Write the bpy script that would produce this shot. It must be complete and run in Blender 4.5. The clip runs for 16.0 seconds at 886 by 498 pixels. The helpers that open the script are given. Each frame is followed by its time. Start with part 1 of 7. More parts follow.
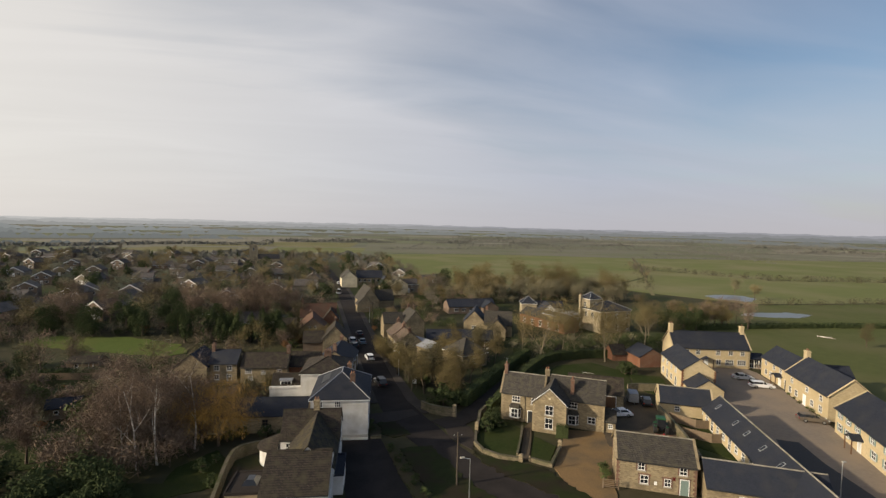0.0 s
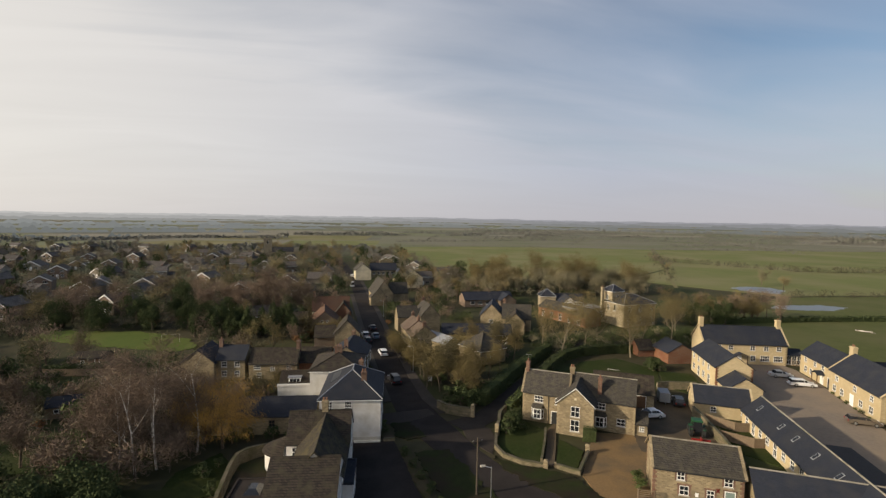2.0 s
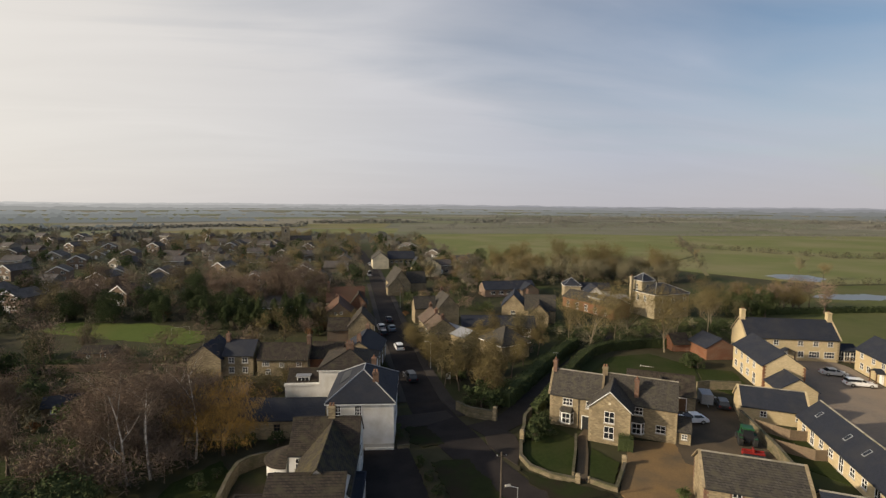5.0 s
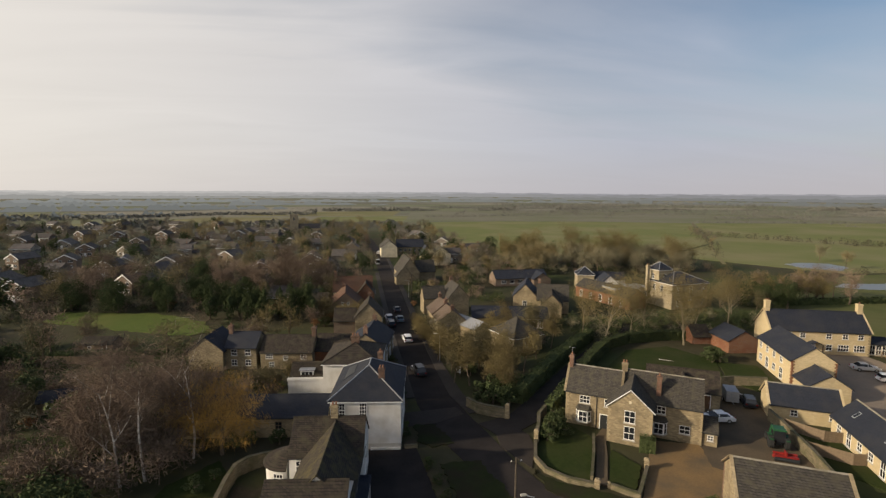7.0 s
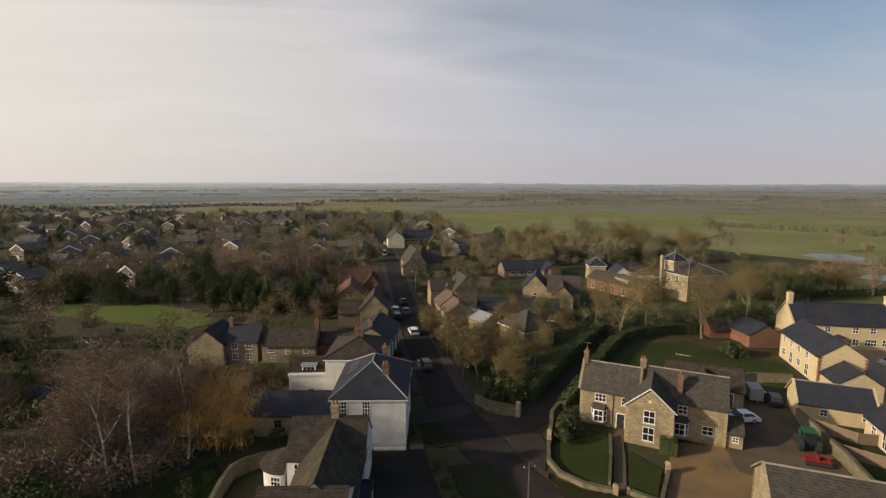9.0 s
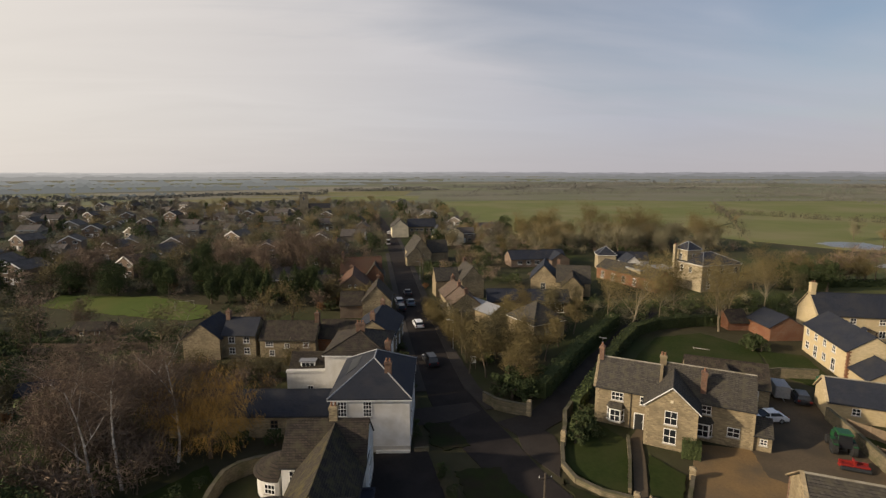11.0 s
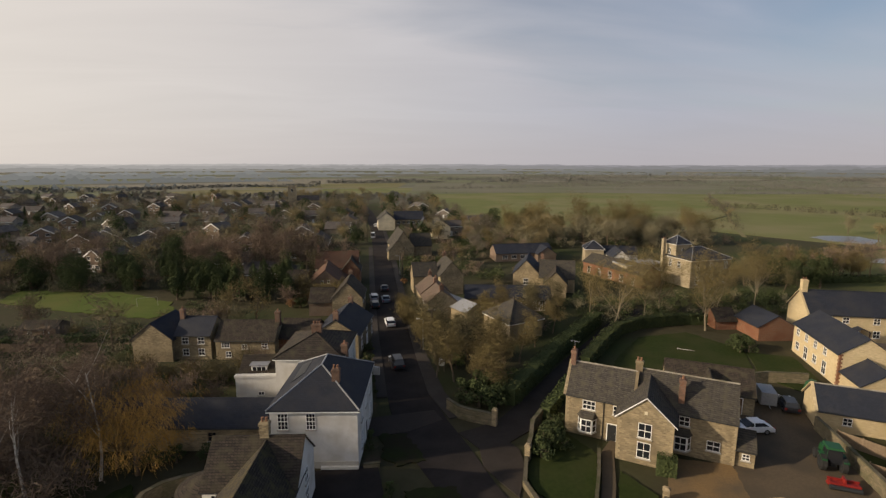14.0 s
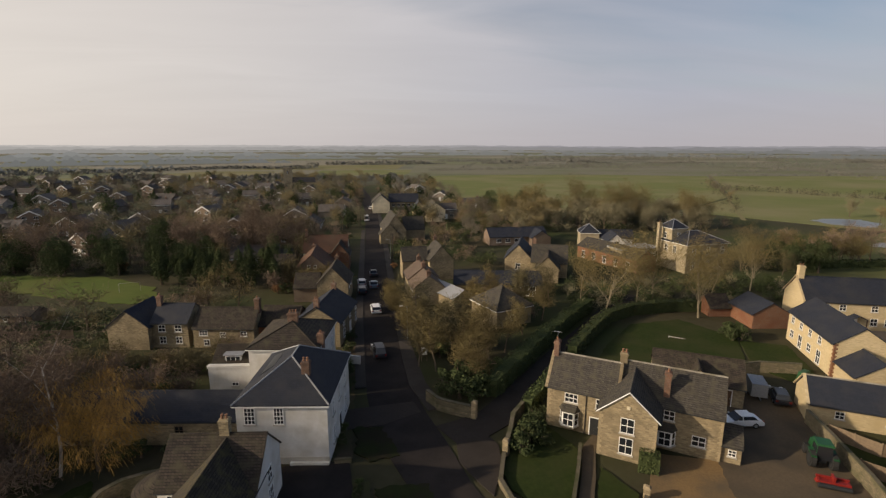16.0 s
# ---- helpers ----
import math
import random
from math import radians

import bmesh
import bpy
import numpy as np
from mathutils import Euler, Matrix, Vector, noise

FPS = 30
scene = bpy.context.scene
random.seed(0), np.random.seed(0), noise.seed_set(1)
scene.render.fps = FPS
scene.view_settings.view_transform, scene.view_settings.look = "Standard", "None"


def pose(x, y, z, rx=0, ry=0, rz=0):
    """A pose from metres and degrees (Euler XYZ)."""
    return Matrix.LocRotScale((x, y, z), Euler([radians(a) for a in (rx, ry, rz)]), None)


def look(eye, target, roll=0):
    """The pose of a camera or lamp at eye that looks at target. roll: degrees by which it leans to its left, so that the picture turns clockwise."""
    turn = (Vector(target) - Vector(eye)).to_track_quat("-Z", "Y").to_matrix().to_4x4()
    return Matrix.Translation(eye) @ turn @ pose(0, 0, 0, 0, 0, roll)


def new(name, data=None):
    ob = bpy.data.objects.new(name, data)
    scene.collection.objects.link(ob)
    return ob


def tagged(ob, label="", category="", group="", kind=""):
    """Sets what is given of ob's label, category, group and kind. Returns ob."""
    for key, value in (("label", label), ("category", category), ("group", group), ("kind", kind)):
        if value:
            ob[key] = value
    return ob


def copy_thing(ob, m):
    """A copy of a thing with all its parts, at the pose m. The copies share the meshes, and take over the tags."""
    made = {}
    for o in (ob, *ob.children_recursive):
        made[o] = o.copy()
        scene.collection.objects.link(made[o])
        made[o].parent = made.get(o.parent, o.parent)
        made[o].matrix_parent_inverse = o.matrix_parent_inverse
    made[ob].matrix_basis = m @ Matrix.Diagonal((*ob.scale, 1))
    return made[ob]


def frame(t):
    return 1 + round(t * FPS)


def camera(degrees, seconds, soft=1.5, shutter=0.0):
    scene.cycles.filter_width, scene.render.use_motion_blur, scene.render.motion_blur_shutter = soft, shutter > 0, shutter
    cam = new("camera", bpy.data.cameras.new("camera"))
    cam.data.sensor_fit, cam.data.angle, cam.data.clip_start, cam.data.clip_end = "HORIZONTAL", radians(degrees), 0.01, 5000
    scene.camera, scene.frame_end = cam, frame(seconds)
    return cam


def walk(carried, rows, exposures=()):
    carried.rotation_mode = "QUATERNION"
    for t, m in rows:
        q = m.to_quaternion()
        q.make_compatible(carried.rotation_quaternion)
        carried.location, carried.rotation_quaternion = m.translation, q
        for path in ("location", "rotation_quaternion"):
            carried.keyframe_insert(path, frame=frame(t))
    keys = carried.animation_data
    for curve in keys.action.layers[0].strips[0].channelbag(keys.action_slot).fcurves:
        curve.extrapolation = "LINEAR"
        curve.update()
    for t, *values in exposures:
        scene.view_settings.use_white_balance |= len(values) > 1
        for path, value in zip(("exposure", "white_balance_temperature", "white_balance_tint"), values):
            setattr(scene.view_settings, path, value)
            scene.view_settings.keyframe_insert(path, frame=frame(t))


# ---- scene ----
cam = camera(84.05, 16.0, soft=1.35)
# the flight: seconds, eye, target, roll
PATH = [
    (0, (-6.65, -14.83, 33.59), (19.38, 81.61, 28.87), 1.36),
    (0.5, (-6.43, -13.34, 33.37), (18.82, 83.29, 28.22), 1.25),
    (1, (-6.23, -11.91, 33.17), (18.52, 84.81, 27.49), 1.17),
    (1.5, (-5.88, -10.59, 32.98), (18.00, 86.33, 26.93), 1.07),
    (2, (-5.49, -9.33, 32.78), (17.67, 87.75, 26.54), 0.97),
    (2.5, (-5.18, -8.11, 32.62), (17.33, 89.10, 26.13), 0.88),
    (3, (-4.87, -6.93, 32.52), (17.04, 90.40, 25.78), 0.82),
    (3.5, (-4.49, -5.75, 32.46), (16.61, 91.73, 25.22), 0.71),
    (6, (-3.31, -0.20, 32.54), (15.09, 97.55, 22.27), 0.35),
    (6.5, (-3.12, 0.81, 32.42), (14.79, 98.58, 21.38), 0.31),
    (7, (-2.89, 1.79, 32.26), (14.49, 99.61, 20.91), 0.30),
    (7.5, (-2.68, 2.72, 32.09), (14.23, 100.60, 20.53), 0.23),
    (8, (-2.52, 3.62, 31.97), (13.98, 101.50, 19.84), 0.19),
    (8.5, (-2.38, 4.54, 31.85), (13.79, 102.44, 19.40), 0.17),
    (9, (-2.20, 5.46, 31.66), (13.60, 103.32, 18.48), 0.16),
    (11.5, (-1.34, 10.53, 31.02), (13.31, 108.19, 15.32), -0.09),
    (12, (-0.76, 11.30, 30.93), (13.76, 108.93, 14.90), -0.07),
    (12.5, (0.07, 12.05, 30.84), (14.73, 109.61, 14.52), -0.01),
    (13, (1.15, 12.76, 30.76), (16.35, 110.23, 14.37), 0.01),
    (13.5, (2.37, 13.45, 30.70), (17.69, 110.87, 14.09), 0.03),
    (14, (3.62, 14.16, 30.65), (19.03, 111.52, 13.79), 0.08),
    (14.5, (4.75, 14.83, 30.61), (19.96, 112.08, 12.98), 0.12),
    (15, (5.57, 15.42, 30.59), (20.66, 112.50, 11.93), 0.15),
    (15.5, (6.17, 15.95, 30.62), (21.35, 112.83, 11.02), 0.16),
    (16, (6.67, 16.44, 30.72), (21.77, 113.15, 10.25), 0.09),
]
walk(cam, [(t, look(e, g, r)) for t, e, g, r in PATH], [(0, 0.06, 6400, 11), (8, 0.02, 6560, 12), (16, -0.11, 6650, 14)])

# ---- light ----
SUN_EL, SUN_AZ = 20.0, 265.0          # degrees; azimuth clockwise from +y
world = bpy.data.worlds.new("sky")
scene.world = world
world.use_nodes = True
wn, wl = world.node_tree.nodes, world.node_tree.links
wn.clear()
w_out, w_bg = wn.new("ShaderNodeOutputWorld"), wn.new("ShaderNodeBackground")
sky = wn.new("ShaderNodeTexSky")
sky.sky_type, sky.sun_disc = "NISHITA", False
sky.sun_elevation, sky.sun_rotation = radians(SUN_EL), radians(SUN_AZ)
sky.air_density, sky.dust_density, sky.ozone_density, sky.altitude = 1.1, 1.2, 2.0, 60
w_co = wn.new("ShaderNodeTexCoord")
w_sep = wn.new("ShaderNodeSeparateXYZ")
wl.new(w_co.outputs["Generated"], w_sep.inputs[0])


def wmath(op, a, b=0.0, c=0.0, clamp=False):
    n = wn.new("ShaderNodeMath")
    n.operation, n.use_clamp = op, clamp
    for i, v in enumerate((a, b, c)):
        if isinstance(v, (int, float)):
            n.inputs[i].default_value = v
        else:
            wl.new(v, n.inputs[i])
    return n.outputs[0]


# thin streaky cloud: noise on the cloud plane, seen in perspective
w_den = wmath("MAXIMUM", wmath("ADD", w_sep.outputs["Z"], 0.12), 0.05)
w_comb = wn.new("ShaderNodeCombineXYZ")
wl.new(wmath("DIVIDE", w_sep.outputs["X"], w_den), w_comb.inputs[0])
wl.new(wmath("DIVIDE", w_sep.outputs["Y"], w_den), w_comb.inputs[1])
w_map = wn.new("ShaderNodeMapping")
w_map.inputs["Rotation"].default_value = (0, 0, radians(35))
w_map.inputs["Scale"].default_value = (0.45, 1.15, 1.0)
w_map.inputs["Location"].default_value = (0.35, 0.2, 0.0)
wl.new(w_comb.outputs[0], w_map.inputs[0])
w_noise = wn.new("ShaderNodeTexNoise")
w_noise.inputs["Scale"].default_value, w_noise.inputs["Detail"].default_value = 1.1, 7.0
w_noise.inputs["Roughness"].default_value, w_noise.inputs["Distortion"].default_value = 0.52, 0.5
wl.new(w_map.outputs[0], w_noise.inputs["Vector"])
w_map2 = wn.new("ShaderNodeMapping")
w_map2.inputs["Rotation"].default_value = (0, 0, radians(28))
w_map2.inputs["Scale"].default_value = (0.42, 1.15, 1.0)
wl.new(w_comb.outputs[0], w_map2.inputs[0])
w_streak = wn.new("ShaderNodeTexNoise")
w_streak.inputs["Scale"].default_value, w_streak.inputs["Detail"].default_value = 1.3, 6.0
w_streak.inputs["Roughness"].default_value, w_streak.inputs["Distortion"].default_value = 0.48, 1.0
wl.new(w_map2.outputs[0], w_streak.inputs["Vector"])
# cloudier towards the sun's side, and hazier towards the horizon
w_side = wmath("MULTIPLY_ADD", w_sep.outputs["X"], -0.75, 0.58)
w_low = wmath("SUBTRACT", 1.0, wmath("MULTIPLY", wmath("ABSOLUTE", w_sep.outputs["Z"]), 3.6), 0.0, True)
w_high = wmath("MULTIPLY", wmath("MAXIMUM", wmath("SUBTRACT", w_sep.outputs["Z"], 0.44), 0.0), 3.0)
w_cov = wmath("ADD", wmath("MULTIPLY_ADD", w_noise.outputs["Fac"], 0.75, -0.185), wmath("SUBTRACT", wmath("ADD", w_side, wmath("MULTIPLY", w_low, 0.95)), w_high), 0.0)
w_cov = wmath("ADD", w_cov, wmath("MULTIPLY", wmath("MULTIPLY_ADD", w_streak.outputs["Fac"], 0.62, -0.31), wmath("MULTIPLY_ADD", w_low, -0.8, 1.0)))
w_cov = wmath("MULTIPLY", wmath("MAXIMUM", wmath("MINIMUM", w_cov, 1.0), 0.0), 0.94)
w_warm = wn.new("ShaderNodeMix")
w_warm.data_type = "RGBA"
w_warm.inputs[6].default_value = (4.6, 4.85, 5.55, 1)       # cloud away from the sun
w_warm.inputs[7].default_value = (8.7, 8.15, 7.2, 1)       # cloud towards the sun
wl.new(wmath("MULTIPLY_ADD", w_sep.outputs["X"], -0.8, 0.42, True), w_warm.inputs[0])
w_hz = wn.new("ShaderNodeMix")                            # haze low over the land
w_hz.data_type = "RGBA"
w_tone = wn.new("ShaderNodeVectorMath")                   # thicker and thinner cloud
w_tone.operation = "SCALE"
wl.new(w_warm.outputs[2], w_tone.inputs[0])
wl.new(wmath("ADD", wmath("MULTIPLY", wmath("MULTIPLY_ADD", w_streak.outputs["Fac"], 0.28, -0.14), wmath("MULTIPLY_ADD", w_low, -0.75, 1.0)), 1.0), w_tone.inputs["Scale"])
wl.new(w_tone.outputs[0], w_hz.inputs[6])
w_hz.inputs[7].default_value = (5.2, 4.75, 4.65, 1)
wl.new(wmath("MULTIPLY", wmath("SUBTRACT", 0.62, wmath("MULTIPLY", wmath("ABSOLUTE", w_sep.outputs["Z"]), 6.0), 0.0, True), wmath("MULTIPLY_ADD", w_sep.outputs["X"], 0.5, 0.6, True)), w_hz.inputs[0])
w_mix = wn.new("ShaderNodeMix")
w_mix.data_type = "RGBA"
wl.new(w_cov, w_mix.inputs[0])
wl.new(sky.outputs[0], w_mix.inputs[6])
wl.new(w_hz.outputs[2], w_mix.inputs[7])
w_bg.inputs["Strength"].default_value = 0.10
wl.new(w_bg.outputs[0], w_out.inputs[0])
# the bright hazy glow that spreads round the sun
w_dot = wn.new("ShaderNodeVectorMath")
w_dot.operation = "DOT_PRODUCT"
wl.new(w_co.outputs["Generated"], w_dot.inputs[0])
w_dot.inputs[1].default_value = (math.sin(radians(SUN_AZ)) * math.cos(radians(SUN_EL)), math.cos(radians(SUN_AZ)) * math.cos(radians(SUN_EL)), math.sin(radians(SUN_EL)))
w_glow = wn.new("ShaderNodeMix")
w_glow.data_type, w_glow.blend_type = "RGBA", "ADD"
w_glow.inputs[0].default_value = 1.0
w_gcol = wn.new("ShaderNodeVectorMath")
w_gcol.operation = "SCALE"
w_gcol.inputs[0].default_value = (1.0, 0.90, 0.74)
wl.new(wmath("MULTIPLY", wmath("POWER", wmath("MAXIMUM", w_dot.outputs["Value"], 0.0), 7.0), 12.0), w_gcol.inputs["Scale"])
wl.new(w_mix.outputs[2], w_glow.inputs[6])
wl.new(w_gcol.outputs[0], w_glow.inputs[7])
wl.new(w_glow.outputs[2], w_bg.inputs["Color"])

sun_data = bpy.data.lights.new("sun", "SUN")
sun_data.energy, sun_data.angle, sun_data.color = 4.8, radians(1.2), (1.0, 0.84, 0.60)
sun = new("sun", sun_data)
s_dir = Vector((math.sin(radians(SUN_AZ)) * math.cos(radians(SUN_EL)), math.cos(radians(SUN_AZ)) * math.cos(radians(SUN_EL)), math.sin(radians(SUN_EL))))
sun.matrix_world = look(s_dir * 300, (0, 0, 0))


# ---- materials ----
def material(name, c1, c2, scale=1.0, rough=0.8, bump=0.2, big=None, big_scale=0.08, metal=0.0, spec=0.3, detail=5.0, vary=0.0, co="Object"):
    """Two-tone grain of noise, a second tone at a larger scale, and fine relief."""
    m = bpy.data.materials.new(name)
    m.use_nodes = True
    n, l = m.node_tree.nodes, m.node_tree.links
    b = n["Principled BSDF"]
    tc = n.new("ShaderNodeTexCoord")
    t1 = n.new("ShaderNodeTexNoise")
    t1.inputs["Scale"].default_value, t1.inputs["Detail"].default_value, t1.inputs["Roughness"].default_value = scale, detail, 0.65
    l.new(tc.outputs[co], t1.inputs["Vector"])
    ramp = n.new("ShaderNodeValToRGB")
    ramp.color_ramp.elements[0].position, ramp.color_ramp.elements[1].position = 0.32, 0.68
    ramp.color_ramp.elements[0].color, ramp.color_ramp.elements[1].color = (*c1, 1), (*c2, 1)
    l.new(t1.outputs["Fac"], ramp.inputs[0])
    colour = ramp.outputs[0]
    if big:
        t2 = n.new("ShaderNodeTexNoise")
        t2.inputs["Scale"].default_value, t2.inputs["Detail"].default_value = big_scale, 4.0
        l.new(tc.outputs[co], t2.inputs["Vector"])
        r2 = n.new("ShaderNodeValToRGB")
        r2.color_ramp.elements[0].position, r2.color_ramp.elements[1].position = 0.42, 0.66
        l.new(t2.outputs["Fac"], r2.inputs[0])
        mx = n.new("ShaderNodeMix")
        mx.data_type = "RGBA"
        l.new(r2.outputs[0], mx.inputs[0])
        l.new(colour, mx.inputs[6])
        mx.inputs[7].default_value = (*big, 1)
        colour = mx.outputs[2]
    if vary:
        oi = n.new("ShaderNodeObjectInfo")
        hsv = n.new("ShaderNodeHueSaturation")
        mr = n.new("ShaderNodeMapRange")
        mr.inputs[3].default_value, mr.inputs[4].default_value = 1 - vary, 1 + vary
        l.new(oi.outputs["Random"], mr.inputs[0])
        l.new(mr.outputs[0], hsv.inputs["Value"])
        l.new(colour, hsv.inputs["Color"])
        colour = hsv.outputs[0]
    l.new(colour, b.inputs["Base Color"])
    b.inputs["Roughness"].default_value, b.inputs["Metallic"].default_value = rough, metal
    b.inputs["Specular IOR Level"].default_value = spec
    if bump:
        bp = n.new("ShaderNodeBump")
        bp.inputs["Strength"].default_value, bp.inputs["Distance"].default_value = bump, 0.05
        l.new(t1.outputs["Fac"], bp.inputs["Height"])
        l.new(bp.outputs[0], b.inputs["Normal"])
    return m


def courses(name, c1, c2, joint, w, h, gap=0.012, rough=0.85, bump=0.5, stain=None, stain_scale=0.5, slope=1.0, spec=0.25, vary=0.0):
    """Courses of stones, bricks, tiles or slates, w by h metres, with joints, stains and relief."""
    m = bpy.data.materials.new(name)
    m.use_nodes = True
    n, l = m.node_tree.nodes, m.node_tree.links
    b = n["Principled BSDF"]
    tc, sep, comb = n.new("ShaderNodeTexCoord"), n.new("ShaderNodeSeparateXYZ"), n.new("ShaderNodeCombineXYZ")
    l.new(tc.outputs["Object"], sep.inputs[0])
    ad = n.new("ShaderNodeMath")
    l.new(sep.outputs[0], ad.inputs[0])
    l.new(sep.outputs[1], ad.inputs[1])
    ml = n.new("ShaderNodeMath")
    ml.operation = "MULTIPLY"
    l.new(sep.outputs[2], ml.inputs[0])
    ml.inputs[1].default_value = slope
    l.new(ad.outputs[0], comb.inputs[0])
    l.new(ml.outputs[0], comb.inputs[1])
    br = n.new("ShaderNodeTexBrick")
    br.inputs["Scale"].default_value = 1.0
    br.inputs["Brick Width"].default_value, br.inputs["Row Height"].default_value, br.inputs["Mortar Size"].default_value = w, h, gap
    br.inputs["Color1"].default_value, br.inputs["Color2"].default_value, br.inputs["Mortar"].default_value = (*c1, 1), (*c2, 1), (*joint, 1)
    l.new(comb.outputs[0], br.inputs["Vector"])
    ns = n.new("ShaderNodeTexNoise")
    ns.inputs["Scale"].default_value, ns.inputs["Detail"].default_value = stain_scale, 6.0
    l.new(tc.outputs["Object"], ns.inputs["Vector"])
    rp = n.new("ShaderNodeValToRGB")
    rp.color_ramp.elements[0].position, rp.color_ramp.elements[1].position = 0.45, 0.72
    l.new(ns.outputs["Fac"], rp.inputs[0])
    mx = n.new("ShaderNodeMix")
    mx.data_type = "RGBA"
    l.new(rp.outputs[0], mx.inputs[0])
    l.new(br.outputs["Color"], mx.inputs[6])
    mx.inputs[7].default_value = (*(stain or c2), 1)
    colour = mx.outputs[2]
    if vary:
        oi, hsv, mr = n.new("ShaderNodeObjectInfo"), n.new("ShaderNodeHueSaturation"), n.new("ShaderNodeMapRange")
        mr.inputs[3].default_value, mr.inputs[4].default_value = 1 - vary, 1 + vary
        l.new(oi.outputs["Random"], mr.inputs[0])
        l.new(mr.outputs[0], hsv.inputs["Value"])
        l.new(colour, hsv.inputs["Color"])
        colour = hsv.outputs[0]
    l.new(colour, b.inputs["Base Color"])
    b.inputs["Roughness"].default_value, b.inputs["Specular IOR Level"].default_value = rough, spec
    bp = n.new("ShaderNodeBump")
    bp.inputs["Strength"].default_value, bp.inputs["Distance"].default_value, bp.invert = bump, 0.03, True
    l.new(br.outputs["Fac"], bp.inputs["Height"])
    l.new(bp.outputs[0], b.inputs["Normal"])
    return m


M = {}
M["stone"] = courses("old_rubble_stone", (0.36, 0.285, 0.172), (0.185, 0.145, 0.09), (0.27, 0.225, 0.15), 0.38, 0.17, 0.022, stain=(0.165, 0.13, 0.082), vary=0.12)
M["new_stone"] = courses("pale_new_stone", (0.55, 0.445, 0.275), (0.42, 0.34, 0.205), (0.46, 0.38, 0.25), 0.36, 0.14, 0.012, stain=(0.45, 0.36, 0.21), vary=0.08)
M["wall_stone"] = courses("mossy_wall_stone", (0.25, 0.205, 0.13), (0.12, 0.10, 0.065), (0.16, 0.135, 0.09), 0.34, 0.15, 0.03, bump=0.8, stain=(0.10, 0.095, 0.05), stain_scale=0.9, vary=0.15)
M["brick"] = courses("red_brick", (0.225, 0.092, 0.042), (0.15, 0.066, 0.034), (0.1968, 0.1394, 0.1066), 0.225, 0.075, 0.01, stain=(0.164, 0.0697, 0.041), vary=0.12)
M["chimney_brick"] = courses("sooty_chimney_brick", (0.21, 0.105, 0.065), (0.15, 0.08, 0.055), (0.19, 0.15, 0.12), 0.225, 0.075, 0.01, stain=(0.10, 0.065, 0.05), stain_scale=1.2, vary=0.2)
M["slate"] = courses("blue_slate", (0.026, 0.030, 0.044), (0.020, 0.024, 0.035), (0.012, 0.014, 0.02), 0.30, 0.13, 0.008, rough=0.75, stain=(0.034, 0.035, 0.041), spec=0.25, vary=0.1)
M["old_slate"] = courses("weathered_stone_slate", (0.078, 0.070, 0.060), (0.044, 0.040, 0.036), (0.022, 0.020, 0.018), 0.34, 0.16, 0.018, stain=(0.072, 0.064, 0.046), stain_scale=1.4, vary=0.12)
M["tile"] = courses("brown_clay_tile", (0.0558, 0.0423, 0.0333), (0.0288, 0.0234, 0.0198), (0.0162, 0.0135, 0.0117), 0.28, 0.16, 0.02, stain=(0.0558, 0.0486, 0.0306), stain_scale=1.2, vary=0.15)
M["moss_tile"] = courses("mossy_old_tile", (0.0629, 0.051, 0.0374), (0.034, 0.0289, 0.02295), (0.0187, 0.01615, 0.0136), 0.28, 0.16, 0.02, stain=(0.08075, 0.068, 0.0289), stain_scale=1.3, vary=0.1)
M["red_tile"] = courses("red_clay_tile", (0.15, 0.075, 0.045), (0.11, 0.06, 0.04), (0.06, 0.035, 0.03), 0.24, 0.11, 0.012, stain=(0.10, 0.065, 0.045), vary=0.15)
M["dull_brick"] = courses("dull_brown_brick", (0.20, 0.14, 0.10), (0.16, 0.112, 0.082), (0.18, 0.15, 0.12), 0.225, 0.075, 0.01, stain=(0.14, 0.10, 0.075), vary=0.2)
M["dull_cream"] = material("dull_buff_wall", (0.242, 0.209, 0.1705), (0.308, 0.2695, 0.22), 3.0, 0.9, 0.1, big=(0.187, 0.154, 0.121), big_scale=0.5, vary=0.3)
M["coping"] = material("mossy_stone_coping", (0.0897, 0.078, 0.0546), (0.1326, 0.1131, 0.078), 2.5, 0.95, 0.5, big=(0.0663, 0.0663, 0.0312), big_scale=0.8)
M["render"] = material("white_render", (0.60, 0.59, 0.57), (0.66, 0.65, 0.63), 3.0, 0.85, 0.1, big=(0.50, 0.48, 0.44), big_scale=0.5)
M["cream"] = material("cream_render", (0.60, 0.53, 0.38), (0.68, 0.60, 0.44), 3.0, 0.85, 0.1, big=(0.52, 0.46, 0.33), big_scale=0.5, vary=0.12)
M["white"] = material("white_paint", (0.76, 0.76, 0.74), (0.82, 0.82, 0.80), 6.0, 0.5, 0.03)
M["dark_paint"] = material("dark_paint", (0.02, 0.022, 0.024), (0.03, 0.032, 0.034), 6.0, 0.5, 0.03)
M["lead"] = material("lead_flashing", (0.24, 0.248, 0.264), (0.32, 0.328, 0.344), 4.0, 0.5, 0.05, metal=0.3)
M["door_wood"] = material("brown_door_paint", (0.10, 0.055, 0.03), (0.14, 0.08, 0.045), 8.0, 0.55, 0.1)
M["green_paint"] = material("grey_green_paint", (0.16, 0.22, 0.20), (0.20, 0.26, 0.24), 8.0, 0.55, 0.05)
M["pot"] = material("terracotta", (0.24, 0.125, 0.075), (0.19, 0.10, 0.06), 9.0, 0.8, 0.1)
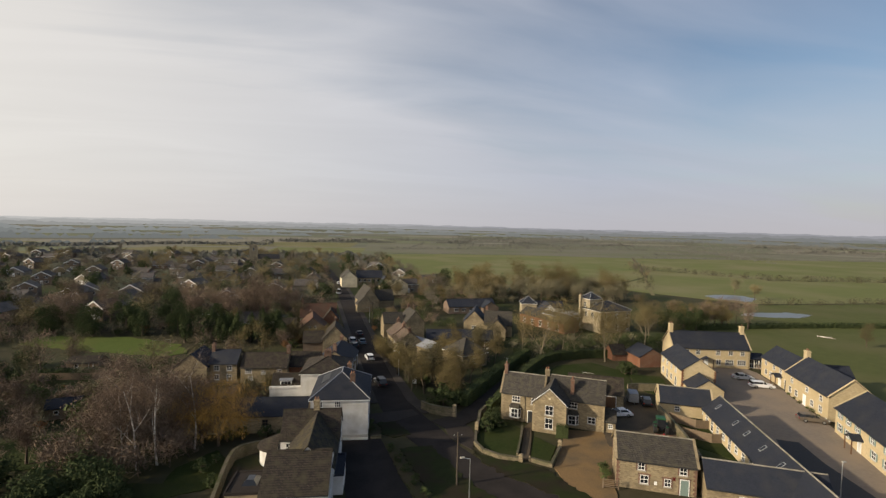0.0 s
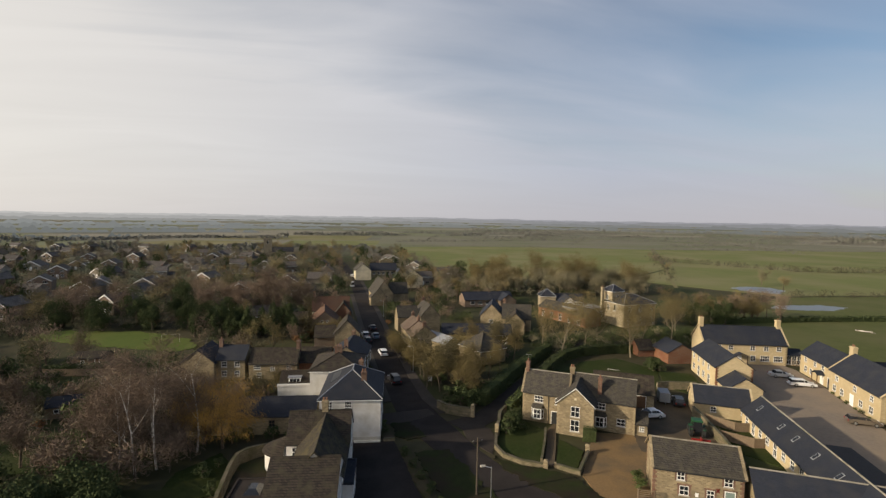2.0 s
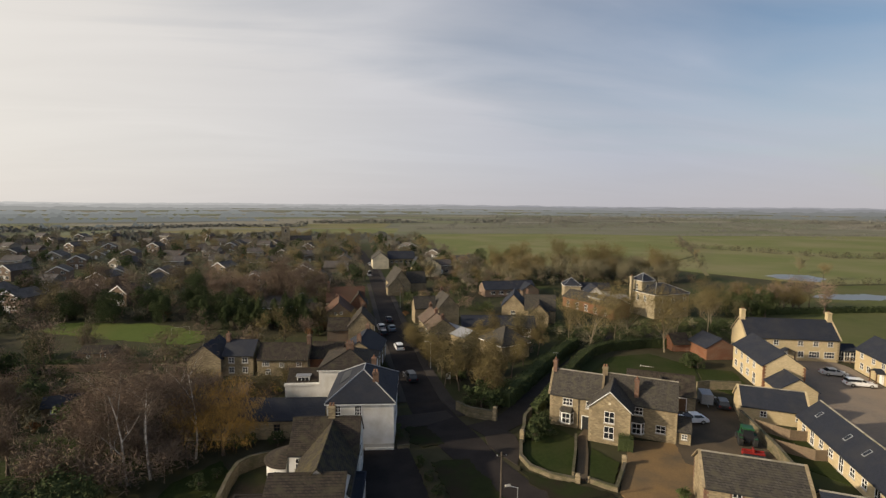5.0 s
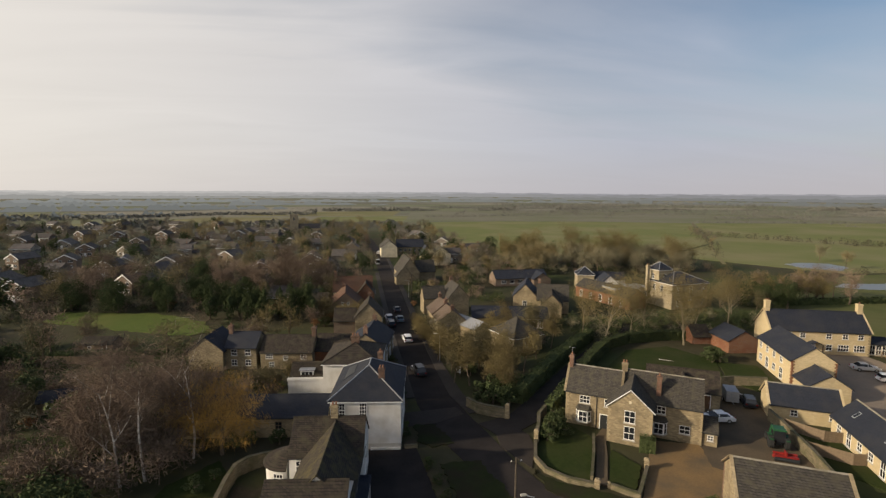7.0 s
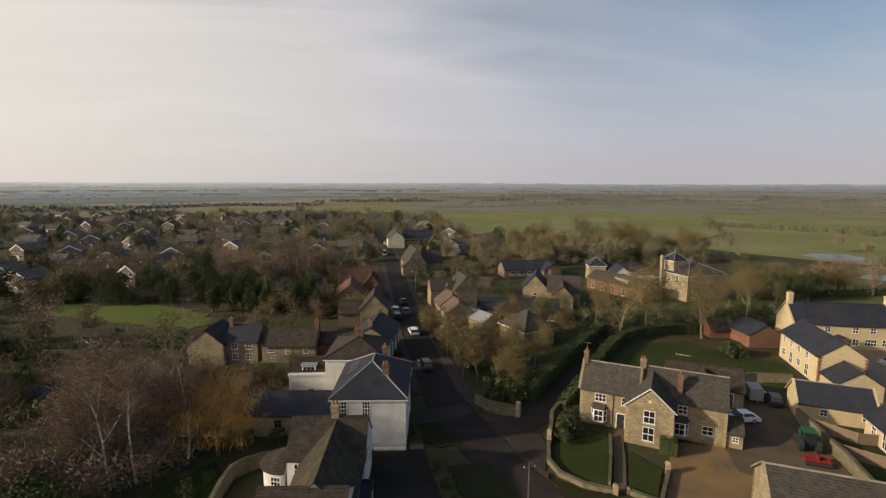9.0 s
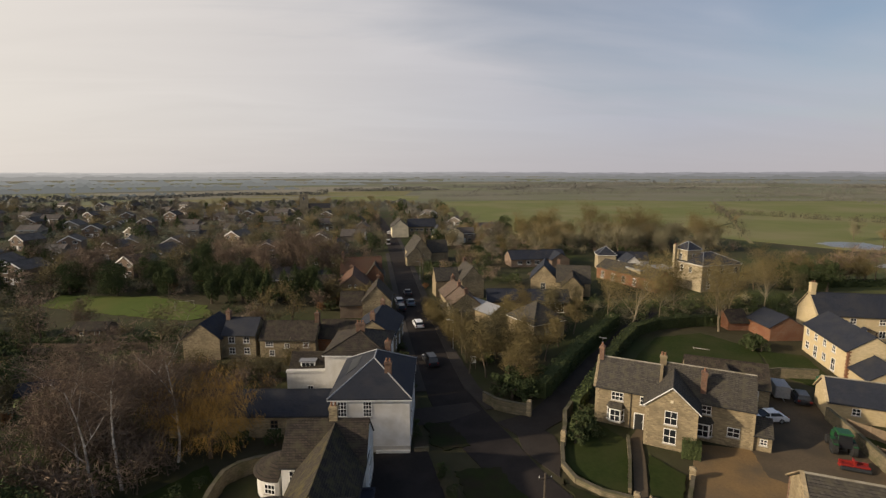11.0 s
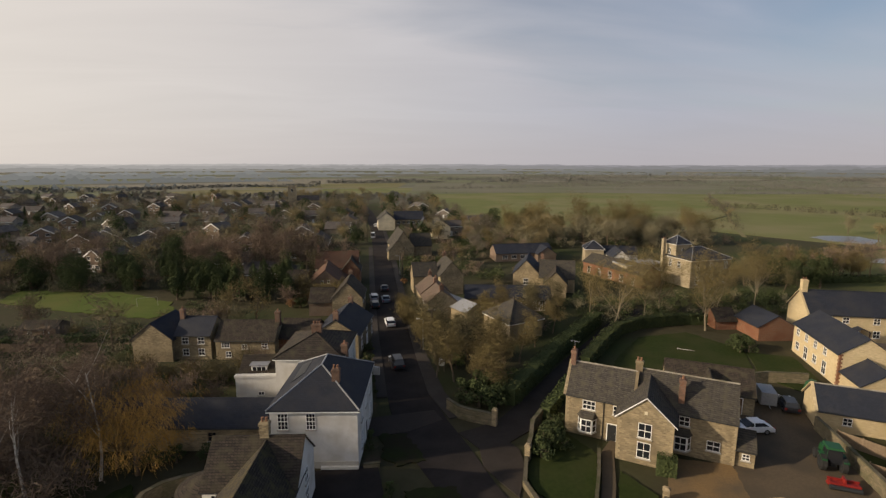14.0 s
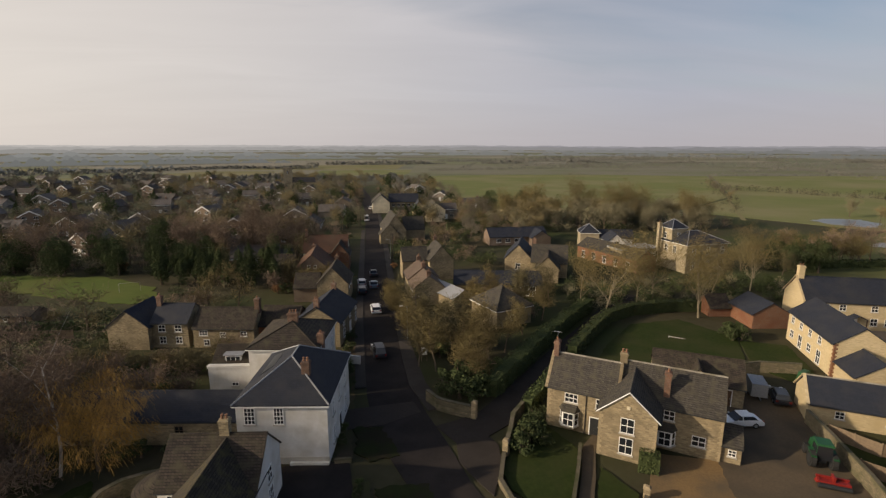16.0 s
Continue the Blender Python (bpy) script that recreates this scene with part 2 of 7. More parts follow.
M["asphalt"] = material("asphalt", (0.023, 0.0195, 0.0185), (0.030, 0.0255, 0.024), 2.5, 0.95, 0.1, big=(0.036, 0.0305, 0.028), big_scale=0.3, spec=0.12)
M["lane"] = material("old_lane_asphalt", (0.0352, 0.0296, 0.0264), (0.0432, 0.036, 0.0312), 2.0, 0.95, 0.1, big=(0.0296, 0.0248, 0.0216), big_scale=0.35, spec=0.15)
M["pale_tile"] = courses("pale_weathered_clay_tile", (0.1485, 0.1035, 0.0792), (0.1125, 0.081, 0.063), (0.063, 0.0468, 0.0378), 0.24, 0.11, 0.014, stain=(0.117, 0.09, 0.0675), vary=0.1)
M["asphalt_new"] = material("fresh_asphalt", (0.035, 0.036, 0.040), (0.045, 0.046, 0.05), 2.5, 0.8, 0.1)
M["pave"] = material("footpath", (0.040, 0.034, 0.030), (0.052, 0.044, 0.038), 2.0, 0.9, 0.1, big=(0.036, 0.030, 0.026), big_scale=0.3)
M["setts"] = courses("brick_table_paving", (0.044, 0.033, 0.028), (0.036, 0.028, 0.024), (0.026, 0.022, 0.02), 0.2, 0.1, 0.008, stain=(0.032, 0.026, 0.023))
M["court"] = material("court_paving", (0.19, 0.155, 0.125), (0.235, 0.195, 0.155), 1.6, 0.9, 0.1, big=(0.25, 0.20, 0.15), big_scale=0.16)
M["gravel"] = material("gravel_drive", (0.225, 0.142, 0.062), (0.165, 0.105, 0.048), 5.0, 0.95, 0.4, big=(0.105, 0.08, 0.05), big_scale=0.16)
# browner, darker gravel: shade of the house put into the colour
M["yard_gravel"] = material("damp_yard_gravel", (0.118, 0.088, 0.054), (0.090, 0.067, 0.043), 4.0, 0.95, 0.4, big=(0.066, 0.052, 0.036), big_scale=0.2)
M["pale_ridge"] = material("pale_ridge_tiles", (0.24, 0.22, 0.18), (0.32, 0.29, 0.24), 5.0, 0.9, 0.3, big=(0.17, 0.15, 0.11), big_scale=0.7)
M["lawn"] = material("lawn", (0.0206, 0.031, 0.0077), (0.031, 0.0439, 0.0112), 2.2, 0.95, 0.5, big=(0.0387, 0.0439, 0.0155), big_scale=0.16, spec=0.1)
M["field"] = material("pasture", (0.128, 0.146, 0.051), (0.150, 0.163, 0.061), 0.05, 0.95, 0.2, big=(0.195, 0.182, 0.092), big_scale=0.018, spec=0.1, detail=9)
M["meadow"] = material("winter_meadow", (0.078, 0.090, 0.030), (0.098, 0.108, 0.038), 0.3, 0.95, 0.3, big=(0.115, 0.112, 0.05), big_scale=0.03, spec=0.1, detail=9)
# verge grass, worn to earth; shade on it put into the colour
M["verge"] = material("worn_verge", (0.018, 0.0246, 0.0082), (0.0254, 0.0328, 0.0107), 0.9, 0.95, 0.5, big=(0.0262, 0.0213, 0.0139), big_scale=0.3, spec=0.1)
M["play"] = material("playing_field_grass", (0.072, 0.100, 0.022), (0.090, 0.118, 0.028), 0.6, 0.95, 0.3, big=(0.105, 0.115, 0.033), big_scale=0.08, spec=0.1)
M["field_b"] = material("stubble_field", (0.17, 0.15, 0.075), (0.20, 0.18, 0.095), 0.05, 0.95, 0.2, big=(0.14, 0.145, 0.06), big_scale=0.012, spec=0.1, detail=9)
M["plough"] = material("winter_crop_field", (0.155, 0.150, 0.110), (0.18, 0.172, 0.128), 0.05, 0.95, 0.2, big=(0.135, 0.145, 0.085), big_scale=0.01, spec=0.1, detail=9)
M["earth"] = material("garden_earth", (0.060, 0.045, 0.030), (0.085, 0.064, 0.040), 1.5, 0.95, 0.5, big=(0.050, 0.055, 0.022), big_scale=0.2, spec=0.1)
M["ground"] = material("village_ground", (0.044, 0.041, 0.022), (0.064, 0.056, 0.034), 0.35, 0.95, 0.5, big=(0.044, 0.055, 0.02), big_scale=0.035, spec=0.1, detail=9)
M["concrete"] = material("pale_concrete", (0.36, 0.34, 0.30), (0.43, 0.41, 0.37), 2.0, 0.9, 0.1)
M["water"] = material("pond_water", (0.10, 0.105, 0.10), (0.12, 0.125, 0.12), 0.3, 0.3, 0.05, spec=0.4)
M["bark"] = material("bark", (0.075, 0.058, 0.042), (0.13, 0.10, 0.072), 3.0, 0.95, 0.6, vary=0.25)
M["birch_bark"] = material("silver_birch_bark", (0.46, 0.43, 0.38), (0.60, 0.57, 0.52), 3.0, 0.85, 0.3, big=(0.14, 0.12, 0.10), big_scale=1.4)
M["twig"] = material("winter_twigs", (0.1437, 0.1035, 0.0759), (0.2047, 0.1495, 0.1058), 0.6, 0.95, 0.0, vary=0.28)
M["twig_gold"] = material("golden_catkin_twigs", (0.1188, 0.09216, 0.03744), (0.1512, 0.1188, 0.04896), 0.6, 0.95, 0.0, vary=0.25)
M["twig_olive"] = material("olive_winter_twigs", (0.0925, 0.07992, 0.03996), (0.1221, 0.1036, 0.05032), 0.6, 0.95, 0.0, vary=0.25)
# lighter copy of the bark: sun on the trunks put into the colour
M["pale_bark"] = material("sunlit_pale_bark", (0.14, 0.115, 0.078), (0.22, 0.185, 0.125), 2.0, 0.95, 0.5, vary=0.2)
M["ashlar"] = courses("weathered_ashlar", (0.37, 0.31, 0.21), (0.30, 0.25, 0.165), (0.30, 0.25, 0.18), 0.6, 0.3, 0.01, stain=(0.22, 0.185, 0.125), stain_scale=0.6, vary=0.05)
# shrub green with distance haze mixed into the base colour
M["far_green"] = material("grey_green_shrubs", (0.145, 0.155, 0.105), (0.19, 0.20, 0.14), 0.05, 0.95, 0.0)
# weathered estate roof tile, made lighter and greyer to carry distance haze
M["grey_tile"] = courses("weathered_concrete_tile", (0.1279, 0.1124, 0.1046), (0.1008, 0.0891, 0.0838), (0.062, 0.0542, 0.0511), 0.33, 0.2, 0.014, stain=(0.0635, 0.0574, 0.048), vary=0.3)
# paler, greyer copies of the twig colours, haze of distance put in
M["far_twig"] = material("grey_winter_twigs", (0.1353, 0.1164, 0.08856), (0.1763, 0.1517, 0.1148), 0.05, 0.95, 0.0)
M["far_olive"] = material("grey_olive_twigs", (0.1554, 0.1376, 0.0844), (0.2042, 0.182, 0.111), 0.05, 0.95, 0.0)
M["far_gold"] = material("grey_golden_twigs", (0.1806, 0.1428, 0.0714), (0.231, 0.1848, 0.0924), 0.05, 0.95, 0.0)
M["twig_willow"] = material("orange_willow_twigs", (0.33, 0.195, 0.048), (0.40, 0.24, 0.065), 0.6, 0.95, 0.0, vary=0.1)
M["leaf_dark"] = material("dark_evergreen_leaves", (0.0468, 0.0611, 0.026), (0.0624, 0.078, 0.0338), 1.2, 0.95, 0.0, spec=0.08, vary=0.15)
M["leaf_green"] = material("evergreen_leaves", (0.050, 0.070, 0.020), (0.080, 0.100, 0.030), 1.2, 0.8, 0.0, vary=0.25)
M["leaf_hedge"] = material("hedge_leaves", (0.034, 0.046, 0.016), (0.062, 0.074, 0.024), 1.2, 0.85, 0.0, vary=0.15)
M["leaf_rust"] = material("dry_russet_leaves", (0.17, 0.085, 0.035), (0.22, 0.12, 0.05), 1.2, 0.9, 0.0, vary=0.2)
M["wood"] = material("weathered_timber", (0.15, 0.11, 0.075), (0.20, 0.15, 0.10), 4.0, 0.9, 0.2, vary=0.15)
M["pole_wood"] = material("tarred_pole_timber", (0.060, 0.049, 0.038), (0.085, 0.070, 0.054), 4.0, 0.9, 0.2)
M["steel"] = material("galvanised_steel", (0.45, 0.46, 0.47), (0.52, 0.53, 0.54), 5.0, 0.4, 0.03, metal=0.8)
M["tyre"] = material("tyre_rubber", (0.018, 0.018, 0.018), (0.026, 0.026, 0.026), 8.0, 0.9, 0.1)
M["tractor_green"] = material("tractor_green_paint", (0.012, 0.065, 0.022), (0.018, 0.08, 0.028), 3.0, 0.4, 0.02)
M["red_paint"] = material("red_machine_paint", (0.24, 0.020, 0.016), (0.19, 0.02, 0.016), 3.0, 0.45, 0.05)
for cname, rgb in (("white_car", (0.72, 0.73, 0.75)), ("silver_car", (0.42, 0.43, 0.45)), ("dark_car", (0.025, 0.027, 0.032)), ("bronze_car", (0.12, 0.10, 0.08)), ("blue_car", (0.10, 0.14, 0.18))):
    M[cname] = material(cname + "_paint", rgb, tuple(min(1, v * 1.1) for v in rgb), 2.0, 0.28, 0.0, metal=0.15, spec=0.5)
glass = bpy.data.materials.new("window_glass")
glass.use_nodes = True
gb = glass.node_tree.nodes["Principled BSDF"]
gb.inputs["Base Color"].default_value, gb.inputs["Roughness"].default_value, gb.inputs["Specular IOR Level"].default_value = (0.018, 0.020, 0.024, 1), 0.06, 0.6
M["glass"] = glass


# ---- builders ----
def mesh_of(name, verts, faces, mat, smooth=False):
    me = bpy.data.meshes.new(name)
    me.from_pydata([tuple(v) for v in verts], [], faces)
    for m in (mat if isinstance(mat, (list, tuple)) else [mat]):
        me.materials.append(m)
    if smooth:
        me.polygons.foreach_set("use_smooth", [True] * len(me.polygons))
    me.update()
    return me


class Shape:
    """Collects boxes, prisms and slabs for one mesh."""

    def __init__(self):
        self.v, self.f = [], []

    def add(self, verts, faces):
        k = len(self.v)
        self.v += [tuple(p) for p in verts]
        self.f += [tuple(i + k for i in q) for q in faces]
        return self

    def box(self, x0, y0, z0, x1, y1, z1):
        return self.add([(x0, y0, z0), (x1, y0, z0), (x1, y1, z0), (x0, y1, z0), (x0, y0, z1), (x1, y0, z1), (x1, y1, z1), (x0, y1, z1)],
                        [(0, 3, 2, 1), (4, 5, 6, 7), (0, 1, 5, 4), (1, 2, 6, 5), (2, 3, 7, 6), (3, 0, 4, 7)])

    def tapered(self, x0, y0, z0, x1, y1, z1, t):
        """A box whose top is drawn in by t on every side."""
        return self.add([(x0, y0, z0), (x1, y0, z0), (x1, y1, z0), (x0, y1, z0), (x0 + t, y0 + t, z1), (x1 - t, y0 + t, z1), (x1 - t, y1 - t, z1), (x0 + t, y1 - t, z1)],
                        [(0, 3, 2, 1), (4, 5, 6, 7), (0, 1, 5, 4), (1, 2, 6, 5), (2, 3, 7, 6), (3, 0, 4, 7)])

    def slab(self, quad, d):
        """A polygon with the thickness d downwards."""
        n = len(quad)
        low = [(x, y, z - d) for x, y, z in quad]
        return self.add(list(quad) + low, [tuple(range(n)), tuple(reversed(range(n, 2 * n)))] + [(i, i + n, (i + 1) % n + n, (i + 1) % n) for i in range(n)])

    def tube(self, p, q, r0, r1, n=6, caps=True):
        p, q = Vector(p), Vector(q)
        a = (q - p).normalized()
        u = a.cross(Vector((0, 0, 1)) if abs(a.z) < 0.9 else Vector((1, 0, 0))).normalized()
        w = a.cross(u)
        ring = [(u * math.cos(2 * math.pi * i / n) + w * math.sin(2 * math.pi * i / n)) for i in range(n)]
        return self.add([p + c * r0 for c in ring] + [q + c * r1 for c in ring],
                        [(i, (i + 1) % n, (i + 1) % n + n, i + n) for i in range(n)] + ([tuple(reversed(range(n))), tuple(range(n, 2 * n))] if caps else []))

    def mesh(self, name, mat, smooth=False):
        return mesh_of(name, self.v, self.f, mat, smooth)


def thing(name, m, label, category, group="", kind=""):
    ob = new(name)
    ob.matrix_world = m
    ob.empty_display_size = 0.2
    return tagged(ob, label, category, group, kind)


def part(name, data, parent, m=None, label=""):
    ob = new(name, data)
    ob.parent = parent
    if m is not None:
        ob.matrix_basis = m
    return tagged(ob, label)


CACHE = {}


def window_meshes(w, h, nx, ny, fmat, sill_mat):
    key = (round(w, 2), round(h, 2), nx, ny, fmat, sill_mat)
    if key not in CACHE:
        s, b = Shape(), 0.058
        rim = [(-w / 2, 0), (w / 2, 0), (w / 2, h), (-w / 2, h)]
        hole = [(-w / 2 + b, b), (w / 2 - b, b), (w / 2 - b, h - b), (-w / 2 + b, h - b)]
        rv = [(x, y, z) for y in (-0.05, 0.04) for ring in (rim, hole) for x, z in ring]
        rf = []
        for i in range(4):
            j = (i + 1) % 4
            rf += [(i, j, 4 + j, 4 + i), (8 + j, 8 + i, 12 + i, 12 + j), (j, i, 8 + i, 8 + j), (4 + i, 4 + j, 12 + j, 12 + i)]
        s.add(rv, rf)
        for i in range(1, nx):
            x = -w / 2 + w * i / nx
            s.box(x - 0.025, -0.04, b, x + 0.025, 0.03, h - b)
        for i in range(1, ny):
            z, t = h * i / ny, (0.035 if ny == 2 or (ny % 2 == 0 and i == ny // 2) else 0.018)
            s.box(-w / 2 + b, -0.045, z - t, w / 2 - b, 0.03, z + t)
        g = Shape().box(-w / 2 + b, -0.012, b, w / 2 - b, 0.02, h - b)
        d = Shape().tapered(-w / 2 - 0.1, -0.14, -0.12, w / 2 + 0.1, 0.02, -0.005, 0.012)
        CACHE[key] = (s.mesh("window", M[fmat]), g.mesh("pane", M["glass"]), d.mesh("sill", M[sill_mat]))
    return CACHE[key]


def window(parent, m, w, h, nx=2, ny=2, fmat="white", sill_mat="concrete"):
    a, g, d = window_meshes(w, h, nx, ny, fmat, sill_mat)
    ob = part("window", a, parent, m)
    part("pane", g, ob)
    part("sill", d, ob)
    return ob


def door(parent, m, w=0.95, h=2.05, mat="door_wood"):
    key = ("door", w, h, mat)
    if key not in CACHE:
        s = Shape().box(-w / 2, -0.03, 0, w / 2, 0.03, h)
        for z0, z1 in ((0.2, 0.85), (1.05, h - 0.2)):
            for sx in (-1, 1):
                s.box(sx * w / 4 - w * 0.16, -0.045, z0, sx * w / 4 + w * 0.16, -0.028, z1)
        fr = Shape().box(-w / 2 - 0.09, -0.06, 0, -w / 2, 0.03, h + 0.09).box(w / 2, -0.06, 0, w / 2 + 0.09, 0.03, h + 0.09).box(-w / 2, -0.06, h, w / 2, 0.03, h + 0.09)
        hd = Shape().box(w / 2 - 0.14, -0.08, 1.0, w / 2 - 0.10, -0.03, 1.12)
        CACHE[key] = (s.mesh("door", M[mat]), fr.mesh("door_frame", M["white"]), hd.mesh("handle", M["steel"]))
    a, f_, hd = CACHE[key]
    ob = part("door", a, parent, m)
    part("door_frame", f_, ob)
    part("handle", hd, ob)


def chimney(parent, x, y, z0, z1, w=0.7, d=0.7, mat="brick", pots=2):
    s = Shape().box(x - w / 2, y - d / 2, z0, x + w / 2, y + d / 2, z1 - 0.3)
    s.tapered(x - w / 2 - 0.07, y - d / 2 - 0.07, z1 - 0.3, x + w / 2 + 0.07, y + d / 2 + 0.07, z1 - 0.12, 0.0)
    s.tapered(x - w / 2 - 0.03, y - d / 2 - 0.03, z1 - 0.12, x + w / 2 + 0.03, y + d / 2 + 0.03, z1, 0.06)
    ob = part("chimney", s.mesh("chimney", M["chimney_brick" if mat == "brick" else mat]), parent)
    for i in range(pots):
        px = x + (i - (pots - 1) / 2) * w / max(pots, 1) * 0.9
        k = Shape().tube((px, y, z1 - 0.02), (px, y, z1 + 0.34), 0.12, 0.09, 8).tube((px, y, z1 + 0.30), (px, y, z1 + 0.37), 0.125, 0.125, 8)
        part("chimney_pot", k.mesh("chimney_pot", M["pot"]), ob)


def wall_mesh(x0, y0, x1, y1, eave, ridge, kind, mat):
    s = Shape()
    if kind == "gx":
        ym = (y0 + y1) / 2
        s.add([(x0, y0, 0), (x1, y0, 0), (x1, y1, 0), (x0, y1, 0), (x0, y0, eave), (x1, y0, eave), (x1, y1, eave), (x0, y1, eave), (x0, ym, ridge), (x1, ym, ridge)],
              [(0, 3, 2, 1), (0, 1, 5, 4), (2, 3, 7, 6), (1, 2, 6, 9, 5), (3, 0, 4, 8, 7), (4, 5, 9, 8), (6, 7, 8, 9)])
    elif kind == "gy":
        xm = (x0 + x1) / 2
        s.add([(x0, y0, 0), (x1, y0, 0), (x1, y1, 0), (x0, y1, 0), (x0, y0, eave), (x1, y0, eave), (x1, y1, eave), (x0, y1, eave), (xm, y0, ridge), (xm, y1, ridge)],
              [(0, 3, 2, 1), (0, 1, 5, 8, 4), (2, 3, 7, 9, 6), (1, 2, 6, 5), (3, 0, 4, 7), (4, 8, 9, 7), (5, 6, 9, 8)])
    elif kind == "lean":           # roof falls towards y0
        s.add([(x0, y0, 0), (x1, y0, 0), (x1, y1, 0), (x0, y1, 0), (x0, y0, eave), (x1, y0, eave), (x1, y1, ridge), (x0, y1, ridge)],
              [(0, 3, 2, 1), (4, 5, 6, 7), (0, 1, 5, 4), (1, 2, 6, 5), (2, 3, 7, 6), (3, 0, 4, 7)])
    else:
        s.box(x0, y0, 0, x1, y1, eave)
    return s.mesh("wall", M[mat])


def roof_parts(parent, x0, y0, x1, y1, eave, ridge, kind, mat, over=0.28, verge=0.12, ridge_mat=None, coping=False):
    s, d, e = Shape(), 0.13, over
    lift = 0.135
    rm = ridge_mat or mat
    if kind in ("gx", "gy"):
        half = ((y1 - y0) if kind == "gx" else (x1 - x0)) / 2
        k = (ridge - eave) / half
        a0, a1 = ((x0, x1) if kind == "gx" else (y0, y1))
        a0, a1 = a0 - verge, a1 + verge
        b0, b1 = ((y0, y1) if kind == "gx" else (x0, x1))
        bm = (b0 + b1) / 2
        zl, zr = eave - e * k + lift, ridge + lift
        P = (lambda a, b, z: (a, b, z)) if kind == "gx" else (lambda a, b, z: (b, a, z))
        q1, q2 = [P(a0, b0 - e, zl), P(a1, b0 - e, zl), P(a1, bm, zr), P(a0, bm, zr)], [P(a1, b1 + e, zl), P(a0, b1 + e, zl), P(a0, bm, zr), P(a1, bm, zr)]
        if kind == "gy":
            q1.reverse(), q2.reverse()
        s.slab(q1, d).slab(q2, d)
        roof = part("roof", s.mesh("roof", M[mat]), parent)
        cap = Shape()
        if kind == "gx":
            cap.add([(a0, bm - 0.16, zr - 0.04), (a0, bm, zr + 0.07), (a0, bm + 0.16, zr - 0.04), (a1, bm - 0.16, zr - 0.04), (a1, bm, zr + 0.07), (a1, bm + 0.16, zr - 0.04)], [(0, 2, 1), (3, 4, 5), (0, 1, 4, 3), (1, 2, 5, 4), (0, 3, 5, 2)])
        else:
            cap.add([(bm - 0.16, a0, zr - 0.04), (bm, a0, zr + 0.07), (bm + 0.16, a0, zr - 0.04), (bm - 0.16, a1, zr - 0.04), (bm, a1, zr + 0.07), (bm + 0.16, a1, zr - 0.04)], [(0, 1, 2), (3, 5, 4), (0, 3, 4, 1), (1, 4, 5, 2), (0, 2, 5, 3)])
        part("ridge_tiles", cap.mesh("ridge_tiles", M[rm]), roof)
        for side in (0, 1):
            g = Shape()
            bb = b0 - e - 0.05 if side == 0 else b1 + e + 0.05
            p0, p1 = P(a0 + 0.05, bb, zl - 0.12), P(a1 - 0.05, bb, zl - 0.12)
            g.tube(p0, p1, 0.055, 0.055, 6)
            part("gutter", g.mesh("gutter", M["dark_paint"]), parent)
        if coping:
            for aa in (a0, a1):
                c = Shape()
                w = 0.16
                for bq in (b0 - e, b1 + e):
                    lo, hi = [P(aa - w, bq, zl + 0.05), P(aa + w, bq, zl + 0.05)], [P(aa + w, bm, zr + 0.1), P(aa - w, bm, zr + 0.1)]
                    c.slab(lo + hi, 0.14)
                part("coping", c.mesh("coping", M["new_stone" if coping == 2 else "stone"]), parent)
    elif kind == "hip":
        L, D = x1 - x0, y1 - y0
        if L >= D:
            r0, r1 = (x0 + D / 2, (y0 + y1) / 2), (x1 - D / 2, (y0 + y1) / 2)
        else:
            r0, r1 = ((x0 + x1) / 2, y0 + L / 2), ((x0 + x1) / 2, y1 - L / 2)
        k = (ridge - eave) / (min(L, D) / 2)
        zl, zr = eave - e * k + lift, ridge + lift
        c = [(x0 - e, y0 - e, zl), (x1 + e, y0 - e, zl), (x1 + e, y1 + e, zl), (x0 - e, y1 + e, zl)]
        R0, R1 = (*r0, zr), (*r1, zr)
        if L >= D:
            polys = [[c[0], c[1], R1, R0], [c[1], c[2], R1], [c[2], c[3], R0, R1], [c[3], c[0], R0]]
            hips = [(c[0], R0), (c[3], R0), (c[1], R1), (c[2], R1)]
        else:
            polys = [[c[0], c[1], R0], [c[1], c[2], R1, R0], [c[2], c[3], R1], [c[3], c[0], R0, R1]]
            hips = [(c[0], R0), (c[1], R0), (c[2], R1), (c[3], R1)]
        for q in polys:
            s.slab(q, d)
        roof = part("roof", s.mesh("roof", M[mat]), parent)
        for p, q in hips + [(R0, R1)]:
            if (Vector(p) - Vector(q)).length > 0.1:
                part("hip_flashing", Shape().tube(p, q, 0.09, 0.09, 5).mesh("hip_flashing", M[rm]), roof)
        part("fascia", Shape().box(x0 - e, y0 - e, zl - d - 0.12, x1 + e, y1 + e, zl - d - 0.005).mesh("fascia", M["white"]), parent)
    elif kind == "lean":
        k = (ridge - eave) / (y1 - y0)
        s.slab([(x0 - verge, y0 - e, eave - e * k + lift), (x1 + verge, y0 - e, eave - e * k + lift), (x1 + verge, y1, ridge + lift), (x0 - verge, y1, ridge + lift)], d)
        part("roof", s.mesh("roof", M[mat]), parent)
    else:
        s.box(x0 - 0.1, y0 - 0.1, eave, x1 + 0.1, y1 + 0.1, eave + 0.16)
        s.box(x0 - 0.1, y0 - 0.1, eave + 0.16, x1 + 0.1, y0 + 0.1, eave + 0.32).box(x0 - 0.1, y1 - 0.1, eave + 0.16, x1 + 0.1, y1 + 0.1, eave + 0.32)
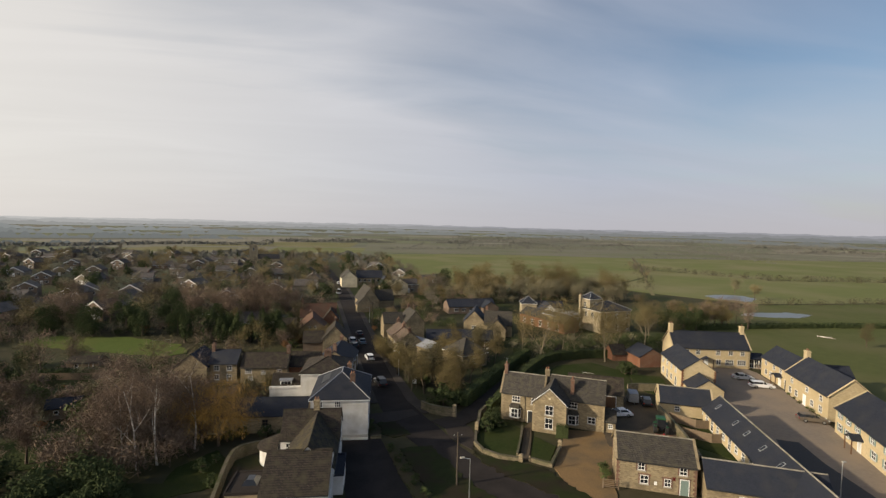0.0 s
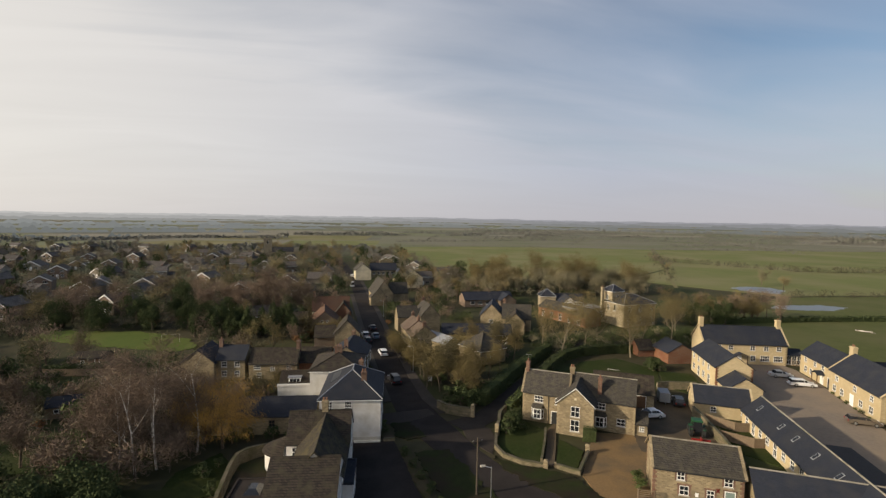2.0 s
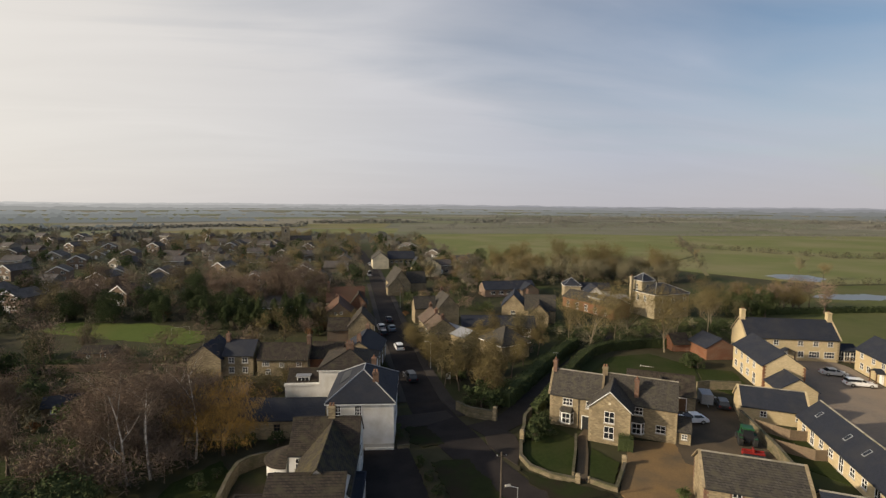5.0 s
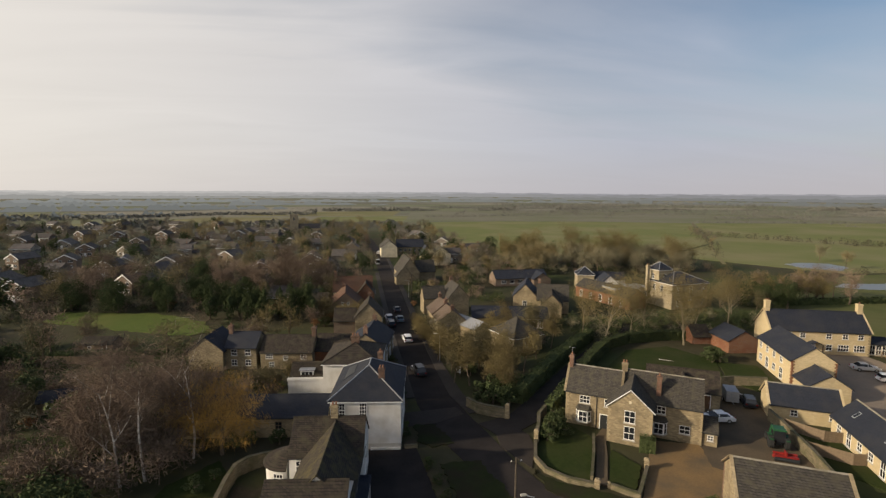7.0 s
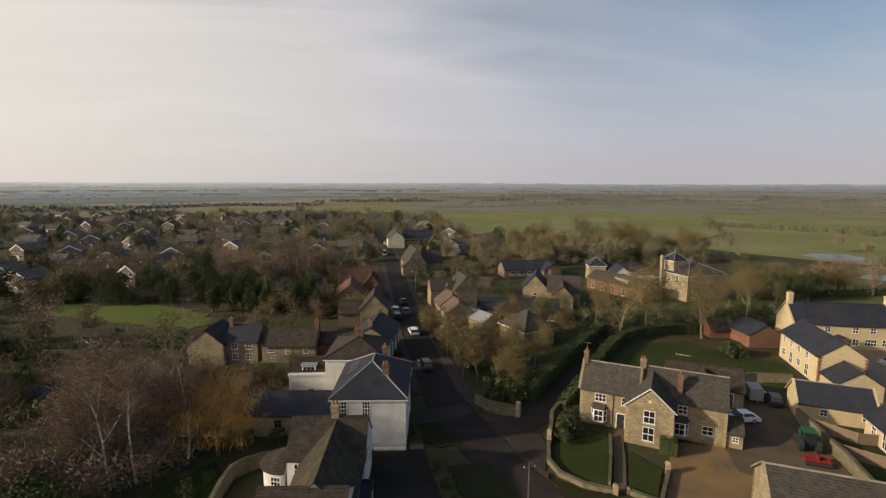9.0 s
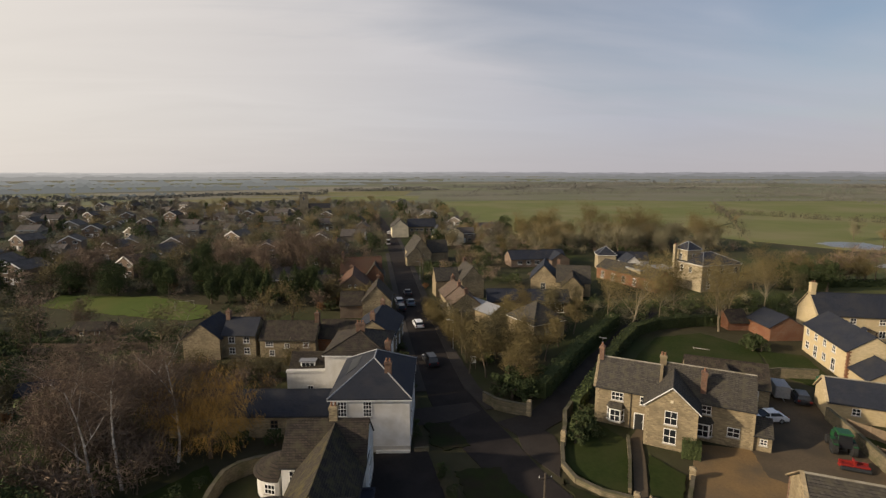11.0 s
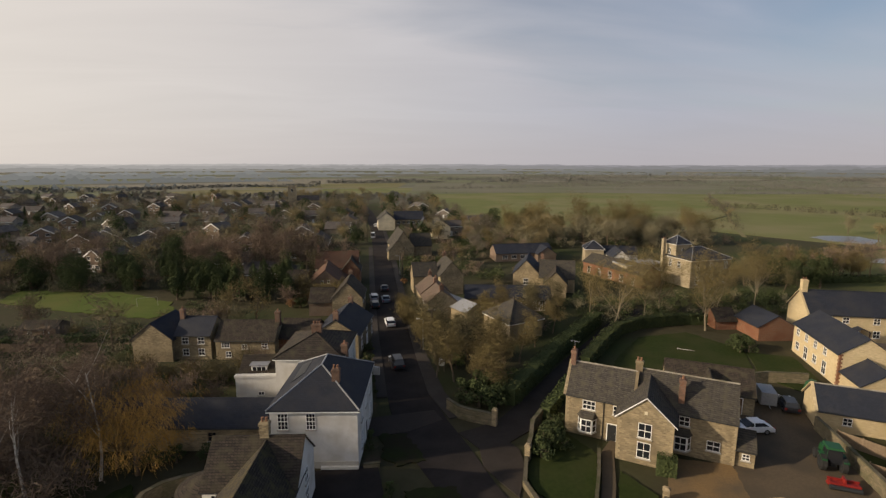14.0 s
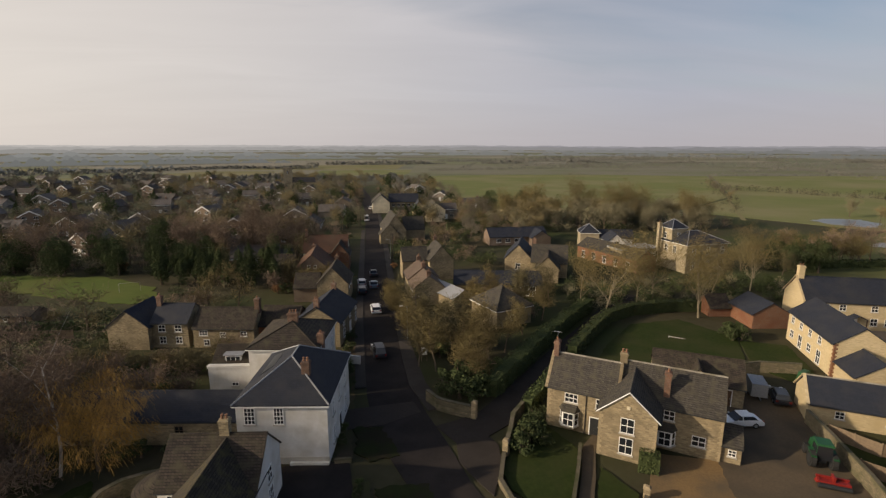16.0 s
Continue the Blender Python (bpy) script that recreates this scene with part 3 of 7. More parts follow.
        s.box(x0 - 0.1, y0 + 0.1, eave + 0.16, x0 + 0.1, y1 - 0.1, eave + 0.32).box(x1 - 0.1, y0 + 0.1, eave + 0.16, x1 + 0.1, y1 - 0.1, eave + 0.32)
        part("roof", s.mesh("roof", M[mat]), parent)


def on_face(block, face, u, z):
    """A pose on a wall: S and N are the long faces, W and E the ends; u metres from the face's left as seen from outside."""
    x0, y0, x1, y1 = block[:4]
    if face == "S":
        return pose(x0 + u, y0, z)
    if face == "N":
        return pose(x1 - u, y1, z, 0, 0, 180)
    if face == "W":
        return pose(x0, y1 - u, z, 0, 0, -90)
    return pose(x1, y0 + u, z, 0, 0, 90)


def building(name, m, label, blocks, openings=(), chimneys=(), category="house", group="", sill="concrete", fmat="white"):
    """blocks: x0, y0, x1, y1, eave, ridge, kind, wall material, roof material, coping. openings: block, face, u, z, w, h, nx, ny or "door"."""
    root = thing(name, m, label, category, group)
    for bl in blocks:
        x0, y0, x1, y1, eave, ridge, kind, wm, rmat, *cp = bl
        part("wall", wall_mesh(x0, y0, x1, y1, eave, ridge, kind, wm), root)
        roof_parts(root, x0, y0, x1, y1, eave, ridge, kind, rmat, coping=cp[0] if cp else False, ridge_mat=cp[1] if len(cp) > 1 else None)
    for bi, face, u, z, w, h, *gl in openings:
        mm = on_face(blocks[bi], face, u, z)
        if gl and gl[0] == "door":
            door(root, mm, w, h, gl[1] if len(gl) > 1 else "door_wood")
        else:
            window(root, mm, w, h, *(gl or (2, 2)), fmat=fmat, sill_mat=sill)
    for c in chimneys:
        chimney(root, *c)
    return root


def quoins(parent, x, y, h, mat, sx, sy):
    """Alternating corner stones, 2 cm proud; sx, sy: which way the walls run from the corner."""
    z, i = 0.0, 0
    while z < h - 0.2:
        a, b = (0.42, 0.24) if i % 2 else (0.24, 0.42)
        x0, x1 = sorted((x - sx * 0.02, x + sx * a))
        y0, y1 = sorted((y - sy * 0.02, y + sy * b))
        key = ("quoin", a, sx, sy, mat)
        if key not in CACHE:
            CACHE[key] = Shape().box(x0 - x, y0 - y, 0, x1 - x, y1 - y, 0.27).mesh("quoin", M[mat])
        part("quoin", CACHE[key], parent, pose(x, y, z))
        z, i = z + 0.28, i + 1


def surround(parent, m, w, h, mat):
    """A brick frame round an opening."""
    s = Shape().box(-w / 2 - 0.22, -0.025, -0.12, -w / 2 - 0.005, 0.02, h + 0.02).box(w / 2 + 0.005, -0.025, -0.12, w / 2 + 0.22, 0.02, h + 0.02).box(-w / 2 - 0.3, -0.03, h + 0.02, w / 2 + 0.3, 0.02, h + 0.24)
    part("surround", s.mesh("surround", M[mat]), parent, m, "red brick window surround")


def porch(parent, m, w=1.7, d=1.2, mat="slate"):
    """A small pitched canopy on two posts."""
    s = Shape()
    s.slab([(-w / 2 - 0.15, -d, 2.25), (0, -d, 2.95), (0, 0, 2.95), (-w / 2 - 0.15, 0, 2.25)], 0.1)
    s.slab([(w / 2 + 0.15, 0, 2.25), (0, 0, 2.95), (0, -d, 2.95), (w / 2 + 0.15, -d, 2.25)], 0.1)
    ob = part("porch_roof", s.mesh("porch_roof", M[mat]), parent, m)
    for sx in (-1, 1):
        part("porch_post", Shape().box(sx * w / 2 - 0.07, -d + 0.05, 0, sx * w / 2 + 0.07, -d + 0.19, 2.25).mesh("porch_post", M["door_wood"]), ob)


def worn_edge(pts, step, amount):
    """The outline cut into short pieces that wander in and out."""
    out = []
    for (xa, ya), (xb, yb) in zip(pts, pts[1:] + pts[:1]):
        ln = math.hypot(xb - xa, yb - ya)
        n_ = max(1, int(ln / step))
        for i in range(n_):
            x, y = xa + (xb - xa) * i / n_, ya + (yb - ya) * i / n_
            d = amount * (noise.noise(Vector((x * 0.9, y * 0.9, 3.1))) + 0.5 * noise.noise(Vector((x * 3.1, y * 3.1, 7.7))))
            out.append((x - (yb - ya) / ln * d, y + (xb - xa) / ln * d))
    return out


def flat_patch(name, pts, z, mat, label, category, kind="structure"):
    """A flat sheet of ground with a skirt."""
    if mat in ("verge", "lawn", "earth", "gravel", "yard_gravel", "play", "water"):
        pts = worn_edge(pts, 1.5 if mat in ("play", "water") else 0.45, {"verge": 0.75, "earth": 0.35, "play": 1.2, "water": 1.6}.get(mat, 0.22))
    s = Shape().slab([(x, y, z) for x, y in pts], max(z, 0.02) + 0.05)
    ob = new(name, s.mesh(name, M[mat]))
    return tagged(ob, label, category, kind=kind)


def path_strip(name, pts, width, z, mat, label, category):
    """A strip along a line of points; width one number or one for each point."""
    P = [Vector((x, y, 0)) for x, y in pts]
    s, ws = Shape(), width if isinstance(width, (list, tuple)) else [width] * len(pts)
    L, R = [], []
    for i, p in enumerate(P):
        d = (P[min(i + 1, len(P) - 1)] - P[max(i - 1, 0)]).normalized()
        n = Vector((-d.y, d.x, 0)) * ws[i] / 2
        L.append(p + n), R.append(p - n)
    for i in range(len(P) - 1):
        s.slab([(L[i].x, L[i].y, z), (R[i].x, R[i].y, z), (R[i + 1].x, R[i + 1].y, z), (L[i + 1].x, L[i + 1].y, z)], 0.05 + z)
    return tagged(new(name, s.mesh(name, M[mat])), label, category, kind="structure")


def garden_wall(name, pts, h, t, mat, label, coping=True):
    root = thing(name, pose(pts[0][0], pts[0][1], 0), label, "wall")
    o = Vector((pts[0][0], pts[0][1], 0))
    s, c = Shape(), Shape()
    for i, (a, b) in enumerate(zip(pts[:-1], pts[1:])):
        a, b = Vector((*a, 0)) - o, Vector((*b, 0)) - o
        d = (b - a).normalized()
        n = Vector((-d.y, d.x, 0)) * (t / 2 + 0.004 * (i % 2))
        a2, b2 = a - d * t * 0.4, b + d * t * 0.4
        up = 0.10 + 0.006 * (i % 2)
        s.slab([(*(a2 + n).xy, h), (*(a2 - n).xy, h), (*(b2 - n).xy, h), (*(b2 + n).xy, h)], h + 0.1)
        n2 = n * 1.12
        c.slab([(*(a2 + n2).xy, h + up), (*(a2 - n2).xy, h + up), (*(b2 - n2).xy, h + up), (*(b2 + n2).xy, h + up)], 0.095 + 0.012 * (i % 2))
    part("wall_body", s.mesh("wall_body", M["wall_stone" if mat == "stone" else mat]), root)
    if coping:
        part("coping", c.mesh("coping", M["coping" if mat == "stone" else mat]), root)
    return root


# ---- plants ----
def branches(rng, height, spread, levels=3, trunk=0.28, fork=0.35, up=0.55, kids=(6, 5, 4)):
    """A tapered trunk with limbs; returns the mesh shape and the twig anchors."""
    s, tips = Shape(), []

    def grow(p, d, length, r, lev):
        steps = (4, 3, 2, 2)[lev]
        q = p
        for i in range(steps):
            d2 = (d + Vector((rng.uniform(-1, 1), rng.uniform(-1, 1), rng.uniform(-0.4, 0.6))) * 0.16).normalized()
            q2 = q + d2 * length / steps
            ra, rb = r * (1 - 0.75 * i / steps), r * (1 - 0.75 * (i + 1) / steps)
            s.tube(q, q2, ra, rb, 6 if lev < 1 else (4 if lev < 2 else 3), False)
            if lev < levels and (lev > 0 or i >= 1):
                n = kids[lev] / steps
                for _ in range(int(n) + (rng.random() < n % 1)):
                    a = rng.uniform(0, 2 * math.pi)
                    side = Vector((math.cos(a), math.sin(a), rng.uniform(up - 0.35, up + 0.35)))
                    grow(q2 - d2 * rng.uniform(0, length / steps), (side + d2 * 0.5).normalized(), length * rng.uniform(0.42, 0.62) * spread, rb * 0.62, lev + 1)
            if lev >= levels - 1:
                tips.append((q2.copy(), d2.copy()))
            q, d = q2, d2
        tips.append((q.copy(), d.copy()))

    grow(Vector((0, 0, -0.1)), Vector((0, 0, 1)), height * 0.72, trunk, 0)
    return s, tips


def twigs(rng, tips, per, length, width, droop=0.0, scatter=0.5):
    v, f = [], []
    for p, d in tips:
        for _ in range(per):
            a = Vector((rng.gauss(0, 1), rng.gauss(0, 1), rng.gauss(0.25, 0.8) - droop)).normalized()
            a = (a + d * 0.6).normalized()
            b = p + Vector((rng.gauss(0, scatter), rng.gauss(0, scatter), rng.gauss(0, scatter * 0.7)))
            if droop:
                a = Vector((a.x * 0.6 / droop, a.y * 0.6 / droop, -1)).normalized()
            side = a.cross(Vector((rng.gauss(0, 1), rng.gauss(0, 1), rng.gauss(0, 1)))).normalized() * width
            ln = length * rng.uniform(0.5, 1.3)
            k = len(v)
            v += [b - side, b + side, b + a * ln * 0.55 + side * 0.6 + Vector((0, 0, 0.04)), b + a * ln]
            f += [(k, k + 1, k + 2), (k, k + 2, k + 3)]
    return v, f


def leaf_shell(rng, n, rx, ry, rz, cz, size, lumps=14):
    """Small leaf sprays on many uneven clumps of a crown."""
    v, f, cl = [], [], []
    for _ in range(lumps):
        d = Vector((rng.gauss(0, 1), rng.gauss(0, 1), rng.gauss(0.1, 0.9))).normalized() * rng.uniform(0.25, 0.80)
        cl.append((d, rng.uniform(0.22, 0.46) * (1.15 - 0.3 * d.length)))
    while len(f) < n * 2:
        c, r = cl[rng.randrange(lumps)]
        d = Vector((rng.gauss(0, 1), rng.gauss(0, 1), rng.gauss(0.15, 1))).normalized()
        q = c + d * r * (1 - 0.45 * rng.random() ** 2) * (1 + 0.25 * noise.noise((c + d) * 5.0))
        p = Vector((q.x * rx, q.y * ry, cz + q.z * rz))
        nrm = (d + Vector((rng.gauss(0, 0.7), rng.gauss(0, 0.7), rng.gauss(0.2, 0.7)))).normalized()
        a = nrm.cross(Vector((rng.gauss(0, 1), rng.gauss(0, 1), rng.gauss(0, 1)))).normalized()
        b = nrm.cross(a)
        sz = size * rng.uniform(0.5, 1.4)
        i = len(v)
        v += [p - a * sz, p - b * sz * 0.5 + nrm * sz * 0.2, p + a * sz, p + b * sz * 0.5 + nrm * sz * 0.12]
        f += [(i, i + 1, i + 2), (i, i + 2, i + 3)]
    return v, f


def make_tree(name, seed, label, height, spread, twig_mat, per=9, tw_len=0.85, tw_w=0.022, bark="bark", levels=3, kids=(7, 6, 4), trunk=0.26, droop=0.0, scatter=0.5, up=0.55):
    rng = random.Random(seed)
    s, tips = branches(rng, height, spread, levels, trunk, kids=kids, up=up)
    root = thing(name, pose(0, 0, -500), label, "tree")
    part("trunk", s.mesh("trunk", M[bark]), root)
    v, f = twigs(rng, tips, per, tw_len, tw_w, droop, scatter)
    part("crown", mesh_of("crown", v, f, M[twig_mat]), root)
    return root


def make_evergreen(name, seed, label, rx, rz, leaf, n=1500, size=0.22, trunk_h=1.2, cone=False, category="tree"):
    rng = random.Random(seed)
    root = thing(name, pose(0, 0, -500), label, category)
    s = Shape().tube((0, 0, -0.1), (0, 0, trunk_h + rz * 0.9), 0.09 + rx * 0.06, 0.05, 6)
    for _ in range(0 if cone else 4):
        a, h = rng.uniform(0, 6.28), trunk_h + rz * rng.uniform(0.2, 1.0)
        s.tube((0, 0, h), (math.cos(a) * rx * 0.6, math.sin(a) * rx * 0.6, h + rz * 0.35), 0.06, 0.02, 4)
    part("trunk", s.mesh("trunk", M["bark"]), root)
    v, f = leaf_shell(rng, n, rx, rx, rz, trunk_h + rz * 0.8, size, lumps=18 if n > 1000 else 10)
    if cone:
        H = trunk_h + rz * 2
        v = [Vector((p.x * max(0.12, 1.25 * (1 - p.z / H)), p.y * max(0.12, 1.25 * (1 - p.z / H)), p.z)) for p in v]
    part("crown", mesh_of("crown", v, f, M[leaf]), root)
    return root


def place(src, x, y, s=1.0, rz=None, z=0.0, sz=None):
    """A copy of a plant at a place, turned and scaled."""
    rz = random.uniform(0, 360) if rz is None else rz
    return copy_thing(src, pose(x, y, z, 0, 0, rz) @ Matrix.Diagonal((s, s, sz or s, 1)))


def hedge(name, pts, h, t, leaf, label, dens=26, size=0.16, seed=1):
    """A clipped or rough hedge along a line: dark core and leaf sprays over it."""
    rng = random.Random(seed)
    root = thing(name, pose(pts[0][0], pts[0][1], 0), label, "hedge")
    o = Vector((*pts[0], 0))
    core, v, f = Shape(), [], []
    for a, b in zip(pts[:-1], pts[1:]):
        a, b = Vector((*a, 0)) - o, Vector((*b, 0)) - o
        d, ln = (b - a).normalized(), (b - a).length
        n = Vector((-d.y, d.x, 0))
        c = n * t * 0.36
        core.slab([(*(a + c).xy, h * 0.86), (*(a - c).xy, h * 0.86), (*(b - c).xy, h * 0.86), (*(b + c).xy, h * 0.86)], h * 0.9)
        for _ in range(int(ln * dens * (h + t * 0.5))):
            u, w = rng.uniform(0, ln), rng.random()
            bulge = 1 + 0.22 * noise.noise(Vector((u * 0.45 + a.x, a.y * 0.3, 3.1)))
            if w < 0.38:
                p = a + d * u + n * rng.uniform(-0.5, 0.5) * t + Vector((0, 0, h * bulge * rng.uniform(0.88, 1.04)))
                nr = Vector((0, 0, 1))
            else:
                sd = 1 if rng.random() < 0.5 else -1
                p = a + d * u + n * sd * t * 0.5 * bulge * rng.uniform(0.85, 1.08) + Vector((0, 0, h * rng.random()))
                nr = n * sd
            nr = (nr + Vector((rng.gauss(0, 0.5), rng.gauss(0, 0.5), rng.gauss(0.2, 0.5)))).normalized()
            e1 = nr.cross(Vector((rng.gauss(0, 1), rng.gauss(0, 1), rng.gauss(0, 1)))).normalized()
            e2, sz, i = nr.cross(e1), size * rng.uniform(0.6, 1.4), len(v)
            v += [p - e1 * sz, p - e2 * sz * 0.6, p + e1 * sz, p + e2 * sz * 0.6]
            f += [(i, i + 1, i + 2), (i, i + 2, i + 3)]
    part("hedge_core", core.mesh("hedge_core", M["leaf_dark"]), root)
    part("foliage", mesh_of("foliage", v, f, M[leaf]), root)
    return root


# ---- the land ----
def lean(x, y):
    """The street and the plots behind it run a few degrees off the y axis."""
    return (x + 0.045 * max(0.0, y - 75), y)


def land_height(x, y):
    """Level round the village, rolling low hills far off."""
    r = math.hypot(x - 20, y - 60)
    k = min(1.0, max(0.0, (r - 700) / 1500))
    return -0.06 + k * k * (4 + 6 * noise.noise(Vector((x * 0.0009, y * 0.0009, 0.3))) + 3 * noise.noise(Vector((x * 0.003, y * 0.003, 1.7))))


def ground_sheet():
    rings = [0, 25, 50, 80, 120, 170, 230, 310, 400, 520, 680, 880, 1120, 1400, 1750, 2200, 2800, 3500, 4400]
    n = 72
    v, f = [(20, 60, land_height(20, 60))], []
    for r in rings[1:]:
        for i in range(n):
            a = 2 * math.pi * i / n
            x, y = 20 + r * math.cos(a), 60 + r * math.sin(a)
            v.append((x, y, land_height(x, y)))
    f += [(0, 1 + i, 1 + (i + 1) % n) for i in range(n)]
    for k in range(len(rings) - 2):
        for i in range(n):
            a, b = 1 + k * n + i, 1 + k * n + (i + 1) % n
            f.append((a, a + n, b + n, b))
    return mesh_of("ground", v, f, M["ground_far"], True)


# village soil near, a patchwork of fields far off, haze greyed into their colours
gm = M["ground"].copy()
gm.name = "village_ground_and_fields"
M["ground_far"] = gm
gn, gl = gm.node_tree.nodes, gm.node_tree.links
g_b = gn["Principled BSDF"]
g_src = g_b.inputs["Base Color"].links[0].from_socket
g_tc = [q for q in gn if q.bl_idname == "ShaderNodeTexCoord"][0]
g_map = gn.new("ShaderNodeMapping")
g_map.inputs["Scale"].default_value = (0.0045, 0.0085, 0.0)
g_map.inputs["Rotation"].default_value = (0, 0, 0.5)
gl.new(g_tc.outputs["Object"], g_map.inputs[0])
g_v = gn.new("ShaderNodeTexVoronoi")
g_v.inputs["Scale"].default_value = 1.0
gl.new(g_map.outputs[0], g_v.inputs["Vector"])
g_sep = gn.new("ShaderNodeSeparateColor")
gl.new(g_v.outputs["Color"], g_sep.inputs[0])
# field tones kept pale and grey: distance haze is in this palette
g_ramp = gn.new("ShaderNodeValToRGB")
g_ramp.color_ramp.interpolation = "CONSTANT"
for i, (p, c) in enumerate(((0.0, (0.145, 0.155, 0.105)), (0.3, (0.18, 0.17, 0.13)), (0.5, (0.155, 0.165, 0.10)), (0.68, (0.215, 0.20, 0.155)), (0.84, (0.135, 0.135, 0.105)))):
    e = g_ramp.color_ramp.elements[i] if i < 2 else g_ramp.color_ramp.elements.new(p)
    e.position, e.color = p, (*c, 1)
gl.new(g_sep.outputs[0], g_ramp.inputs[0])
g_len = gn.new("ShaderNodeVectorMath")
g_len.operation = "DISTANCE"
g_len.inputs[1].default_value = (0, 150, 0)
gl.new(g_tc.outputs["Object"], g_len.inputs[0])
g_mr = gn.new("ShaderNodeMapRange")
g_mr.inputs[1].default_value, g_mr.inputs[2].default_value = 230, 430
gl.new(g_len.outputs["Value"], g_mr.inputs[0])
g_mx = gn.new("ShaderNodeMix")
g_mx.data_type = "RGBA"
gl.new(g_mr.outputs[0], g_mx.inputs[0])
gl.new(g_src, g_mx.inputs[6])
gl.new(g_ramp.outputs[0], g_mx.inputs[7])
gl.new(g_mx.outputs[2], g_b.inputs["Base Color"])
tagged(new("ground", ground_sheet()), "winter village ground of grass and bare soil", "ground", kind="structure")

# fields to the right of the village
flat_patch("field", [lean(*p) for p in [(60, 250), (46, 330), (40, 535), (138, 546), (250, 528), (345, 492), (216, 288), (150, 236)]], 0.03, "field", "bright green pasture beyond the woods", "field")
flat_patch("field", [lean(*p) for p in [(150, 233), (219, 287), (349, 490), (700, 450), (620, 230), (330, 160), (190, 170)]], 0.02, "field", "green pasture with a pond and a hedge", "field")
flat_patch("field", [lean(*p) for p in [(99, 92), (104, 76), (98, 58), (112, 30), (420, 10), (330, 157), (190, 167), (150, 150), (112, 120)]], 0.03, "meadow", "green pasture beside the new houses", "field")
flat_patch("field", [lean(*p) for p in [(30, 555), (138, 549), (252, 531), (347, 496), (520, 476), (700, 800), (60, 900)]], 0.02, "plough", "grey-green winter crop field", "field")
flat_patch("field", [lean(*p) for p in [(525, 474), (705, 455), (1300, 500), (1200, 900), (705, 797)]], 0.025, "plough", "pale winter crop field beyond the hedge", "field")
flat_patch("field", [lean(*p) for p in [(335, 155), (430, 12), (1000, -40), (1400, 480), (705, 448), (625, 225)]], 0.02, "field_b", "pale stubble field beyond the hedge", "field")
flat_patch("field", [lean(*p) for p in [(-700, 455), (-303, 432), (-270, 460), (-238, 506), (-275, 556), (-358, 510), (-700, 545)]], 0.02, "field_b", "narrow pale green field beyond the estate", "field")
flat_patch("field", [lean(*p) for p in [(-250, 552), (-120, 560), (-95, 650), (-196, 662), (-218, 656)]], 0.02, "field_b", "pale green field beyond the village", "field")
flat_patch("field", [lean(*p) for p in [(-185, 694), (20, 690), (40, 860), (-150, 840)]], 0.014, "field_b", "pale field between tree belts", "field")
flat_patch("field", [lean(*p) for p in [(-80, 560), (26, 556), (50, 680), (-75, 672)]], 0.008, "field", "green field behind the village", "field")
flat_patch("field", [lean(*p) for p in [(-900, 660), (-420, 640), (-380, 760), (-950, 800)]], 0.012, "field_b", "far pale green field", "field")
flat_patch("field", [lean(*p) for p in [(-420, 330), (-300, 330), (-300, 420), (-430, 440)]], 0.02, "field", "green field beside the estate", "field")
flat_patch("pond", [(193, 197), (203, 201), (216, 196), (214, 184), (200, 176), (192, 186)], 0.05, "water", "shallow pale pond in the pasture", "pond", "")
flat_patch("pond", [(163, 146), (172, 150), (190, 148), (196, 141), (184, 137), (170, 139)], 0.06, "water", "shallow pond in the pasture", "pond", "")
path_strip("track", [lean(*p) for p in [(160, 202), (172, 221), (192, 252), (218, 289), (245, 332), (278, 384), (345, 487)]], 1.8, 0.05, "field_b", "pale worn field track along a fence", "track")

# streets
ROAD = [(60, -20), (38, 14), (25.5, 31), (18.2, 42.5), (15.0, 49), (13.0, 55), (11.2, 62), (9.8, 68), (9.0, 74), (8.6, 84), (8.3, 97), (8.2, 115), (8.4, 140), (8.8, 180), (8.8, 250), (6, 330), (0, 420)]
path_strip("road", ROAD, [8, 7.4, 6.8, 6.0, 5.2, 5.4, 6.4, 6.4, 6.0, 5.8, 5.8, 5.6, 5.6, 5.6, 5.6, 5.6, 5.6], 0.03, "asphalt", "worn grey asphalt village street", "road")
path_strip("road", [(14.8, 63.4), (17.4, 64.7), (20.6, 66.6), (25.5, 72), (36, 84), (43.5, 91.5), (50, 98.5), (62, 108)], [5.4, 4.6, 4.2, 3.6, 3.2, 3.2, 3.2, 3.2], 0.036, "lane", "narrow asphalt lane between hedges", "lane")
path_strip("pavement", [(14.2, 69.4), (12.6, 76), (12.1, 88), (11.9, 97), (11.8, 115), (12.0, 140), (12.4, 180), (12.3, 245)], [2.2, 2.2, 1.9, 1.6, 1.5, 1.5, 1.5, 1.5], 0.12, "pave", "worn asphalt footpath with a kerb", "footpath")
flat_patch("pavement", [(15.4, 63.2), (18.4, 64.4), (19.6, 61.5), (19.2, 57.8), (17.8, 55.2), (17.2, 53.9), (16.2, 56.0), (15.0, 59.2)], 0.045, "lane", "worn paved apron beside the garden wall", "footpath")
path_strip("pavement", [(5.2, 76), (5.0, 88), (4.8, 98), (4.7, 115), (4.9, 140), (5.2, 200)], 1.4, 0.12, "pave", "narrow footpath beside the cottages", "footpath")
flat_patch("pavement", [(3.0, 66.4), (8.0, 67.0), (12.3, 69.0), (11.6, 71.6), (7.4, 71.2), (3.0, 70.8)], 0.05, "setts", "brick paved speed table across the street", "paving")
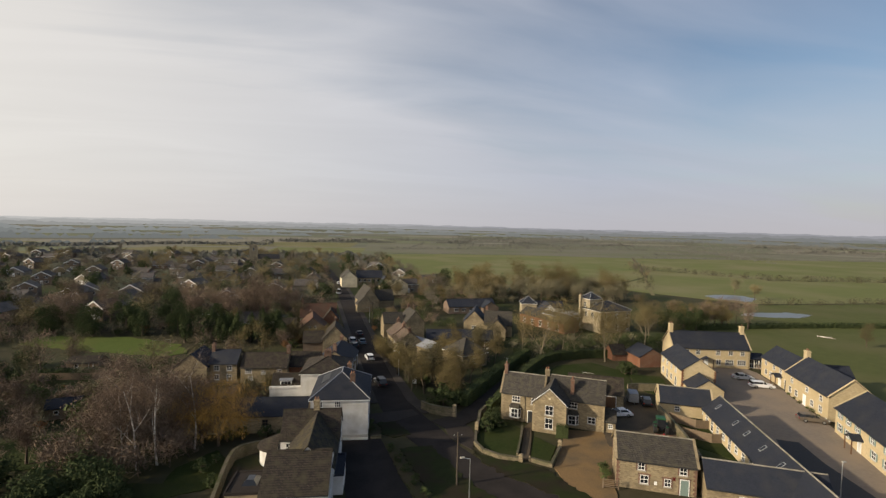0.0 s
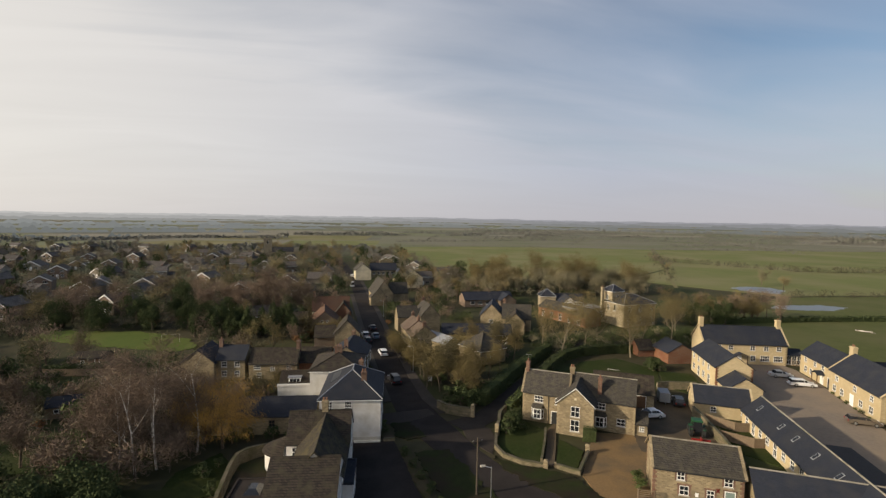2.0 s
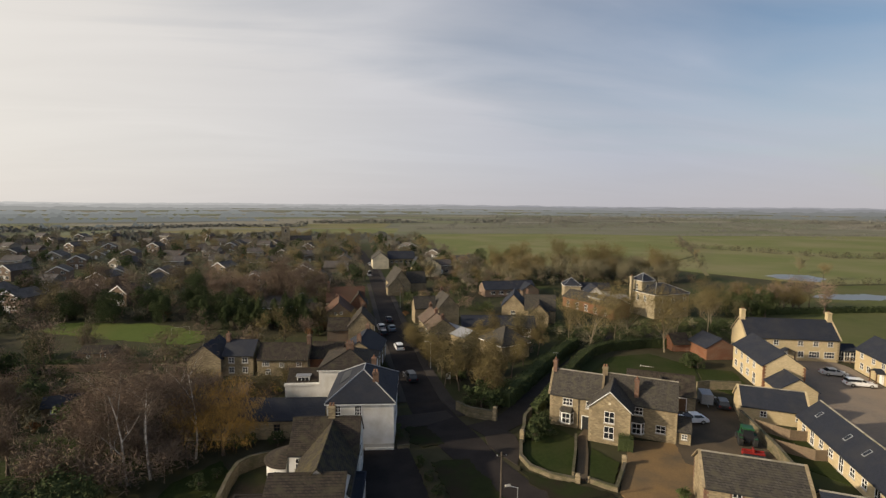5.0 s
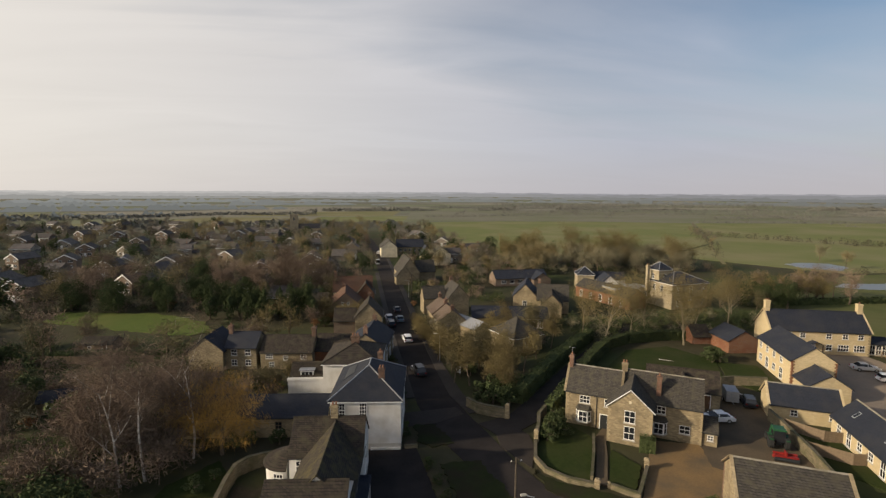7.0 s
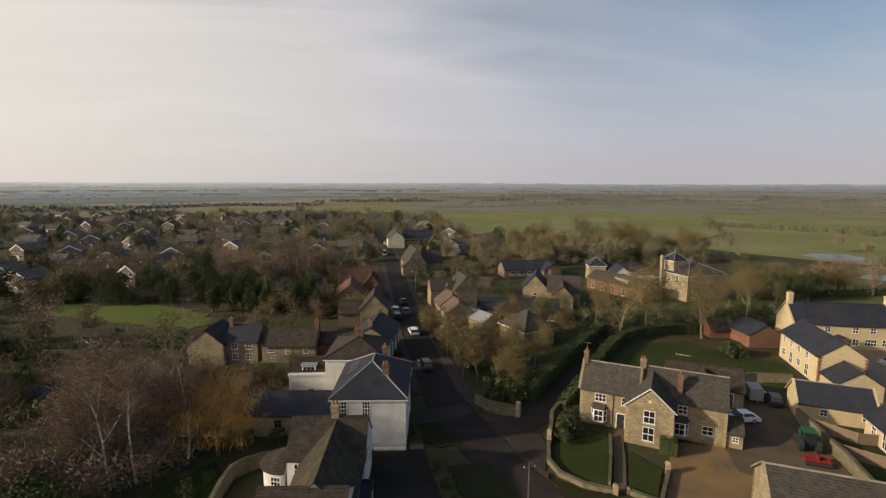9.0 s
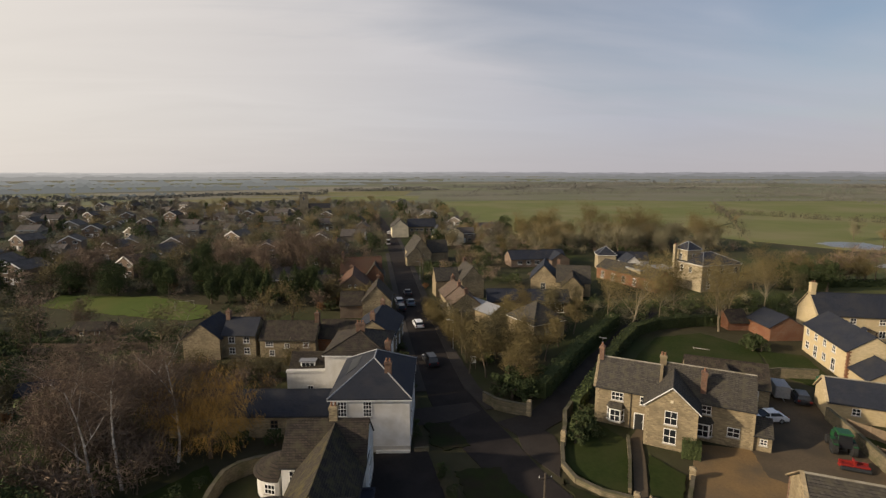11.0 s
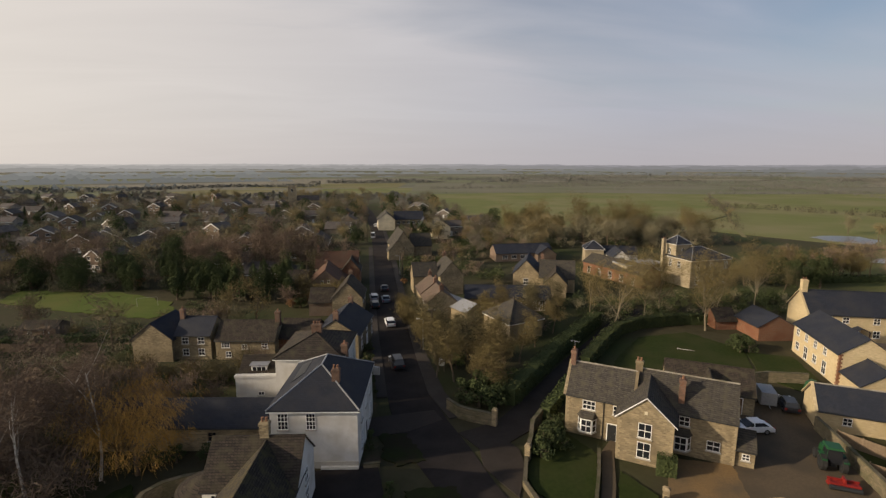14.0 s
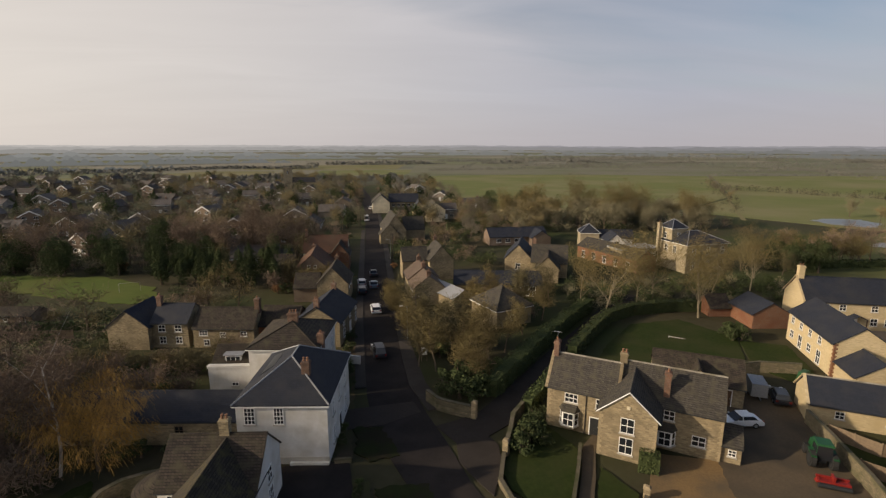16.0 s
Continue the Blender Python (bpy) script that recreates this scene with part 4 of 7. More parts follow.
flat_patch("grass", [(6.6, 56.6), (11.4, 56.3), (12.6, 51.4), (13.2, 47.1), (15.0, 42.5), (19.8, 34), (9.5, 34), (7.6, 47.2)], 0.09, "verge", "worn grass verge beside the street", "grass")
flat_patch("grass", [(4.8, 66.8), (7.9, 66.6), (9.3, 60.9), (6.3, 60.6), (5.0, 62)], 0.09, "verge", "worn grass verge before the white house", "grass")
flat_patch("yard", [(-2.4, 61.0), (4.2, 61.0), (4.8, 56), (5.2, 48), (7.0, 34), (-2.0, 34)], 0.05, "asphalt", "dark asphalt forecourt", "yard")
flat_patch("yard", [(2.7, 61.2), (4.4, 61.0), (4.4, 100), (-1, 100), (2.7, 74)], 0.04, "earth", "shaded front garden strip", "yard")
flat_patch("flower_bed", [(4.5, 58), (6.2, 57.5), (7.2, 46), (9.0, 34), (7.2, 34), (5.4, 48)], 0.10, "earth", "planted bed beside the forecourt", "flower bed")
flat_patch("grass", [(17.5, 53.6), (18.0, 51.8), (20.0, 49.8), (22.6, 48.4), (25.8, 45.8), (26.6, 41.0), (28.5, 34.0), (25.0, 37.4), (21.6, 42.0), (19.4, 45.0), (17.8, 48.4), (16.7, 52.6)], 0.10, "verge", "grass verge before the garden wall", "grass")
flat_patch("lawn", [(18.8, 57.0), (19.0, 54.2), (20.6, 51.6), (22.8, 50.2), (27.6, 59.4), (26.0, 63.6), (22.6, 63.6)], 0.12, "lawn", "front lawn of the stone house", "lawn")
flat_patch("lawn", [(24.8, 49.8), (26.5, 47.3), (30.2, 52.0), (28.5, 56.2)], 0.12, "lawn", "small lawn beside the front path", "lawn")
path_strip("pavement", [(23.6, 49.3), (26.6, 54.8), (28.7, 59.2), (31.0, 61.4)], 1.3, 0.14, "yard_gravel", "gravel front path", "path")
flat_patch("drive", [(26.7, 46.0), (26.2, 41), (29.6, 34.0), (32.4, 40.4), (35.5, 44.6), (42.6, 40.6), (50.6, 47.6), (55.4, 60.0), (57.8, 64.0), (57.0, 70.5), (46.0, 67.4), (42.6, 60), (40.4, 55.4), (35.0, 57.5), (30.6, 51.4)], 0.06, "gravel", "ochre gravel drive and yard", "drive")
# dark patch over the drive, painted where the house's shadow falls
flat_patch("yard", [(40.9, 56.2), (38.4, 50.4), (44.5, 44.6), (50.4, 47.8), (55.2, 60.0), (57.6, 64.0), (56.8, 70.3), (46.2, 67.2), (43.2, 60.4)], 0.066, "yard_gravel", "brown gravel farmyard, darkened for house shade", "yard")
flat_patch("court", [(64.4, 54.4), (56.2, 35.4), (49.0, 14), (63, 9), (74.0, 35.0), (81.6, 48.6), (91.2, 65.0), (97.4, 78.0), (97.6, 83.0), (79.5, 86.6), (75.5, 79), (70.0, 63)], 0.05, "court", "pale paved residential court", "court")
path_strip("road", [(58.5, 16), (61.0, 30.5), (64.4, 39.6), (68.4, 46)], [6, 5.6, 4.8, 3.2], 0.07, "asphalt_new", "fresh black asphalt drive of the court", "road")
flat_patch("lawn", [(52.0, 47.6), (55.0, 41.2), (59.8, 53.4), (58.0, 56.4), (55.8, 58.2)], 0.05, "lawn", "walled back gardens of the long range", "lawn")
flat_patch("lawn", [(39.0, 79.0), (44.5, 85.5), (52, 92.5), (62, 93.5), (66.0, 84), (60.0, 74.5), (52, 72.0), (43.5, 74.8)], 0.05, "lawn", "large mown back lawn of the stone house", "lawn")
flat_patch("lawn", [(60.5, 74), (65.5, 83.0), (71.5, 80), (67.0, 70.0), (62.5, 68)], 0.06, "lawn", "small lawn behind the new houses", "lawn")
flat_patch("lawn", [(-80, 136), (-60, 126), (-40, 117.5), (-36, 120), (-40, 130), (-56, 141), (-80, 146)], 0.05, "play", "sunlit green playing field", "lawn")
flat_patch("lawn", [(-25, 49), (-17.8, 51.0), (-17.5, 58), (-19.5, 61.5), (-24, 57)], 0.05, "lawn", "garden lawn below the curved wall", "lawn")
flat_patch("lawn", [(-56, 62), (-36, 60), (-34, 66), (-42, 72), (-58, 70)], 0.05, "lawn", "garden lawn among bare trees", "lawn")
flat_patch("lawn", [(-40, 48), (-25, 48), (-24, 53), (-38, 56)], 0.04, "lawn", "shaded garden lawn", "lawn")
flat_patch("yard", [(-16.8, 48), (-10, 48), (-9.5, 59.8), (-14, 59.5), (-16.5, 57.6)], 0.06, "earth", "enclosed garden yard", "yard")

# ---- stone house ----
stone_house = building("stone_house", pose(26.0, 64.4, 0, 0, 0, -35), "old honey stone farmhouse with stone slate roof and front gable", [
    (0, 0, 7.2, 5.6, 4.9, 7.6, "gx", "stone", "old_slate", 1, "pale_ridge"),
    (7.2, 0.7, 17.2, 6.3, 4.9, 7.8, "gx", "stone", "old_slate", False, "pale_ridge"),
    (6.0, -3.1, 11.4, 4.0, 4.9, 7.3, "gy", "stone", "old_slate"),
    (17.2, 1.0, 19.0, 4.6, 2.0, 3.2, "gx", "stone", "old_slate"),
], [
    # front door's dark paint stands for the shade in its recess
    (0, "S", 2.6, 3.3, 1.4, 1.05, 3, 2), (0, "S", 5.6, 3.3, 0.8, 1.05, 2, 2), (0, "S", 5.2, 0.02, 0.95, 2.05, "door", "dark_paint"),
    (2, "S", 2.7, 3.0, 1.3, 1.6, 2, 2), (2, "S", 2.7, 0.75, 1.3, 1.75, 2, 2),
    (1, "S", 4.9, 3.35, 1.5, 1.05, 3, 2), (1, "S", 8.0, 1.2, 1.25, 1.1, 2, 2),
    (3, "S", 1.0, 0.8, 0.7, 0.7, 2, 2), (0, "W", 2.8, 3.2, 0.9, 1.0, 2, 2),
], [(0.2, 2.8, 6.6, 9.1, 0.55, 0.9, "brick", 1), (7.4, 3.4, 6.8, 8.8, 0.75, 0.6, "stone", 2), (11.9, 1.6, 5.2, 8.2, 0.6, 0.8, "brick", 1)])
quoins(stone_house, 6.0, -3.1, 4.8, "stone", 1, 1), quoins(stone_house, 11.4, -3.1, 4.8, "stone", -1, 1), quoins(stone_house, 0, 0, 4.8, "stone", 1, 1), quoins(stone_house, 17.2, 0.7, 4.8, "stone", -1, 1)
# two bay windows
for bx, by in ((2.5, 0.0), (12.1, 0.7)):
    b_s = Shape().add([(bx - 1.0, by, 0.7), (bx - 0.6, by - 0.7, 0.7), (bx + 0.6, by - 0.7, 0.7), (bx + 1.0, by, 0.7), (bx - 1.0, by, 2.45), (bx - 0.6, by - 0.7, 2.45), (bx + 0.6, by - 0.7, 2.45), (bx + 1.0, by, 2.45)],
                      [(0, 1, 5, 4), (1, 2, 6, 5), (2, 3, 7, 6), (0, 3, 2, 1), (4, 5, 6, 7)])
    bay = part("bay_window", b_s.mesh("bay_window", M["white"]), stone_house)
    window(bay, pose(bx, by - 0.7, 0.85), 1.15, 1.5, 2, 2)
    window(bay, pose(bx - 0.8, by - 0.35, 0.85, 0, 0, -60), 0.62, 1.5, 1, 2)
    window(bay, pose(bx + 0.8, by - 0.35, 0.85, 0, 0, 60), 0.62, 1.5, 1, 2)
    b_r = Shape().add([(bx - 1.15, by, 2.46), (bx - 0.7, by - 0.85, 2.46), (bx + 0.7, by - 0.85, 2.46), (bx + 1.15, by, 2.46), (bx - 0.8, by, 3.05), (bx + 0.8, by, 3.05)], [(0, 1, 4), (1, 2, 5, 4), (2, 3, 5), (0, 3, 2, 1), (0, 4, 5, 3)])
    part("bay_roof", b_r.mesh("bay_roof", M["old_slate"]), bay)
part("bell_box", Shape().box(8.55, -3.2, 5.6, 8.85, -3.1, 5.9).mesh("bell_box", M["cream"]), stone_house, label="yellowed alarm box")
part("drainpipe", Shape().tube((4.2, -0.06, 0), (4.2, -0.06, 4.8), 0.05, 0.05).mesh("drainpipe", M["dark_paint"]), stone_house)
part("aerial", Shape().tube((0.2, 2.8, 9.1), (0.2, 2.8, 10.2), 0.02, 0.02).tube((-0.3, 2.8, 10.1), (0.7, 2.8, 10.1), 0.015, 0.015).tube((-0.2, 2.5, 10.1), (-0.2, 3.1, 10.1), 0.01, 0.01).tube((0.4, 2.5, 10.1), (0.4, 3.1, 10.1), 0.01, 0.01).mesh("aerial", M["steel"]), stone_house)
# verge boards of the front gable
for sx in (-1, 1):
    k = Shape().slab([(8.7, -3.3, 7.46), (8.7, -3.2, 7.46), (8.7 + sx * 3.0, -3.2, 4.8), (8.7 + sx * 3.0, -3.3, 4.8)], 0.1)
    part("bargeboard", k.mesh("bargeboard", M["white"]), stone_house)

building("outbuilding", pose(41.6, 69.1, 0, 0, 0, -31), "stone outbuilding with a dark tiled roof and brown doors", [(0, 0, 10.2, 5.4, 2.7, 5.0, "gx", "stone", "tile"), (4.4, -1.2, 5.8, 1.6, 3.6, 4.8, "gy", "stone", "tile")],
         [(0, "S", 4.8, 0.9, 1.0, 1.0, 2, 2), (0, "S", 7.9, 0.02, 1.9, 2.1, "door"), (0, "S", 6.1, 0.02, 0.9, 2.0, "door")], category="outbuilding")
barn = building("stone_barn", pose(32.4, 39.9, 0, 0, 0, -29.5), "converted stone barn with brick quoins and a stone slate roof", [(0, 0, 9.6, 6.2, 3.9, 6.1, "gx", "stone", "old_slate", 1, "pale_ridge")],
         [(0, "S", 3.0, 2.65, 0.85, 0.95, 2, 2), (0, "S", 8.0, 2.65, 0.9, 0.95, 2, 2), (0, "S", 3.4, 0.9, 1.0, 1.1, 2, 2), (0, "S", 6.2, 0.9, 0.8, 1.0, 2, 2), (0, "S", 8.2, 0.02, 0.95, 2.0, "door", "green_paint")], category="barn")
for qx, qy, ax, ay in ((0, 0, 1, 1), (9.6, 0, -1, 1), (0, 6.2, 1, -1)):
    quoins(barn, qx, qy, 3.9, "chimney_brick", ax, ay)
for u, z, w, h in ((3.0, 2.65, 0.85, 0.95), (8.0, 2.65, 0.9, 0.95), (3.4, 0.9, 1.0, 1.1), (6.2, 0.9, 0.8, 1.0), (8.2, 0.02, 0.95, 2.0)):
    surround(barn, pose(u, -0.002, z), w, h, "chimney_brick")
part("wall_tie", Shape().slab([(6.75, -0.06, 2.25), (6.85, -0.06, 2.3), (7.15, -0.06, 1.85), (7.05, -0.06, 1.8)], 0.05).slab([(6.75, -0.05, 1.85), (6.85, -0.05, 1.8), (7.15, -0.05, 2.25), (7.05, -0.05, 2.3)], 0.05).mesh("wall_tie", M["red_paint"]), barn, label="rust-red iron tie plate")
part("notice", Shape().box(4.6, -0.04, 0.9, 4.95, -0.005, 1.35).mesh("notice", M["white"]), barn, label="small white notice")
building("stable_range", pose(40.75, 33.7, 0, 0, 0, -31), "long low stone range with a slate roof", [(0.02, -0.4, 13.5, 5.2, 2.5, 4.7, "gx", "stone", "slate", False, "pale_ridge")],
         [(0, "S", 4, 0.8, 0.9, 1.0, 2, 2), (0, "S", 9, 0.8, 0.9, 1.0, 2, 2)], category="range")

# ---- new court houses ----
long_range = building("court_range", pose(53.55, 33.75, 0, 0, 0, 65.3), "long low range of new stone homes with slate roof and rooflights", [(-16, -2.7, 22.6, 2.7, 2.6, 4.9, "gx", "new_stone", "slate", False, "pale_ridge")],
                      [(0, "N", 2 + 2.4 * i, 0.25 if i % 3 == 1 else 0.9, 1.0, 2.0 if i % 3 == 1 else 1.1, 2, 2) for i in range(9)], category="house")
for u in (-1.5, 3.5, 8.5, 12.5, 19.5):
    k = (4.9 - 2.6) / 2.7
    sk = Shape().slab([(u, 0.9, 4.9 - 0.9 * k + 0.2), (u + 0.62, 0.9, 4.9 - 0.9 * k + 0.2), (u + 0.62, 1.75, 4.9 - 1.75 * k + 0.2), (u, 1.75, 4.9 - 1.75 * k + 0.2)][::-1], 0.05)
    rl = part("rooflight", sk.mesh("rooflight", M["lead"]), long_range)
    part("pane", Shape().slab([(u + 0.07, 0.98, 4.9 - 0.98 * k + 0.215), (u + 0.55, 0.98, 4.9 - 0.98 * k + 0.215), (u + 0.55, 1.67, 4.9 - 1.67 * k + 0.215), (u + 0.07, 1.67, 4.9 - 1.67 * k + 0.215)][::-1], 0.01).mesh("pane", M["glass"]), rl)
building("court_annexe", pose(55.5, 60.4, 0, 0, 0, -31), "low stone annexe with a slate roof", [(0, 0, 8.8, 5.0, 2.45, 4.6, "gx", "new_stone", "slate", 2, "pale_ridge")],
         [(0, "S", 3.0, 0.95, 0.9, 0.9, 2, 2), (0, "S", 7.6, 0.95, 0.9, 0.9, 2, 2)], category="annexe")
nh1 = building("court_house", pose(68.4, 69.7, 0, 0, 0, 67), "new stone house with a slate roof and a gable end", [(0, -6.6, 14.2, 0, 4.8, 7.1, "gx", "new_stone", "slate"), (-5.2, -6.2, 0, -0.4, 2.4, 4.3, "gx", "new_stone", "slate")],
         [(0, "N", 1.6 + 2.9 * i, 3.2, 1.0, 1.1, 2, 2) for i in range(4)] + [(0, "N", 1.8 + 2.9 * i, 0.3 if i in (1, 3) else 0.9, 1.2, 2.0 if i in (1, 3) else 1.2, 2, 2) for i in range(4)])
quoins(nh1, 0, -6.6, 4.7, "brick", 1, 1), quoins(nh1, 0, 0, 4.7, "brick", 1, -1)
nh = building("court_house", pose(80.8, 87.0, 0, 0, 0, -19), "wide new stone house with a slate roof and two stone chimneys", [(0, 0, 18.4, 7.0, 4.9, 8.2, "gx", "new_stone", "slate", 2), (18.4, 0.6, 22.4, 4.4, 2.5, 3.4, "gx", "new_stone", "slate")],
              [(0, "S", u, 3.3, 1.05, 1.1, 2, 2) for u in (3.4, 6.0, 10.8, 13.8, 16.6)] + [(0, "S", u, 0.85, w, 1.3, n, 2) for u, w, n in ((4.2, 1.0, 2), (11.0, 1.1, 2), (13.6, 2.0, 4), (16.5, 2.0, 4))] + [(0, "S", 7.9, 0.02, 1.0, 2.05, "door", "white")] + [(1, "S", 0.8 + i * 1.15, 0.3, 1.0, 1.95, 2, 2) for i in range(3)],
              [(0.5, 3.5, 7.4, 10.2, 0.9, 0.9, "new_stone", 2), (17.9, 3.5, 7.4, 10.0, 0.9, 0.9, "new_stone", 1)])
quoins(nh, 18.4, 0, 4.8, "stone", -1, 1), quoins(nh, 0, 0, 4.8, "stone", 1, 1)
porch(nh, pose(7.9, 0, 0), 2.4, 1.6)
rowA = building("court_house", pose(91.2, 65.0, 0, 0, 0, 65), "new stone terrace house with a slate roof", [(0.3, -6.6, 13.4, -0.5, 4.4, 7.0, "gx", "new_stone", "slate"), (2, -14, 8, -6.62, 2.6, 5.2, "gy", "new_stone", "slate")],
                [(0, "N", u, 2.95, 1.0, 1.0, 2, 2) for u in (2.2, 6.0, 9.0)] + [(0, "N", u, 0.85, 1.1, 1.2, 2, 2) for u in (2.4, 4.6)] + [(0, "N", 8.8, 0.02, 1.0, 2.05, "door", "white"), (0, "N", 11.4, 0.02, 0.95, 2.05, "door", "dark_paint")],
                [(0.4, -3.5, 6.6, 9.2, 1.2, 0.8, "new_stone", 2)])
porch(rowA, pose(4.6, -0.5, 0, 0, 0, 180), 2.0, 1.5)
building("court_house", pose(91.2, 65.0, 0, 0, 0, 63), "new stone terrace house with a white door", [(-15.9, -7.2, 0.2, 0.4, 4.6, 7.8, "gx", "new_stone", "slate", 2), ],
         [(0, "N", u, 2.95, 1.0, 1.0, 2, 2) for u in (2.6, 8.6, 13.6)] + [(0, "N", u, 0.85, 1.15, 1.2, 2, 2) for u in (2.0, 4.6, 10.6, 13.6)] + [(0, "N", 7.8, 0.02, 1.0, 2.05, "door", "white")])
rowC = building("court_house", pose(82.2, 47.0, 0, 0, 0, 57), "new stone terrace house with a timber porch", [(-26, -6.6, -0.9, 1.8, 4.3, 7.4, "gx", "new_stone", "slate", 2), (-9, -15, -3, -6.62, 2.6, 5.4, "gy", "new_stone", "slate")],
                [(0, "N", u, 2.95, 1.05, 1.0, 2, 2) for u in (1.8, 4.6, 7.6, 12.0, 16)] + [(0, "N", u, 0.85, 1.2, 1.2, 2, 2) for u in (1.8, 4.4, 12.6, 16)] + [(0, "N", 8.4, 0.02, 1.0, 2.05, "door", "white")])
porch(rowC, pose(-9.3, 1.8, 0, 0, 0, 180), 2.2, 1.6)
building("brick_shed", pose(71.6, 87.4, 0, 0, 0, -8), "red brick outbuilding with a slate roof and low wing", [(0, 0, 6.4, 7.0, 2.6, 4.5, "gy", "brick", "slate"), (-4.0, 6.2, -0.02, 11.0, 1.8, 3.6, "gx", "brick", "tile")], [], category="shed")

for u, z, w, h in [(u, 2.95, 1.05, 1.0) for u in (1.8, 4.6, 7.6, 12.0, 16)] + [(u, 0.85, 1.2, 1.2) for u in (1.8, 4.4, 12.6, 16)]:
    for sx in (-1, 1):
        part("shutter", Shape().box(-0.9 - u + sx * (w / 2 + 0.24) - 0.2, 1.805, z, -0.9 - u + sx * (w / 2 + 0.24) + 0.2, 1.85, z + h).mesh("shutter", M["green_paint"]), rowC, label="grey-green louvred shutter")


def garden_shed(m, w, d, label, roof):
    building("garden_shed", m, label, [(0, 0, w, d, 2.0, 2.9, "gx", "wood", roof)], [(0, "S", w * 0.3, 0.9, 0.7, 0.6, 1, 1), (0, "S", w * 0.75, 0.02, 0.8, 1.8, "door")], category="shed")


garden_shed(pose(-48.5, 78.5, 0, 0, 0, 12), 5.0, 3.4, "timber garden shed with a dark felt roof", "slate")
garden_shed(pose(-57.5, 108.0, 0, 0, 0, -8), 6.5, 3.6, "weathered timber shed beside the hedge", "tile")

# ---- white houses beside the street ----
white_house = building("white_house", pose(-6.4, 62.1, 0, 0, 0, -8), "tall white rendered house with a hipped slate roof", [(0, 0, 8.8, 11.6, 6.5, 9.3, "hip", "render", "slate", False, "lead")],
                       [(0, "S", 1.3, 4.3, 1.05, 1.75, 3, 4), (0, "S", 4.1, 4.3, 0.95, 1.75, 3, 4), (0, "E", 2.6, 3.9, 1.0, 1.7, 3, 4), (0, "E", 5.8, 3.9, 1.0, 1.7, 3, 4), (0, "E", 9.0, 3.9, 1.0, 1.7, 3, 4), (0, "E", 2.6, 0.9, 1.1, 1.7, 3, 4), (0, "E", 9.0, 0.9, 1.1, 1.7, 3, 4), (0, "E", 5.8, 0.02, 1.0, 2.1, "door", "dark_paint")],
                       [(6.2, 2.9, 6.6, 9.6, 0.8, 0.7, "brick", 2)])
part("plinth", Shape().box(-0.04, -0.05, 0, 8.85, 0.02, 0.75).mesh("plinth", M["concrete"]), white_house)
part("garden_step", Shape().box(5.0, -0.35, 0, 8.8, -0.06, 0.3).mesh("garden_step", M["render"]), white_house)
part("solar_panel", Shape().slab([(1.0, 4.5, 7.35), (1.0, 9.2, 7.35), (2.3, 8.6, 8.15), (2.3, 5.1, 8.15)][::-1], 0.05).mesh("solar_panel", M["dark_paint"]), white_house)
building("white_house", pose(-8.1, 75.5, 0, 0, 0, -9), "white rendered house with a hipped brown tile roof", [(0, 0, 8.4, 9.6, 6.6, 8.4, "hip", "render", "tile", False, "tile")],
         [(0, "E", 2.5, 3.6, 1.0, 1.6, 2, 4), (0, "E", 7.5, 3.6, 1.0, 1.6, 2, 4), (0, "S", 5.4, 4.2, 0.5, 1.4, 1, 2)], [(4.2, 4.7, 8.0, 9.6, 1.3, 0.6, "brick", 3), (8.5, 1.6, 5.6, 8.0, 0.8, 0.8, "brick", 1)])
annexe = building("white_annexe", pose(-13.5, 77.3, 0, 0, 0, -6), "low white rendered annexe with a brown tile roof", [(0, 0, 5.9, 0.5, 3.5, 3.5, "flat", "render", "render"), (0.1, 0.55, 5.8, 6.2, 3.0, 5.2, "gx", "render", "tile")],
         [(0, "S", 3.2, 1.1, 0.8, 0.5, 2, 1)], category="annexe")
ad = part("dormer", Shape().box(1.6, 1.5, 3.5, 3.6, 3.0, 4.55).mesh("dormer", M["white"]), annexe)
window(ad, pose(2.6, 1.5, 3.62), 1.8, 0.8, 3, 1)
part("dormer_roof", Shape().slab([(1.4, 1.3, 4.66), (3.8, 1.3, 4.66), (3.8, 3.2, 4.7), (1.4, 3.2, 4.7)], 0.1).mesh("dormer_roof", M["lead"]), annexe)
building("garden_range", pose(-25.7, 68.1, 0, 0, 0, -8), "long low stone range with a slate roof", [(0, 0, 18.9, 5.0, 2.9, 4.8, "gx", "stone", "slate")], [(0, "S", 12.5, 1.2, 0.9, 1.0, 2, 2)], category="range", fmat="wood")
